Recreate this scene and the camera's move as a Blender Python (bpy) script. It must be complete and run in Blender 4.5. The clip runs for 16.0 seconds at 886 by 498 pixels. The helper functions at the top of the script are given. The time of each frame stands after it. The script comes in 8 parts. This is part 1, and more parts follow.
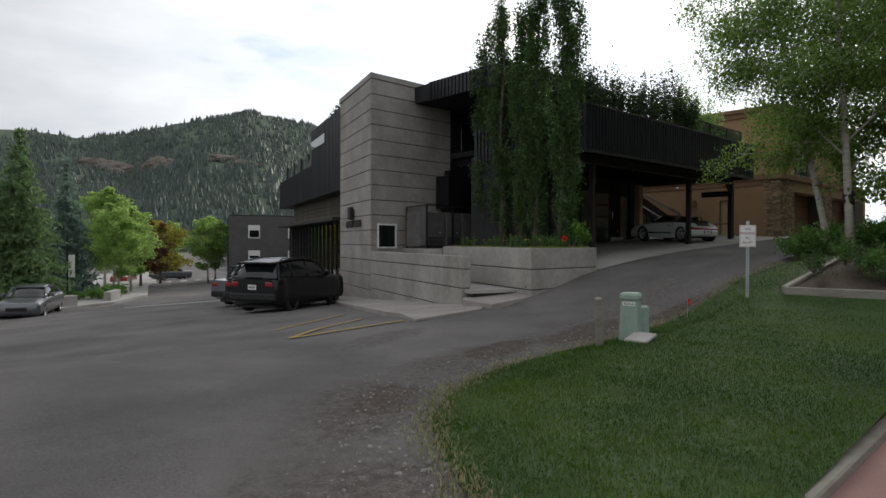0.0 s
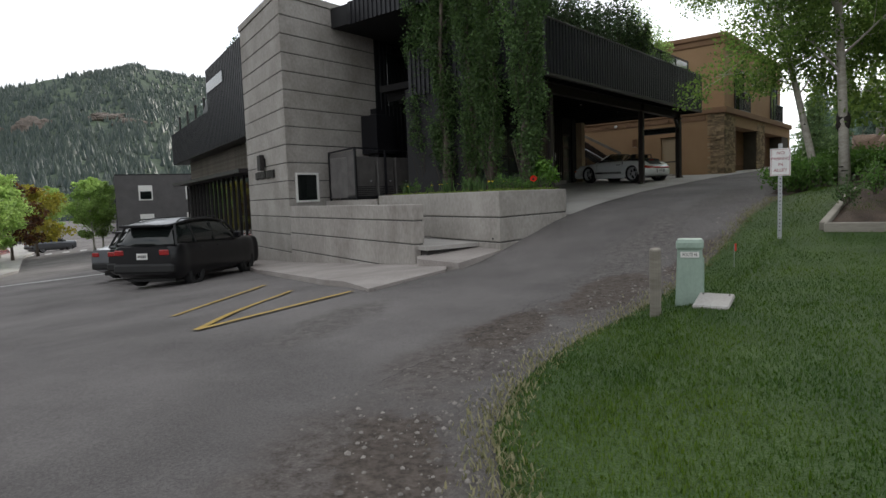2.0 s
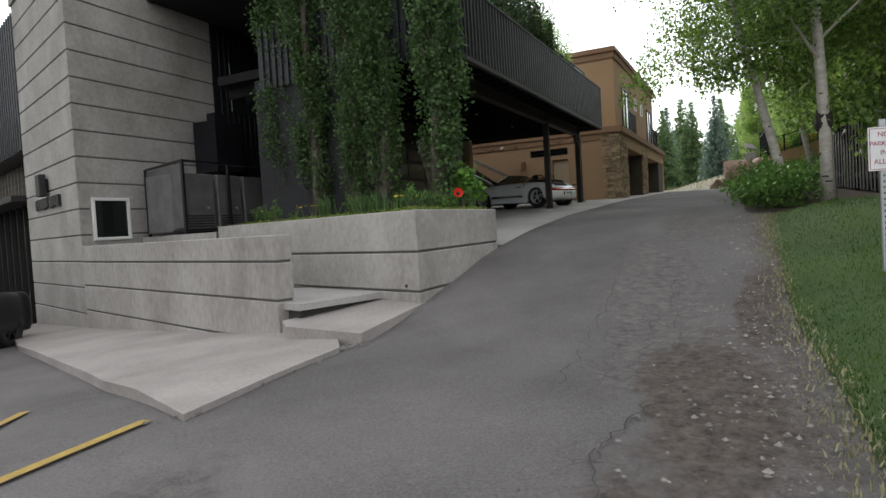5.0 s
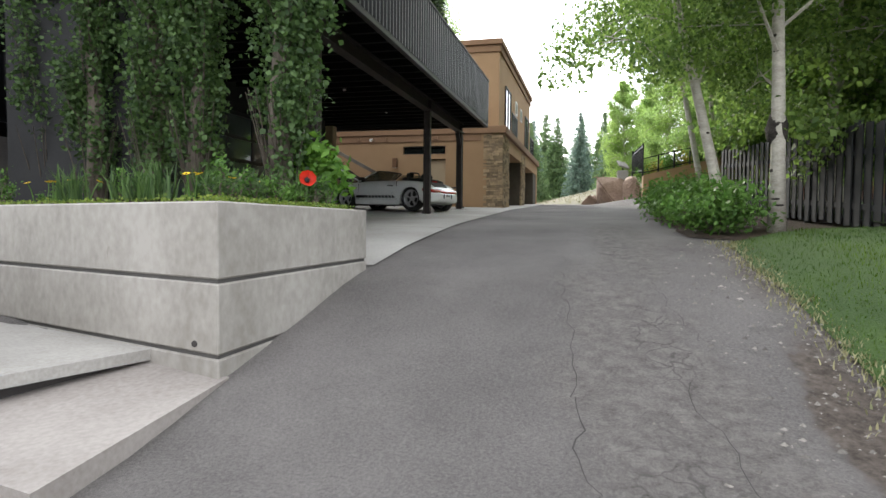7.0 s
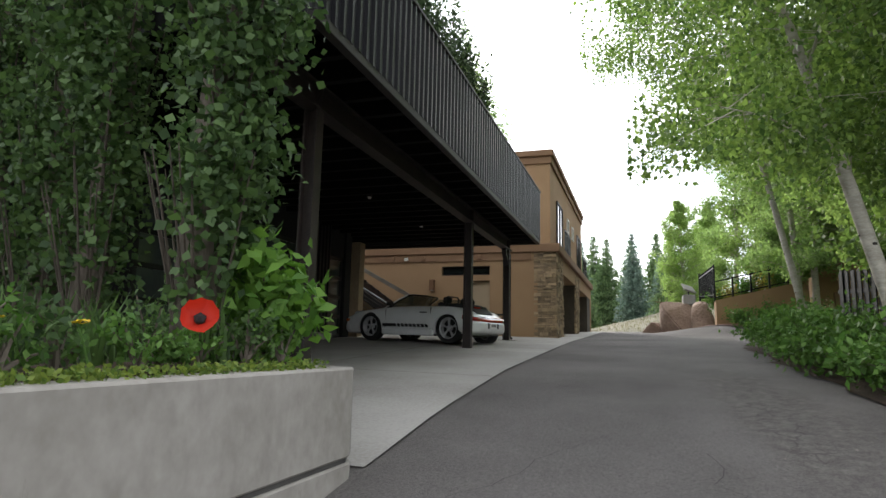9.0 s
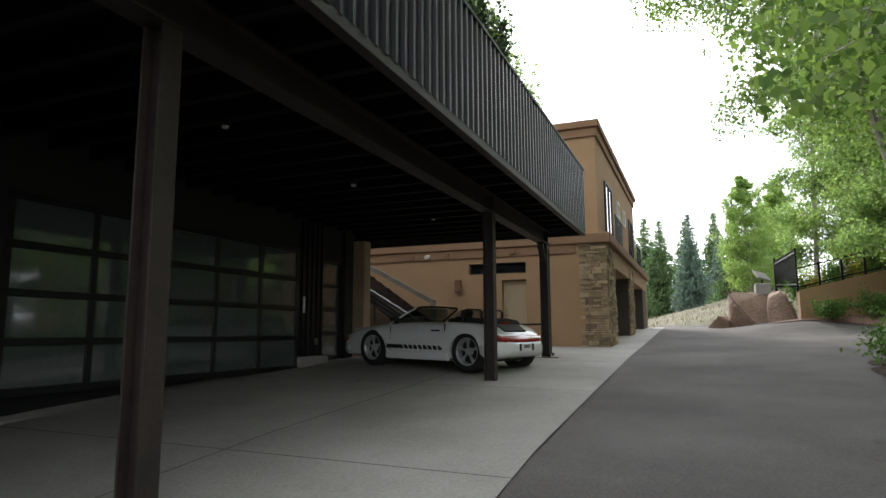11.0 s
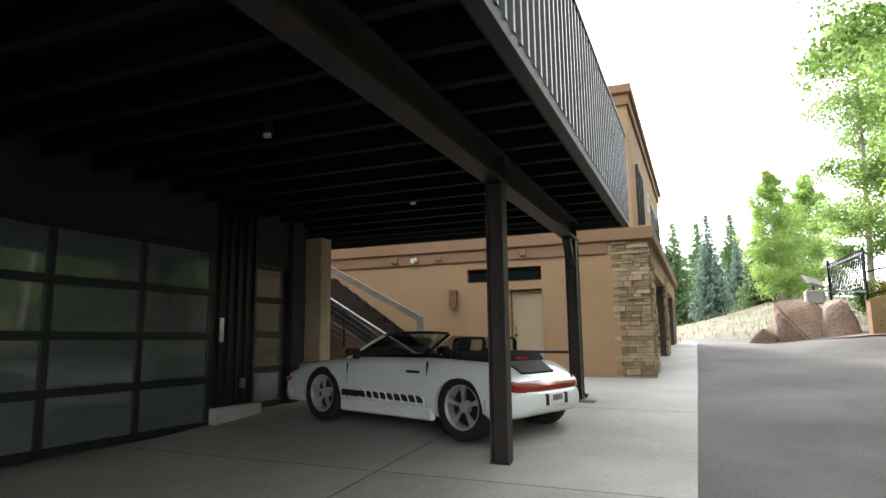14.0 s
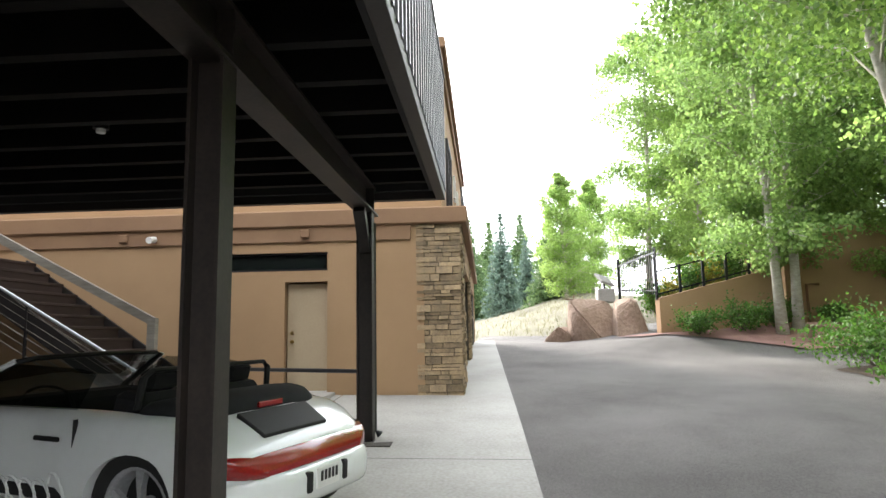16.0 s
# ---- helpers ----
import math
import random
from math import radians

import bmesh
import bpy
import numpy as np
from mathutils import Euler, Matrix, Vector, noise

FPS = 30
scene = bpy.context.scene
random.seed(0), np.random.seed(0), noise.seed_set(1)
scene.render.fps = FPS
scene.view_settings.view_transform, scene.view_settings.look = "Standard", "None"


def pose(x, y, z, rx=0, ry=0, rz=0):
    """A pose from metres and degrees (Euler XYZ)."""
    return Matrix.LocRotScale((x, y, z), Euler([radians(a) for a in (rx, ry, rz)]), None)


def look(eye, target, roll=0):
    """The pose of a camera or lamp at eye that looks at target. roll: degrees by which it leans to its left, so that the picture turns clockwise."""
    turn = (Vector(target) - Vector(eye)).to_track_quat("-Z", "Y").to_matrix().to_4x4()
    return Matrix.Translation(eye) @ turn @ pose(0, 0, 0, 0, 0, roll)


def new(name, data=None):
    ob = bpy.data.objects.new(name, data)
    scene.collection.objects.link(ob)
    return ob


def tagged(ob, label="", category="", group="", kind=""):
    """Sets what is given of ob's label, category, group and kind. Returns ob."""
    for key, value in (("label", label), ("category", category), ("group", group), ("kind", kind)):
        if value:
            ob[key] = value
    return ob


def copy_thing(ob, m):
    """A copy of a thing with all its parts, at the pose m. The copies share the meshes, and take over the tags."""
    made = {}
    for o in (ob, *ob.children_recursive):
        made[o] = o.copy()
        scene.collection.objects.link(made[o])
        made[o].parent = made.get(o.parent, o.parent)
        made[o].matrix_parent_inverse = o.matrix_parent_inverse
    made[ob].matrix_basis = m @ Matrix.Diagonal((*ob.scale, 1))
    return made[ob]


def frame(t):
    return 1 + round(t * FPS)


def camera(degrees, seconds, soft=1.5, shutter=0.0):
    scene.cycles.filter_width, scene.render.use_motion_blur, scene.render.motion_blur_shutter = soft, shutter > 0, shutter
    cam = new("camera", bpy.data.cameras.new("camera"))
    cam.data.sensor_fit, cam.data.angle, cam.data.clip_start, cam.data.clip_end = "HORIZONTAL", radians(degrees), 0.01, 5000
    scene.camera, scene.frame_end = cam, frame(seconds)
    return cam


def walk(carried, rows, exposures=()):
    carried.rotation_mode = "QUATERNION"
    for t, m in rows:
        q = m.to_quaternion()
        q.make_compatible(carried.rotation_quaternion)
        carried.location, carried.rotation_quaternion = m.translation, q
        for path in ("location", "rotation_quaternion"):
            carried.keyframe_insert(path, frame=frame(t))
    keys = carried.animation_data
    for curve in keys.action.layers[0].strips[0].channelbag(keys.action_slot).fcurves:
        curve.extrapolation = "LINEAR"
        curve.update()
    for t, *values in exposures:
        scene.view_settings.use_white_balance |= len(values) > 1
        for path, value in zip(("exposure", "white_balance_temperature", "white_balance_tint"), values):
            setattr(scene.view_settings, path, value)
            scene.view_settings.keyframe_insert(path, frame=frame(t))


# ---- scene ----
cam = camera(71.0, 16.0)
PATH = [
    (0, (-2.974, -0.508, 2.097), (-1.64, 0.983, 2.075), 0.2),
    (0.5, (-2.836, 0.198, 2.046), (-1.569, 1.74, 1.915), 1.0),
    (1, (-2.643, 0.991, 2.033), (-1.465, 2.591, 1.803), 0.1),
    (1.5, (-2.187, 1.696, 1.981), (-0.892, 3.202, 1.749), -0.2),
    (2, (-1.396, 2.428, 1.903), (0.131, 3.709, 1.731), -2.1),
    (2.5, (-0.925, 3.09, 1.835), (0.707, 4.24, 1.714), -3.5),
    (3, (-0.316, 3.698, 1.845), (1.45, 4.635, 1.869), -4.8),
    (3.5, (0.134, 4.312, 1.781), (1.933, 5.183, 1.848), -4.3),
    (3.7, (0.406, 4.509, 1.747), (2.2, 5.392, 1.783), -4.2),
    (5.8, (3.538, 6.583, 1.72), (5.352, 7.407, 1.546), -3.4),
    (6, (3.906, 6.7, 1.722), (5.749, 7.436, 1.481), -3.5),
    (6.5, (4.765, 7.091, 1.694), (6.648, 7.667, 1.345), -1.7),
    (7, (5.598, 7.363, 1.812), (7.539, 7.838, 1.73), 0.5),
    (7.5, (6.335, 7.728, 1.886), (8.276, 8.188, 2.029), 1.8),
    (8, (7.151, 7.853, 1.954), (9.103, 8.217, 2.199), 0.8),
    (8.5, (7.72, 8.018, 2.032), (9.627, 8.544, 2.328), 0.9),
    (9, (8.593, 8.128, 2.105), (10.474, 8.735, 2.412), 1.2),
    (9.2, (8.947, 8.211, 2.248), (10.819, 8.854, 2.533), 1.7),
    (11.3, (12.137, 8.697, 2.811), (13.957, 9.477, 3.088), -1.1),
    (11.5, (12.358, 8.785, 2.788), (14.161, 9.597, 3.094), -1.4),
    (12, (13.006, 8.98, 2.88), (14.815, 9.755, 3.238), -1.9),
    (12.5, (13.61, 9.142, 2.972), (15.431, 9.885, 3.339), -2.1),
    (13, (14.238, 9.416, 3.063), (16.035, 10.215, 3.428), -1.0),
    (13.5, (14.831, 9.556, 3.146), (16.619, 10.385, 3.485), -0.4),
    (14, (15.487, 9.853, 3.193), (17.32, 10.601, 3.483), -0.7),
    (14.5, (16.326, 9.976, 3.243), (18.225, 10.543, 3.506), -1.4),
    (15, (17.067, 10.224, 3.299), (18.98, 10.744, 3.564), -1.3),
    (15.5, (17.718, 10.231, 3.37), (19.661, 10.629, 3.631), -1.3),
    (16, (18.44, 10.356, 3.417), (20.419, 10.481, 3.677), -1.1),
]
EXPOSURES = [(0.0, 0.2), (1.0, 0.75), (2.0, 0.68), (3.5, 0.42), (6.0, 1.8), (7.0, 2.0), (8.0, 1.65), (9.0, 1.5), (11.5, 1.65), (12.5, 2.05), (13.5, 2.4), (14.5, 2.7), (16.0, 2.72)]
walk(cam, [(t, look(eye, target, roll)) for t, eye, target, roll in PATH], EXPOSURES)

# ---- world and sun ----
SUN_AZ, SUN_EL = 27.0, 23.0      # degrees: azimuth from +x towards +y, elevation
world = bpy.data.worlds.new("sky")
scene.world = world
world.use_nodes = True
wt = world.node_tree
for n in list(wt.nodes):
    wt.nodes.remove(n)
w_out = wt.nodes.new("ShaderNodeOutputWorld")
w_bg = wt.nodes.new("ShaderNodeBackground")
w_sky = wt.nodes.new("ShaderNodeTexSky")
w_sky.sky_type = "NISHITA"
w_sky.sun_disc = False
w_sky.sun_elevation, w_sky.sun_rotation = radians(SUN_EL), radians(90 - SUN_AZ)
w_co = wt.nodes.new("ShaderNodeTexCoord")
w_map = wt.nodes.new("ShaderNodeMapping")
w_map.inputs["Scale"].default_value = (1.0, 1.0, 2.6)
w_noise = wt.nodes.new("ShaderNodeTexNoise")
w_noise.inputs["Scale"].default_value = 2.1
w_noise.inputs["Detail"].default_value = 6
w_noise.inputs["Roughness"].default_value = 0.55
w_ramp = wt.nodes.new("ShaderNodeValToRGB")      # cloud cover: a few blue gaps
w_ramp.color_ramp.elements[0].position, w_ramp.color_ramp.elements[1].position = 0.30, 0.42
w_ramp2 = wt.nodes.new("ShaderNodeValToRGB")     # cloud brightness
w_ramp2.color_ramp.elements[0].position, w_ramp2.color_ramp.elements[1].position = 0.35, 0.68
w_ramp2.color_ramp.elements[0].color = (0.62, 0.67, 0.74, 1)
w_ramp2.color_ramp.elements[1].color = (0.98, 0.99, 1.0, 1)
w_gain = wt.nodes.new("ShaderNodeMix")
w_gain.data_type, w_gain.blend_type = "RGBA", "MULTIPLY"
w_gain.inputs[0].default_value = 1.0
w_gain.inputs[7].default_value = (10.5, 10.5, 10.5, 1)
w_mix = wt.nodes.new("ShaderNodeMix")
w_mix.data_type = "RGBA"
# thin cloud glows towards the sun
w_dot = wt.nodes.new("ShaderNodeVectorMath")
w_dot.operation = "DOT_PRODUCT"
ce = math.cos(radians(SUN_EL))
SUN_DIR = Vector((ce * math.cos(radians(SUN_AZ)), ce * math.sin(radians(SUN_AZ)), math.sin(radians(SUN_EL))))
w_dot.inputs[1].default_value = SUN_DIR
w_mr = wt.nodes.new("ShaderNodeMapRange")
w_mr.interpolation_type = "SMOOTHSTEP"
w_mr.inputs["From Min"].default_value, w_mr.inputs["From Max"].default_value = 0.55, 1.0
w_mr.inputs["To Min"].default_value, w_mr.inputs["To Max"].default_value = 1.0, 1.9
w_glow = wt.nodes.new("ShaderNodeVectorMath")
w_glow.operation = "SCALE"
L = wt.links.new
L(w_co.outputs["Generated"], w_map.inputs["Vector"])
L(w_map.outputs[0], w_noise.inputs["Vector"])
L(w_noise.outputs["Fac"], w_ramp.inputs[0])
L(w_noise.outputs["Fac"], w_ramp2.inputs[0])
L(w_ramp2.outputs[0], w_gain.inputs[6])
L(w_ramp.outputs[0], w_mix.inputs[0])
L(w_sky.outputs[0], w_mix.inputs[6])
L(w_gain.outputs[2], w_mix.inputs[7])
L(w_co.outputs["Generated"], w_dot.inputs[0])
L(w_dot.outputs["Value"], w_mr.inputs["Value"])
L(w_mix.outputs[2], w_glow.inputs[0])
L(w_mr.outputs["Result"], w_glow.inputs["Scale"])
L(w_glow.outputs[0], w_bg.inputs[0])
w_bg.inputs[1].default_value = 0.075
L(w_bg.outputs[0], w_out.inputs[0])
sun_data = bpy.data.lights.new("sun", "SUN")
sun_data.energy, sun_data.angle, sun_data.color = 1.3, radians(10), (1.0, 0.94, 0.85)
sun = new("sun", sun_data)
sun.matrix_world = look(SUN_DIR * 100, (0, 0, 0))

# ---- materials ----
def material(name, base, rough=0.8, metal=0.0, dark=None, scale=3.0, fine=60.0, bump=0.25, depth=0.004, spec=0.4, streak=None, rand=0.0, coat=0.0, spots=0.0):
    """Principled surface whose colour wanders between base and dark at two scales, with fine relief."""
    m = bpy.data.materials.new(name)
    m.use_nodes = True
    nt = m.node_tree
    b = nt.nodes["Principled BSDF"]
    b.inputs["Roughness"].default_value = rough
    b.inputs["Metallic"].default_value = metal
    b.inputs["Specular IOR Level"].default_value = spec
    b.inputs["Coat Weight"].default_value = coat
    b.inputs["Coat Roughness"].default_value = 0.06
    dark = dark or tuple(c * 0.7 for c in base)
    co = nt.nodes.new("ShaderNodeTexCoord")
    mp = nt.nodes.new("ShaderNodeMapping")
    if streak:
        mp.inputs["Scale"].default_value = streak
    nt.links.new(co.outputs["Object"], mp.inputs[0])
    n1 = nt.nodes.new("ShaderNodeTexNoise")
    n1.inputs["Scale"].default_value, n1.inputs["Detail"].default_value, n1.inputs["Roughness"].default_value = scale, 6, 0.6
    n2 = nt.nodes.new("ShaderNodeTexNoise")
    n2.inputs["Scale"].default_value, n2.inputs["Detail"].default_value = fine, 3
    nt.links.new(mp.outputs[0], n1.inputs["Vector"])
    nt.links.new(mp.outputs[0], n2.inputs["Vector"])
    add = nt.nodes.new("ShaderNodeMath")
    add.operation = "MULTIPLY_ADD"
    add.inputs[1].default_value = 0.35
    nt.links.new(n2.outputs["Fac"], add.inputs[0])
    sub = nt.nodes.new("ShaderNodeMath")
    sub.operation = "MULTIPLY"
    sub.inputs[1].default_value = 0.65
    nt.links.new(n1.outputs["Fac"], sub.inputs[0])
    nt.links.new(sub.outputs[0], add.inputs[2])
    ramp = nt.nodes.new("ShaderNodeValToRGB")
    ramp.color_ramp.elements[0].position, ramp.color_ramp.elements[1].position = 0.36, 0.62
    ramp.color_ramp.elements[0].color, ramp.color_ramp.elements[1].color = (*dark, 1), (*base, 1)
    nt.links.new(add.outputs[0], ramp.inputs[0])
    out = ramp.outputs[0]
    if rand:
        info = nt.nodes.new("ShaderNodeObjectInfo")
        geo = nt.nodes.new("ShaderNodeNewGeometry")
        s = nt.nodes.new("ShaderNodeMath")
        s.operation = "ADD"
        nt.links.new(info.outputs["Random"], s.inputs[0])
        nt.links.new(geo.outputs["Random Per Island"], s.inputs[1])
        fr = nt.nodes.new("ShaderNodeMath")
        fr.operation = "FRACT"
        nt.links.new(s.outputs[0], fr.inputs[0])
        mr = nt.nodes.new("ShaderNodeMapRange")
        mr.inputs["To Min"].default_value, mr.inputs["To Max"].default_value = 1 - rand, 1 + rand
        nt.links.new(fr.outputs[0], mr.inputs["Value"])
        hs = nt.nodes.new("ShaderNodeHueSaturation")
        nt.links.new(mr.outputs[0], hs.inputs["Value"])
        nt.links.new(out, hs.inputs["Color"])
        out = hs.outputs[0]
    if spots:           # pits and rusty drips
        n3 = nt.nodes.new("ShaderNodeTexNoise")
        n3.inputs["Scale"].default_value, n3.inputs["Detail"].default_value, n3.inputs["Roughness"].default_value = 5.0, 8, 0.75
        m3 = nt.nodes.new("ShaderNodeMapping")
        m3.inputs["Scale"].default_value = (1.0, 1.0, 0.3)
        nt.links.new(co.outputs["Object"], m3.inputs[0])
        nt.links.new(m3.outputs[0], n3.inputs["Vector"])
        r3 = nt.nodes.new("ShaderNodeMapRange")
        r3.inputs["From Min"].default_value, r3.inputs["From Max"].default_value = 0.62, 0.74
        r3.inputs["To Max"].default_value = spots
        nt.links.new(n3.outputs["Fac"], r3.inputs["Value"])
        x3 = nt.nodes.new("ShaderNodeMix")
        x3.data_type = "RGBA"
        nt.links.new(r3.outputs[0], x3.inputs[0])
        nt.links.new(out, x3.inputs[6])
        x3.inputs[7].default_value = (base[0] * 0.38, base[1] * 0.33, base[2] * 0.28, 1)
        out = x3.outputs[2]
    nt.links.new(out, b.inputs["Base Color"])
    if bump:
        bp = nt.nodes.new("ShaderNodeBump")
        bp.inputs["Strength"].default_value, bp.inputs["Distance"].default_value = bump, depth
        nt.links.new(n2.outputs["Fac"], bp.inputs["Height"])
        nt.links.new(bp.outputs[0], b.inputs["Normal"])
    return m


def leaf_material(name, c0, c1, trans=0.35, patchy=0.0):
    m = bpy.data.materials.new(name)
    m.use_nodes = True
    nt = m.node_tree
    b = nt.nodes["Principled BSDF"]
    b.inputs["Roughness"].default_value = 0.55
    b.inputs["Specular IOR Level"].default_value = 0.3
    geo = nt.nodes.new("ShaderNodeNewGeometry")
    ramp = nt.nodes.new("ShaderNodeValToRGB")
    ramp.color_ramp.elements[0].color, ramp.color_ramp.elements[1].color = (*c0, 1), (*c1, 1)
    nt.links.new(geo.outputs["Random Per Island"], ramp.inputs[0])
    if patchy:      # sun dapples, painted in with uneven drying, at the scale of a stride
        pn = nt.nodes.new("ShaderNodeTexNoise")
        pn.inputs["Scale"].default_value, pn.inputs["Detail"].default_value = patchy, 5
        tc = nt.nodes.new("ShaderNodeTexCoord")
        nt.links.new(tc.outputs["Object"], pn.inputs["Vector"])
        ma = nt.nodes.new("ShaderNodeMath")
        ma.operation = "MULTIPLY_ADD"
        ma.inputs[1].default_value, ma.inputs[2].default_value = 2.2, -0.85
        nt.links.new(pn.outputs["Fac"], ma.inputs[0])
        mb = nt.nodes.new("ShaderNodeMath")
        mb.operation = "MULTIPLY_ADD"
        mb.inputs[1].default_value = 0.45
        nt.links.new(geo.outputs["Random Per Island"], mb.inputs[0])
        nt.links.new(ma.outputs[0], mb.inputs[2])
        nt.links.new(mb.outputs[0], ramp.inputs[0])
    nt.links.new(ramp.outputs[0], b.inputs["Base Color"])
    t = nt.nodes.new("ShaderNodeBsdfTranslucent")
    hs = nt.nodes.new("ShaderNodeHueSaturation")
    hs.inputs["Value"].default_value, hs.inputs["Saturation"].default_value = 1.5, 1.1
    nt.links.new(ramp.outputs[0], hs.inputs["Color"])
    nt.links.new(hs.outputs[0], t.inputs[0])
    mx = nt.nodes.new("ShaderNodeMixShader")
    mx.inputs[0].default_value = trans
    nt.links.new(b.outputs[0], mx.inputs[1])
    nt.links.new(t.outputs[0], mx.inputs[2])
    nt.links.new(mx.outputs[0], nt.nodes["Material Output"].inputs[0])
    return m


def glass_material(name, tint=(0.9, 0.95, 0.95), rough=0.02, mix=0.75):
    """Window glass: mostly see-through, with a mirror-like gloss that grows at grazing view."""
    m = bpy.data.materials.new(name)
    m.use_nodes = True
    nt = m.node_tree
    nt.nodes.remove(nt.nodes["Principled BSDF"])
    tr = nt.nodes.new("ShaderNodeBsdfTransparent")
    tr.inputs[0].default_value = (*tint, 1)
    gl = nt.nodes.new("ShaderNodeBsdfGlossy")
    gl.inputs["Roughness"].default_value = rough
    lw = nt.nodes.new("ShaderNodeLayerWeight")
    pw = nt.nodes.new("ShaderNodeMath")
    pw.operation = "POWER"
    pw.inputs[1].default_value = 3.5
    nt.links.new(lw.outputs["Facing"], pw.inputs[0])
    fr = nt.nodes.new("ShaderNodeMath")
    fr.operation = "MULTIPLY_ADD"
    fr.inputs[1].default_value, fr.inputs[2].default_value = 0.75, 0.05
    nt.links.new(pw.outputs[0], fr.inputs[0])
    mx = nt.nodes.new("ShaderNodeMixShader")
    nt.links.new(fr.outputs[0], mx.inputs[0])
    nt.links.new(tr.outputs[0], mx.inputs[1])
    nt.links.new(gl.outputs[0], mx.inputs[2])
    nt.links.new(mx.outputs[0], nt.nodes["Material Output"].inputs[0])
    return m


M = {}
M["gravel"] = material("gravel", (0.125, 0.112, 0.105), 0.95, dark=(0.075, 0.062, 0.055), scale=1.0, fine=45, bump=0.9, depth=0.03)
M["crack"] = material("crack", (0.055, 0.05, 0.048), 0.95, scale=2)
M["concrete"] = material("concrete", (0.375, 0.352, 0.325), 0.85, dark=(0.24, 0.222, 0.198), scale=0.9, fine=13, bump=0.2, rand=0.06, streak=(1.0, 1.0, 0.85), spots=0.55)
M["stained_concrete"] = material("stained_concrete", (0.37, 0.345, 0.318), 0.85, dark=(0.22, 0.20, 0.18), scale=0.7, fine=13, bump=0.25, streak=(1, 1, 0.6), spots=0.75)
M["slab"] = material("slab", (0.40, 0.383, 0.36), 0.75, dark=(0.25, 0.235, 0.215), scale=0.45, fine=35, bump=0.2, rand=0.05)
M["pavement"] = material("pavement", (0.33, 0.30, 0.28), 0.9, dark=(0.215, 0.19, 0.175), scale=0.8, fine=28, bump=0.4)
M["joint"] = material("joint", (0.10, 0.095, 0.09), 0.9)
M["black_metal"] = material("black_metal", (0.013, 0.013, 0.016), 0.36, 0.0, dark=(0.008, 0.008, 0.010), scale=1.0, fine=20, bump=0.06, spec=0.36, rand=0.12)
M["dark_steel"] = material("dark_steel", (0.022, 0.017, 0.016), 0.5, 0.0, dark=(0.012, 0.010, 0.010), scale=2, fine=40, bump=0.15, spec=0.4)
M["girder_brown"] = material("girder_brown", (0.034, 0.024, 0.020), 0.55, dark=(0.014, 0.011, 0.010), scale=3, fine=40, bump=0.2, spec=0.4)
M["dark_wall"] = material("dark_wall", (0.02, 0.02, 0.021), 0.8, dark=(0.014, 0.014, 0.015), scale=1.5, fine=25)
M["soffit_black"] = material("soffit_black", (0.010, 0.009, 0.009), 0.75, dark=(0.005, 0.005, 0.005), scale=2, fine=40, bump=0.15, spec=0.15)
M["stucco"] = material("stucco", (0.375, 0.24, 0.135), 0.92, dark=(0.315, 0.197, 0.108), scale=0.6, fine=90, bump=0.5, depth=0.006)
M["stucco_trim"] = material("stucco_trim", (0.25, 0.15, 0.085), 0.9, dark=(0.21, 0.12, 0.07), scale=1, fine=80, bump=0.4)
M["stone"] = material("stone", (0.37, 0.265, 0.155), 0.9, dark=(0.20, 0.15, 0.10), scale=5, fine=30, bump=0.7, depth=0.015, rand=0.4)
M["mortar"] = material("mortar", (0.09, 0.075, 0.06), 0.95)
M["garage_wood"] = material("garage_wood", (0.20, 0.105, 0.055), 0.75, dark=(0.14, 0.07, 0.035), scale=2, fine=30, streak=(1, 1, 0.15))
M["door_tan"] = material("door_tan", (0.42, 0.33, 0.22), 0.6, dark=(0.38, 0.29, 0.19), scale=1, fine=30, bump=0.05)
M["column_tan"] = material("column_tan", (0.42, 0.33, 0.21), 0.88, dark=(0.29, 0.22, 0.14), scale=2.2, fine=35, bump=0.5, depth=0.008, streak=(1, 1, 0.4))
M["galv"] = material("galv", (0.42, 0.43, 0.44), 0.45, 0.7, dark=(0.32, 0.33, 0.34), scale=8, fine=60)
M["stair_brown"] = material("stair_brown", (0.042, 0.026, 0.021), 0.7, dark=(0.025, 0.016, 0.013), scale=3, fine=30, streak=(0.3, 1, 1))
M["brown_siding"] = material("brown_siding", (0.11, 0.062, 0.032), 0.75, dark=(0.07, 0.038, 0.02), scale=2.5, fine=25, streak=(1, 1, 0.12), rand=0.12)
M["dark_fence"] = material("dark_fence", (0.014, 0.016, 0.018), 0.85, dark=(0.008, 0.009, 0.010), scale=3, fine=30, streak=(1, 1, 0.2), rand=0.25)
M["timber_grey"] = material("timber_grey", (0.27, 0.25, 0.21), 0.85, dark=(0.16, 0.14, 0.115), scale=4, fine=30, streak=(0.2, 0.2, 1), rand=0.1)
M["soil"] = material("soil", (0.07, 0.045, 0.03), 0.95, dark=(0.03, 0.02, 0.014), scale=5, fine=40, bump=0.9, depth=0.03)
M["lawn"] = material("lawn", (0.042, 0.08, 0.014), 0.9, dark=(0.022, 0.048, 0.010), scale=0.9, fine=50, bump=0.9, depth=0.03)
M["dry_grass"] = material("dry_grass", (0.22, 0.205, 0.14), 0.95, dark=(0.135, 0.12, 0.09), scale=0.7, fine=12, bump=0.9, depth=0.06)
M["boulder"] = material("boulder", (0.34, 0.24, 0.185), 0.9, dark=(0.22, 0.15, 0.11), scale=1.2, fine=10, bump=0.8, depth=0.05)
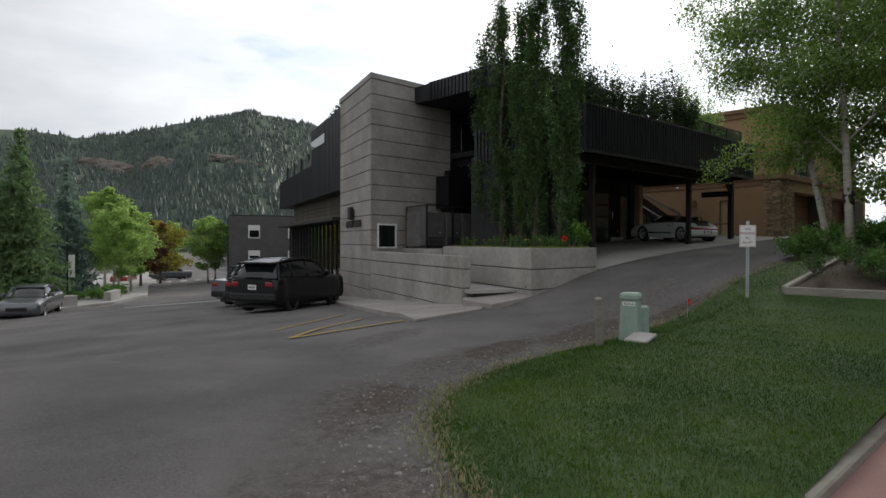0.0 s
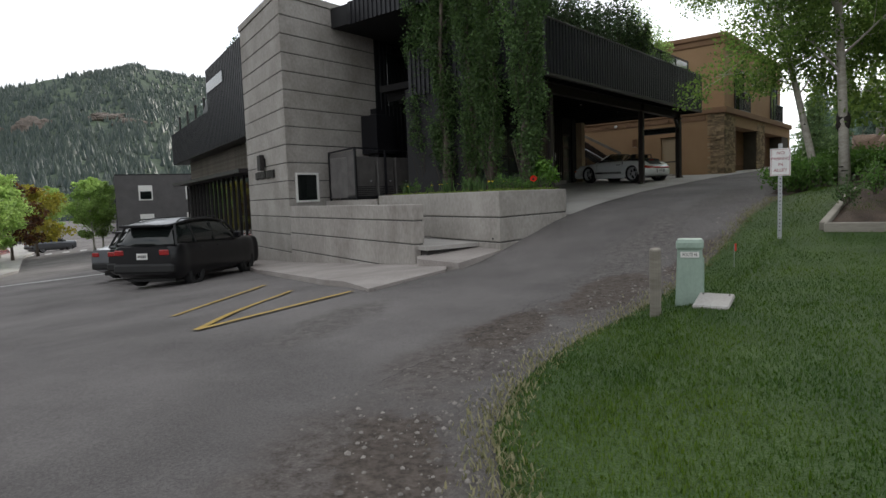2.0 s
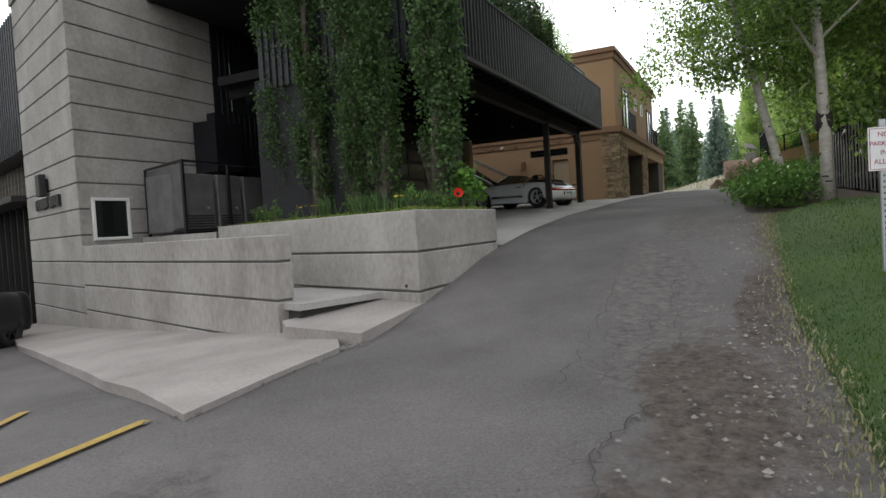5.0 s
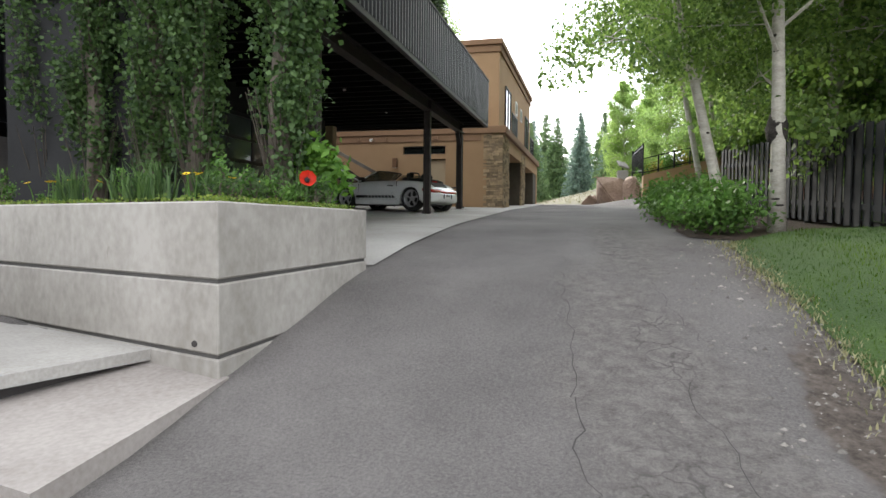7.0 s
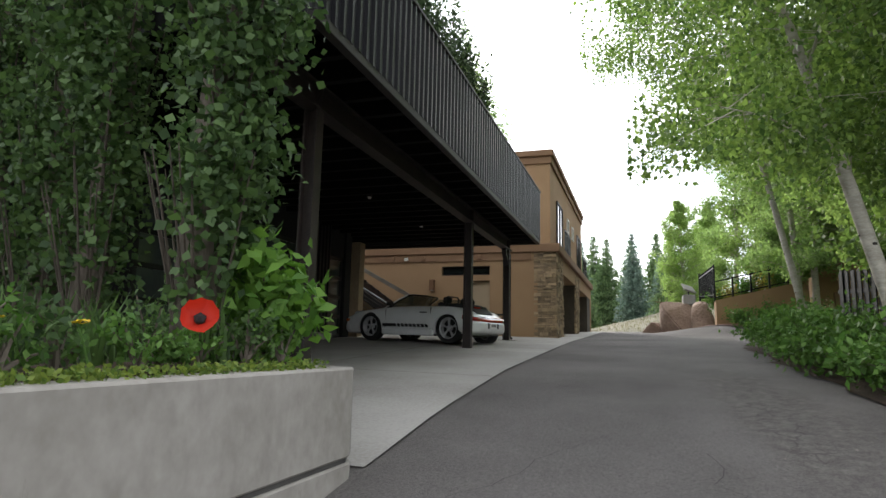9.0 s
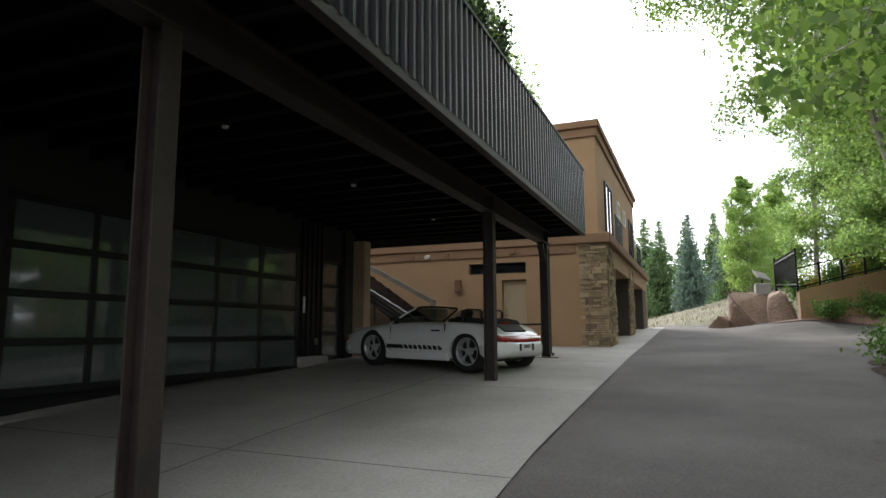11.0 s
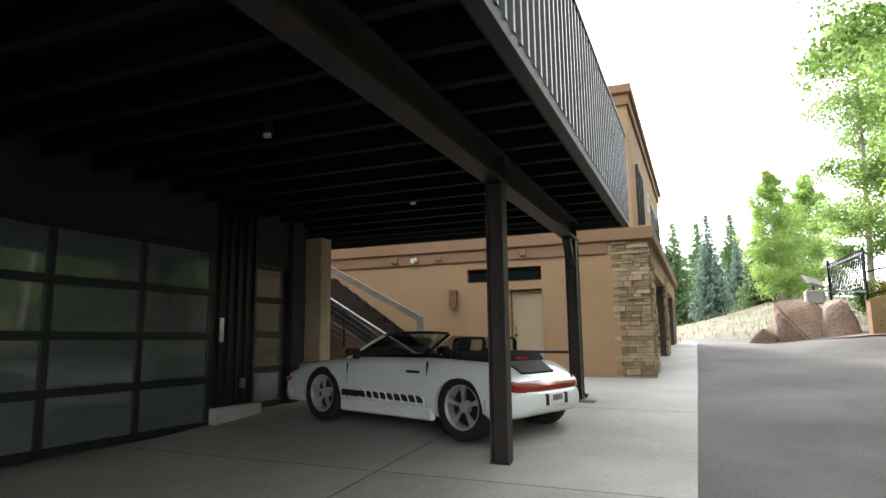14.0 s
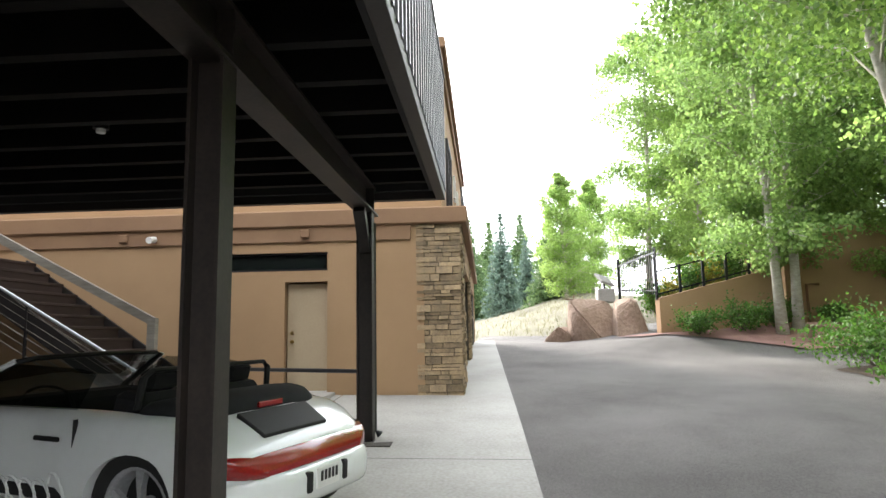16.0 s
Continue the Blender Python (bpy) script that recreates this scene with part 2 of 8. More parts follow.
M["paver"] = material("paver", (0.27, 0.15, 0.13), 0.85, dark=(0.21, 0.115, 0.10), scale=2, fine=40, rand=0.15)
M["yellow_paint"] = material("yellow_paint", (0.42, 0.28, 0.055), 0.8, dark=(0.25, 0.17, 0.05), scale=6, fine=50)
M["white_paint"] = material("white_paint", (0.6, 0.6, 0.58), 0.7, dark=(0.35, 0.35, 0.34), scale=5, fine=50)
M["white_frame"] = material("white_frame", (0.7, 0.69, 0.66), 0.5, dark=(0.62, 0.61, 0.58), scale=4)
M["glass"] = glass_material("glass")
M["dark_glass"] = material("dark_glass", (0.012, 0.016, 0.014), 0.05, dark=(0.008, 0.01, 0.01), bump=0, spec=0.6)
M["frost_glass"] = material("frost_glass", (0.085, 0.10, 0.095), 0.045, dark=(0.06, 0.075, 0.07), scale=1.2, fine=8, bump=0.02, spec=0.85)
M["bark_grey"] = material("bark_grey", (0.16, 0.135, 0.11), 0.95, dark=(0.07, 0.058, 0.045), scale=6, fine=30, bump=0.9, depth=0.02, streak=(1, 1, 0.25))
M["bark_dark"] = material("bark_dark", (0.085, 0.07, 0.055), 0.95, dark=(0.04, 0.032, 0.025), scale=6, fine=30, bump=0.9, depth=0.02, streak=(1, 1, 0.25))
M["bark_aspen"] = material("bark_aspen", (0.50, 0.47, 0.41), 0.85, dark=(0.30, 0.275, 0.23), scale=5, fine=25, bump=0.5, depth=0.01, streak=(1, 1, 2.2))
M["bark_scar"] = material("bark_scar", (0.05, 0.042, 0.036), 0.95, dark=(0.02, 0.017, 0.015), scale=14, fine=40, bump=1.0, depth=0.03)
M["leaf_poplar"] = leaf_material("leaf_poplar", (0.03, 0.062, 0.02), (0.092, 0.155, 0.048), 0.3)
# aspen leaves of the grove: lit, hazy paleness put into the colour
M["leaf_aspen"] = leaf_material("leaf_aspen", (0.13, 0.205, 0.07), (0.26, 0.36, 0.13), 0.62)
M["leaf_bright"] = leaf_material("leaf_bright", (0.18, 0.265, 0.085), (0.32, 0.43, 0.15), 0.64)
# darker aspen leaves: shade of the nearer crowns put into the colour
M["leaf_near_shaded"] = leaf_material("leaf_near_shaded", (0.058, 0.108, 0.03), (0.21, 0.305, 0.085), 0.52)
M["leaf_deck"] = leaf_material("leaf_deck", (0.03, 0.055, 0.024), (0.075, 0.12, 0.045), 0.1)
M["leaf_shrub"] = leaf_material("leaf_shrub", (0.05, 0.12, 0.022), (0.12, 0.22, 0.05), 0.3)
M["leaf_peony"] = leaf_material("leaf_peony", (0.075, 0.17, 0.028), (0.17, 0.31, 0.06), 0.4)
M["leaf_cover"] = leaf_material("leaf_cover", (0.07, 0.13, 0.025), (0.22, 0.28, 0.06), 0.35)
# needle colours are lightened to carry the haze over backlit spruces
M["leaf_spruce"] = leaf_material("leaf_spruce", (0.085, 0.145, 0.065), (0.20, 0.285, 0.125), 0.35)
M["leaf_blue_spruce"] = leaf_material("leaf_blue_spruce", (0.11, 0.165, 0.13), (0.21, 0.29, 0.235), 0.3)
M["leaf_red"] = leaf_material("leaf_red", (0.04, 0.02, 0.012), (0.13, 0.055, 0.02), 0.3)
M["leaf_yellow"] = leaf_material("leaf_yellow", (0.16, 0.16, 0.03), (0.30, 0.26, 0.05), 0.4)
M["grass_blade"] = leaf_material("grass_blade", (0.017, 0.054, 0.004), (0.080, 0.130, 0.011), 0.3, 0.8)
M["dry_blade"] = leaf_material("dry_blade", (0.14, 0.145, 0.07), (0.28, 0.255, 0.145), 0.2)

def ground_material():
    """Asphalt with ragged patches of gravel, dirt and older asphalt that fade into it."""
    m = bpy.data.materials.new("street_surface")
    m.use_nodes = True
    nt = m.node_tree
    b = nt.nodes["Principled BSDF"]
    b.inputs["Roughness"].default_value = 0.9
    b.inputs["Specular IOR Level"].default_value = 0.25
    co = nt.nodes.new("ShaderNodeTexCoord")
    link = nt.links.new

    def tex(scale, detail=5, rough=0.6):
        n = nt.nodes.new("ShaderNodeTexNoise")
        n.inputs["Scale"].default_value, n.inputs["Detail"].default_value, n.inputs["Roughness"].default_value = scale, detail, rough
        link(co.outputs["Object"], n.inputs["Vector"])
        return n.outputs["Fac"]

    def ramp(fac, p0, c0, p1, c1):
        r = nt.nodes.new("ShaderNodeValToRGB")
        r.color_ramp.elements[0].position, r.color_ramp.elements[1].position = p0, p1
        r.color_ramp.elements[0].color, r.color_ramp.elements[1].color = (*c0, 1), (*c1, 1)
        link(fac, r.inputs[0])
        return r.outputs[0]

    def math_(op, a, c, d=None):
        n = nt.nodes.new("ShaderNodeMath")
        n.operation = op
        for i, v in enumerate((a, c, d)):
            if v is None:
                continue
            if isinstance(v, (int, float)):
                n.inputs[i].default_value = v
            else:
                link(v, n.inputs[i])
        return n.outputs[0]

    def mix(fac, a, c, how="MIX"):
        n = nt.nodes.new("ShaderNodeMix")
        n.data_type, n.blend_type = "RGBA", how
        link(fac, n.inputs[0])
        link(a, n.inputs[6])
        link(c, n.inputs[7])
        return n.outputs[2]

    edge = tex(1.5, 8, 0.72)
    grain, mid, wide = tex(48, 4, 0.9), tex(9, 4), tex(0.35, 5)

    def patches(ellipses, soft=0.35, rag=1.5):
        out = None
        for x, y, rx, ry, deg in ellipses:
            mp = nt.nodes.new("ShaderNodeMapping")
            mp.vector_type = "TEXTURE"
            mp.inputs["Location"].default_value = (x, y, 0)
            mp.inputs["Rotation"].default_value = (0, 0, radians(deg))
            mp.inputs["Scale"].default_value = (rx, ry, 1000)
            link(co.outputs["Object"], mp.inputs["Vector"])
            ln = nt.nodes.new("ShaderNodeVectorMath")
            ln.operation = "LENGTH"
            link(mp.outputs[0], ln.inputs[0])
            v = math_("SUBTRACT", 1.0, ln.outputs["Value"])
            out = v if out is None else math_("MAXIMUM", out, v)
        v = math_("MULTIPLY_ADD", math_("SUBTRACT", edge, 0.5), rag, out)
        mr = nt.nodes.new("ShaderNodeMapRange")
        mr.interpolation_type = "SMOOTHSTEP"
        mr.inputs["From Min"].default_value, mr.inputs["From Max"].default_value = 0.0, soft
        link(v, mr.inputs["Value"])
        return mr.outputs["Result"]

    asphalt = ramp(math_("MULTIPLY_ADD", grain, 0.55, math_("MULTIPLY", wide, 0.45)), 0.36, (0.068, 0.062, 0.060), 0.64, (0.21, 0.194, 0.187))
    old = ramp(math_("MULTIPLY_ADD", grain, 0.6, math_("MULTIPLY", mid, 0.4)), 0.37, (0.070, 0.063, 0.059), 0.65, (0.19, 0.174, 0.165))
    gravel = ramp(math_("MULTIPLY_ADD", tex(38, 4, 0.8), 0.6, math_("MULTIPLY", mid, 0.4)), 0.38, (0.055, 0.045, 0.04), 0.64, (0.17, 0.15, 0.138))
    dirt = ramp(math_("MULTIPLY_ADD", tex(22, 4, 0.75), 0.5, math_("MULTIPLY", mid, 0.5)), 0.38, (0.045, 0.035, 0.029), 0.64, (0.135, 0.112, 0.096))
    c = mix(patches(((9.5, 6.9, 4.2, 0.75, 9), (15, 7.0, 4, 0.6, 3), (3.5, 8.4, 1.8, 0.5, 20)), 0.5), asphalt, old)
    vo = nt.nodes.new("ShaderNodeTexVoronoi")
    vo.feature = "DISTANCE_TO_EDGE"
    vo.inputs["Scale"].default_value = 4.2
    wob = nt.nodes.new("ShaderNodeTexNoise")
    wob.inputs["Scale"].default_value = 5.0
    link(co.outputs["Object"], wob.inputs["Vector"])
    sc = nt.nodes.new("ShaderNodeVectorMath")
    sc.operation = "SCALE"
    sc.inputs["Scale"].default_value = 0.22
    link(wob.outputs["Color"], sc.inputs[0])
    ad = nt.nodes.new("ShaderNodeVectorMath")
    link(co.outputs["Object"], ad.inputs[0])
    link(sc.outputs[0], ad.inputs[1])
    link(ad.outputs[0], vo.inputs["Vector"])
    line = nt.nodes.new("ShaderNodeMapRange")
    line.inputs["From Min"].default_value, line.inputs["From Max"].default_value = 0.012, 0.04
    line.inputs["To Min"].default_value, line.inputs["To Max"].default_value = 0.6, 0.0
    link(vo.outputs["Distance"], line.inputs["Value"])
    alligator = math_("MULTIPLY", line.outputs[0], patches(((8.0, 6.85, 1.7, 0.48, 5), (10.6, 6.9, 1.6, 0.35, 5), (5.2, 6.6, 0.9, 0.3, 20), (14.5, 7.1, 1.6, 0.3, 3)), 0.7, 2.0))
    c = mix(alligator, c, ramp(grain, 0.3, (0.03, 0.027, 0.026), 0.7, (0.055, 0.05, 0.048)))
    c = mix(patches(((-0.9, 2.6, 1.1, 2.0, -25), (0.8, 5.0, 1.9, 0.9, 40), (3.6, 6.1, 2.6, 0.8, 12), (6.6, 5.9, 2.6, 0.6, 2), (9.6, 5.7, 2.6, 0.5, -4), (13, 5.6, 2.4, 0.45, -4)), 0.6, 1.1), c, gravel)
    c = mix(patches(((4.3, 6.3, 1.2, 0.4, 14), (6.6, 6.2, 1.8, 0.5, 4), (7.2, 6.5, 0.9, 0.3, 5), (1.2, 5.1, 0.9, 0.4, 40), (-0.7, 2.2, 0.5, 0.7, 0), (9.2, 5.9, 1.4, 0.25, 0)), 0.3, 1.6), c, dirt)
    link(c, b.inputs["Base Color"])
    bp = nt.nodes.new("ShaderNodeBump")
    bp.inputs["Strength"].default_value, bp.inputs["Distance"].default_value = 1.0, 0.014
    link(math_("MULTIPLY_ADD", mid, 0.6, grain), bp.inputs["Height"])
    link(bp.outputs[0], b.inputs["Normal"])
    return m

M["street"] = ground_material()

# ---- mesh helpers ----
def mesh_object(name, bm, mat, smooth=False):
    me = bpy.data.meshes.new(name)
    bm.normal_update()
    bm.to_mesh(me)
    bm.free()
    for m_ in (mat if isinstance(mat, (list, tuple)) else [mat]):
        me.materials.append(m_)
    if smooth:
        me.shade_smooth()
    return new(name, me)


def part(name, bm, mat, parent, label="", smooth=False):
    ob = mesh_object(name, bm, mat, smooth)
    ob.parent = parent
    if label:
        tagged(ob, label)
    return ob


def shared(name, me, parent, m):
    """One more piece on a mesh that alike pieces share."""
    ob = new(name, me)
    ob.parent = parent
    ob.matrix_basis = m
    return ob


def thing(name, label, category, m=None, group="", kind=""):
    ob = new(name)
    ob.empty_display_size = 0.2
    if m is not None:
        ob.matrix_basis = m
    return tagged(ob, label, category, group, kind)


def box(bm, x0, x1, y0, y1, z0, z1, bevel=0.0, m=None):
    vs = [bm.verts.new((x, y, z)) for x in (x0, x1) for y in (y0, y1) for z in (z0, z1)]
    fs = [bm.faces.new([vs[i] for i in f]) for f in ((0, 1, 3, 2), (4, 6, 7, 5), (0, 4, 5, 1), (2, 3, 7, 6), (0, 2, 6, 4), (1, 5, 7, 3))]
    if bevel:
        es = {e for f in fs for e in f.edges}
        r = bmesh.ops.bevel(bm, geom=list(es), offset=bevel, segments=1, affect="EDGES")
        vs = list({v for f in r["faces"] for v in f.verts} | {v for v in vs if v.is_valid})
    if m is not None:
        bmesh.ops.transform(bm, matrix=m, verts=[v for v in vs if v.is_valid])
    return bm


def box_bm(*a, **k):
    return box(bmesh.new(), *a, **k)


def beam_bm(p, q, w, h, bevel=0.0):
    """A rectangular bar from p to q, w wide and h high."""
    p, q = Vector(p), Vector(q)
    d = q - p
    m = Matrix.Translation(p) @ d.to_track_quat("X", "Z").to_matrix().to_4x4()
    return box(bmesh.new(), 0, d.length, -w / 2, w / 2, -h / 2, h / 2, bevel, m)


def tube(bm, pts, radii, seg=10, caps=True):
    """A round bar through points, with a radius at each."""
    rings = []
    pts = [Vector(p) for p in pts]
    for i, p in enumerate(pts):
        d = (pts[min(i + 1, len(pts) - 1)] - pts[max(i - 1, 0)]).normalized()
        u = d.orthogonal().normalized() if abs(d.z) < 0.9 else Vector((1, 0, 0)).cross(d).normalized()
        v = d.cross(u)
        r = radii[i] if isinstance(radii, (list, tuple)) else radii
        rings.append([bm.verts.new(p + (u * math.cos(a) + v * math.sin(a)) * r) for a in (2 * math.pi * k / seg for k in range(seg))])
    for a, b in zip(rings, rings[1:]):
        for k in range(seg):
            bm.faces.new((a[k], a[(k + 1) % seg], b[(k + 1) % seg], b[k]))
    if caps:
        bm.faces.new(rings[0][::-1])
        bm.faces.new(rings[-1])
    return bm


def prism(bm, poly, z0, z1):
    """A flat outline (counter-clockwise) raised from z0 to z1; each may be a number or a function of (x, y)."""
    f0 = z0 if callable(z0) else (lambda x, y: z0)
    f1 = z1 if callable(z1) else (lambda x, y: z1)
    lo = [bm.verts.new((x, y, f0(x, y))) for x, y in poly]
    hi = [bm.verts.new((x, y, f1(x, y))) for x, y in poly]
    n = len(poly)
    bm.faces.new(hi)
    bm.faces.new(lo[::-1])
    for i in range(n):
        bm.faces.new((lo[i], lo[(i + 1) % n], hi[(i + 1) % n], hi[i]))
    return bm


def raw_mesh(name, verts, faces, mat, smooth=False):
    me = bpy.data.meshes.new(name)
    verts = np.asarray(verts, dtype=np.float32)
    faces = np.asarray(faces, dtype=np.int32)
    n, k = faces.shape
    me.vertices.add(len(verts))
    me.vertices.foreach_set("co", verts.ravel())
    me.loops.add(n * k)
    me.loops.foreach_set("vertex_index", faces.ravel())
    me.polygons.add(n)
    me.polygons.foreach_set("loop_start", np.arange(0, n * k, k, dtype=np.int32))
    me.update(calc_edges=True)
    me.materials.append(mat)
    if smooth:
        me.shade_smooth()
    return me


RNG = np.random.default_rng(7)


def leaf_mesh(name, centres, size, mat, droop=0.0, aspect=0.75):
    """Many small kite-shaped leaves, slightly folded along the middle, one at each centre."""
    c = np.asarray(centres, dtype=float)
    n = len(c)
    d = RNG.normal(size=(n, 3))
    d[:, 2] -= droop
    d /= np.linalg.norm(d, axis=1, keepdims=True)
    e = np.cross(d, RNG.normal(size=(n, 3)))
    e /= np.linalg.norm(e, axis=1, keepdims=True) + 1e-9
    nn = np.cross(d, e)
    s = (size * RNG.uniform(0.65, 1.3, n))[:, None]
    v = np.stack([c - d * s * 0.5, c + e * s * 0.5 * aspect + nn * s * 0.12, c + d * s * 0.6, c - e * s * 0.5 * aspect + nn * s * 0.12], 1).reshape(-1, 3)
    f = np.arange(4 * n).reshape(n, 4)
    return raw_mesh(name, v, f, mat)


def smooth_line(x, xs, ys):
    return float(np.interp(x, xs, ys))


# ---- the lie of the land ----
PX = (-300, -3, 2, 4, 6, 8.2, 9.4, 10.5, 11.5, 12.3, 14, 17, 21.2, 25.4, 28.7, 38, 46, 70)
PZ = (0.42, 0.40, 0.34, 0.38, 0.43, 0.54, 0.69, 0.93, 1.16, 1.29, 1.51, 1.77, 2.02, 2.26, 2.40, 2.82, 3.1, 3.6)


SS = (-400, -60, -11, 0, 6, 20, 60, 200, 1500)
SZ = (0.9, 0.9, 0.50, -0.2, -0.52, -1.15, -2.3, -4.0, -8.0)


def street_z(x, y):
    """The street falls to the north and to the west."""
    px_, py_ = x - 10.97, y - 19.27
    s, d = px_ * 0.324 + py_ * 0.946, max(0.0, -(px_ * 0.946 - py_ * 0.324))
    return smooth_line(s, SS, SZ) - smooth_line(d, (0, 4.5, 14, 60, 400), (0, 0.2, 0.75, 1.5, 2.2))


def ground_z(x, y):
    k = min(1.0, max(0.0, (y - 8.5) / 3.5))
    k = k * k * (3 - 2 * k) * min(1.0, max(0.0, (9.2 + max(0.0, y - 10) * 0.42 - x) / 1.5))
    rise = (0.17 * min(2.4, max(0.0, 7.5 - y)) + 0.045 * min(11.0, max(0.0, 5.1 - y))) * min(1.0, max(0.0, (x - 34.5) / 2.5))
    a = smooth_line(x, PX, PZ) + rise
    a -= 0.22 * min(1.0, max(0.0, (x - 12.7) / 0.5)) * min(1.0, max(0.0, (y - 10.35) / 0.5))     # bed under the carport slab
    return a + (street_z(x, y) - a) * k


def floor_z(x, y):
    return ground_z(x, min(y, 10.0)) + 0.015 * min(6.0, max(0.0, y - 10.0))


STREET = Vector((0.324, 0.946, 0))       # the street-side faces run this way
SIDE = Vector((0.946, -0.324, 0))
CORNER = Vector((10.97, 19.27, 0))


def along(s, d=0.0, z=0.0):
    """A place s metres up the street from the tower's corner and d metres into the block."""
    return CORNER + STREET * s + SIDE * d + Vector((0, 0, z))


# ---- ground ----
def grid_sheet(xs, ys, fz):
    v = [(x, y, fz(x, y)) for y in ys for x in xs]
    nx = len(xs)
    f = [(j * nx + i, j * nx + i + 1, (j + 1) * nx + i + 1, (j + 1) * nx + i) for j in range(len(ys) - 1) for i in range(nx - 1)]
    return v, f


def far_axis(lo, hi, fine_lo, fine_hi, step):
    a = list(np.arange(fine_lo, fine_hi + 1e-6, step))
    left, right, k = [], [], step
    x = fine_lo
    while x > lo:
        k *= 1.35
        x -= k
        left.append(max(x, lo))
    x, k = fine_hi, step
    while x < hi:
        k *= 1.35
        x += k
        right.append(min(x, hi))
    return left[::-1] + a + right


gv, gf = grid_sheet(far_axis(-2500, 2500, -6, 46, 0.4), far_axis(-2500, 2500, -4, 26, 0.4), lambda x, y: ground_z(x, y) + 0.012 * noise.noise(Vector((x * 0.7, y * 0.7, 0))))
ground = new("ground", raw_mesh("ground", gv, gf, M["street"], True))
tagged(ground, "worn grey asphalt of the street and the rising alley", "asphalt", kind="structure")


def sheet_on_ground(name, poly, mat, lift, label, category, kind="structure", step=0.4, fz=ground_z, jitter=0.0):
    """A thin layer that follows the ground inside an outline."""
    bm = bmesh.new()
    pts = []
    n = len(poly)
    for i in range(n):
        a, b = Vector(poly[i]), Vector(poly[(i + 1) % n])
        k = max(1, int((b - a).length / step))
        for j in range(k):
            p = a.lerp(b, j / k)
            off = jitter * noise.noise(Vector((p.x * 1.7, p.y * 1.7, 3.3)))
            pts.append((p.x + off, p.y + off))
    f = bm.faces.new([bm.verts.new((x, y, 0)) for x, y in pts])
    x0, x1 = min(p[0] for p in pts), max(p[0] for p in pts)
    y0, y1 = min(p[1] for p in pts), max(p[1] for p in pts)
    for ax, lo, hi in ((0, x0, x1), (1, y0, y1)):
        s = max(step, (hi - lo) / 60)
        v = lo + s
        while v < hi:
            co = (v, 0, 0) if ax == 0 else (0, v, 0)
            no = (1, 0, 0) if ax == 0 else (0, 1, 0)
            bmesh.ops.bisect_plane(bm, geom=bm.verts[:] + bm.edges[:] + bm.faces[:], plane_co=co, plane_no=no)
            v += s
    for v in bm.verts:
        v.co.z = fz(v.co.x, v.co.y) + (lift(v.co.x, v.co.y) if callable(lift) else lift)
    bm.normal_update()
    if sum(f_.normal.z for f_ in bm.faces) < 0:
        bmesh.ops.reverse_faces(bm, faces=bm.faces[:])
    ob = mesh_object(name, bm, mat, True)
    return tagged(ob, label, category, kind=kind)


LAWN = [(-0.6, 0.2), (-0.35, 1.9), (0.0, 2.6), (0.45, 3.4), (1.0, 4.1), (1.8, 4.75), (2.6, 5.1), (3.9, 5.35), (5.6, 5.4), (7.2, 5.45), (9.0, 5.6), (10.9, 5.65), (12.6, 5.72), (14.6, 5.65), (15.0, 3.4), (30, 3.2), (30, -20), (4.2, -20), (4.2, 1.02), (1.5, 0.93)]


def lawn_lift(x, y):
    d = 9.0
    for (ax, ay), (bx, by) in zip(LAWN[:13], LAWN[1:14]):
        u = min(1.0, max(0.0, ((x - ax) * (bx - ax) + (y - ay) * (by - ay)) / ((bx - ax) ** 2 + (by - ay) ** 2)))
        d = min(d, math.hypot(x - ax - u * (bx - ax), y - ay - u * (by - ay)))
    return 0.02 + (0.08 + 0.12 * min(1.0, max(0.0, (x - 1.0) / 4.0))) * min(1.0, d / 0.9) + 0.02 * noise.noise(Vector((x, y, 0)))
lawn = sheet_on_ground("lawn", LAWN, M["lawn"], lawn_lift, "mown green lawn beside the alley", "lawn", step=0.5)
sheet_on_ground("brick_path", [(1.5, 0.86), (4.15, 0.95), (4.15, -6), (-1.0, -6), (-0.5, 0.1)], M["paver"], 0.03, "red brick path along the lawn", "path")
path_edge = mesh_object("path_edging", beam_bm((1.0, 0.9, ground_z(1, 1) + 0.03), (4.3, 1.02, ground_z(4, 1) + 0.05), 0.12, 0.12, 0.015), M["timber_grey"])
tagged(path_edge, "pale concrete edging between lawn and brick path", "edging", kind="structure")

# apron beside the low wall, a real kerb step
APRON = [(5.36, 9.68), (6.4, 9.78), (7.42, 9.78), (7.9, 10.15), (8.5, 10.75), (8.9, 13.0), (11.0, 19.3), (12.6, 24.0), (11.6, 24.2), (10.7, 21.7), (9.0, 18.4), (8.1, 16.2), (7.2, 14.1), (6.7, 12.9), (6.2, 11.8), (5.8, 10.8)]
apron_bm = prism(bmesh.new(), APRON[::1], lambda x, y: ground_z(x, y) - 0.3, lambda x, y: ground_z(x, y) + (0.11 if y > 10.5 else 0.05))
apron = mesh_object("pavement", apron_bm, M["pavement"])
tagged(apron, "worn concrete pavement with a broken kerb edge", "pavement", kind="structure")

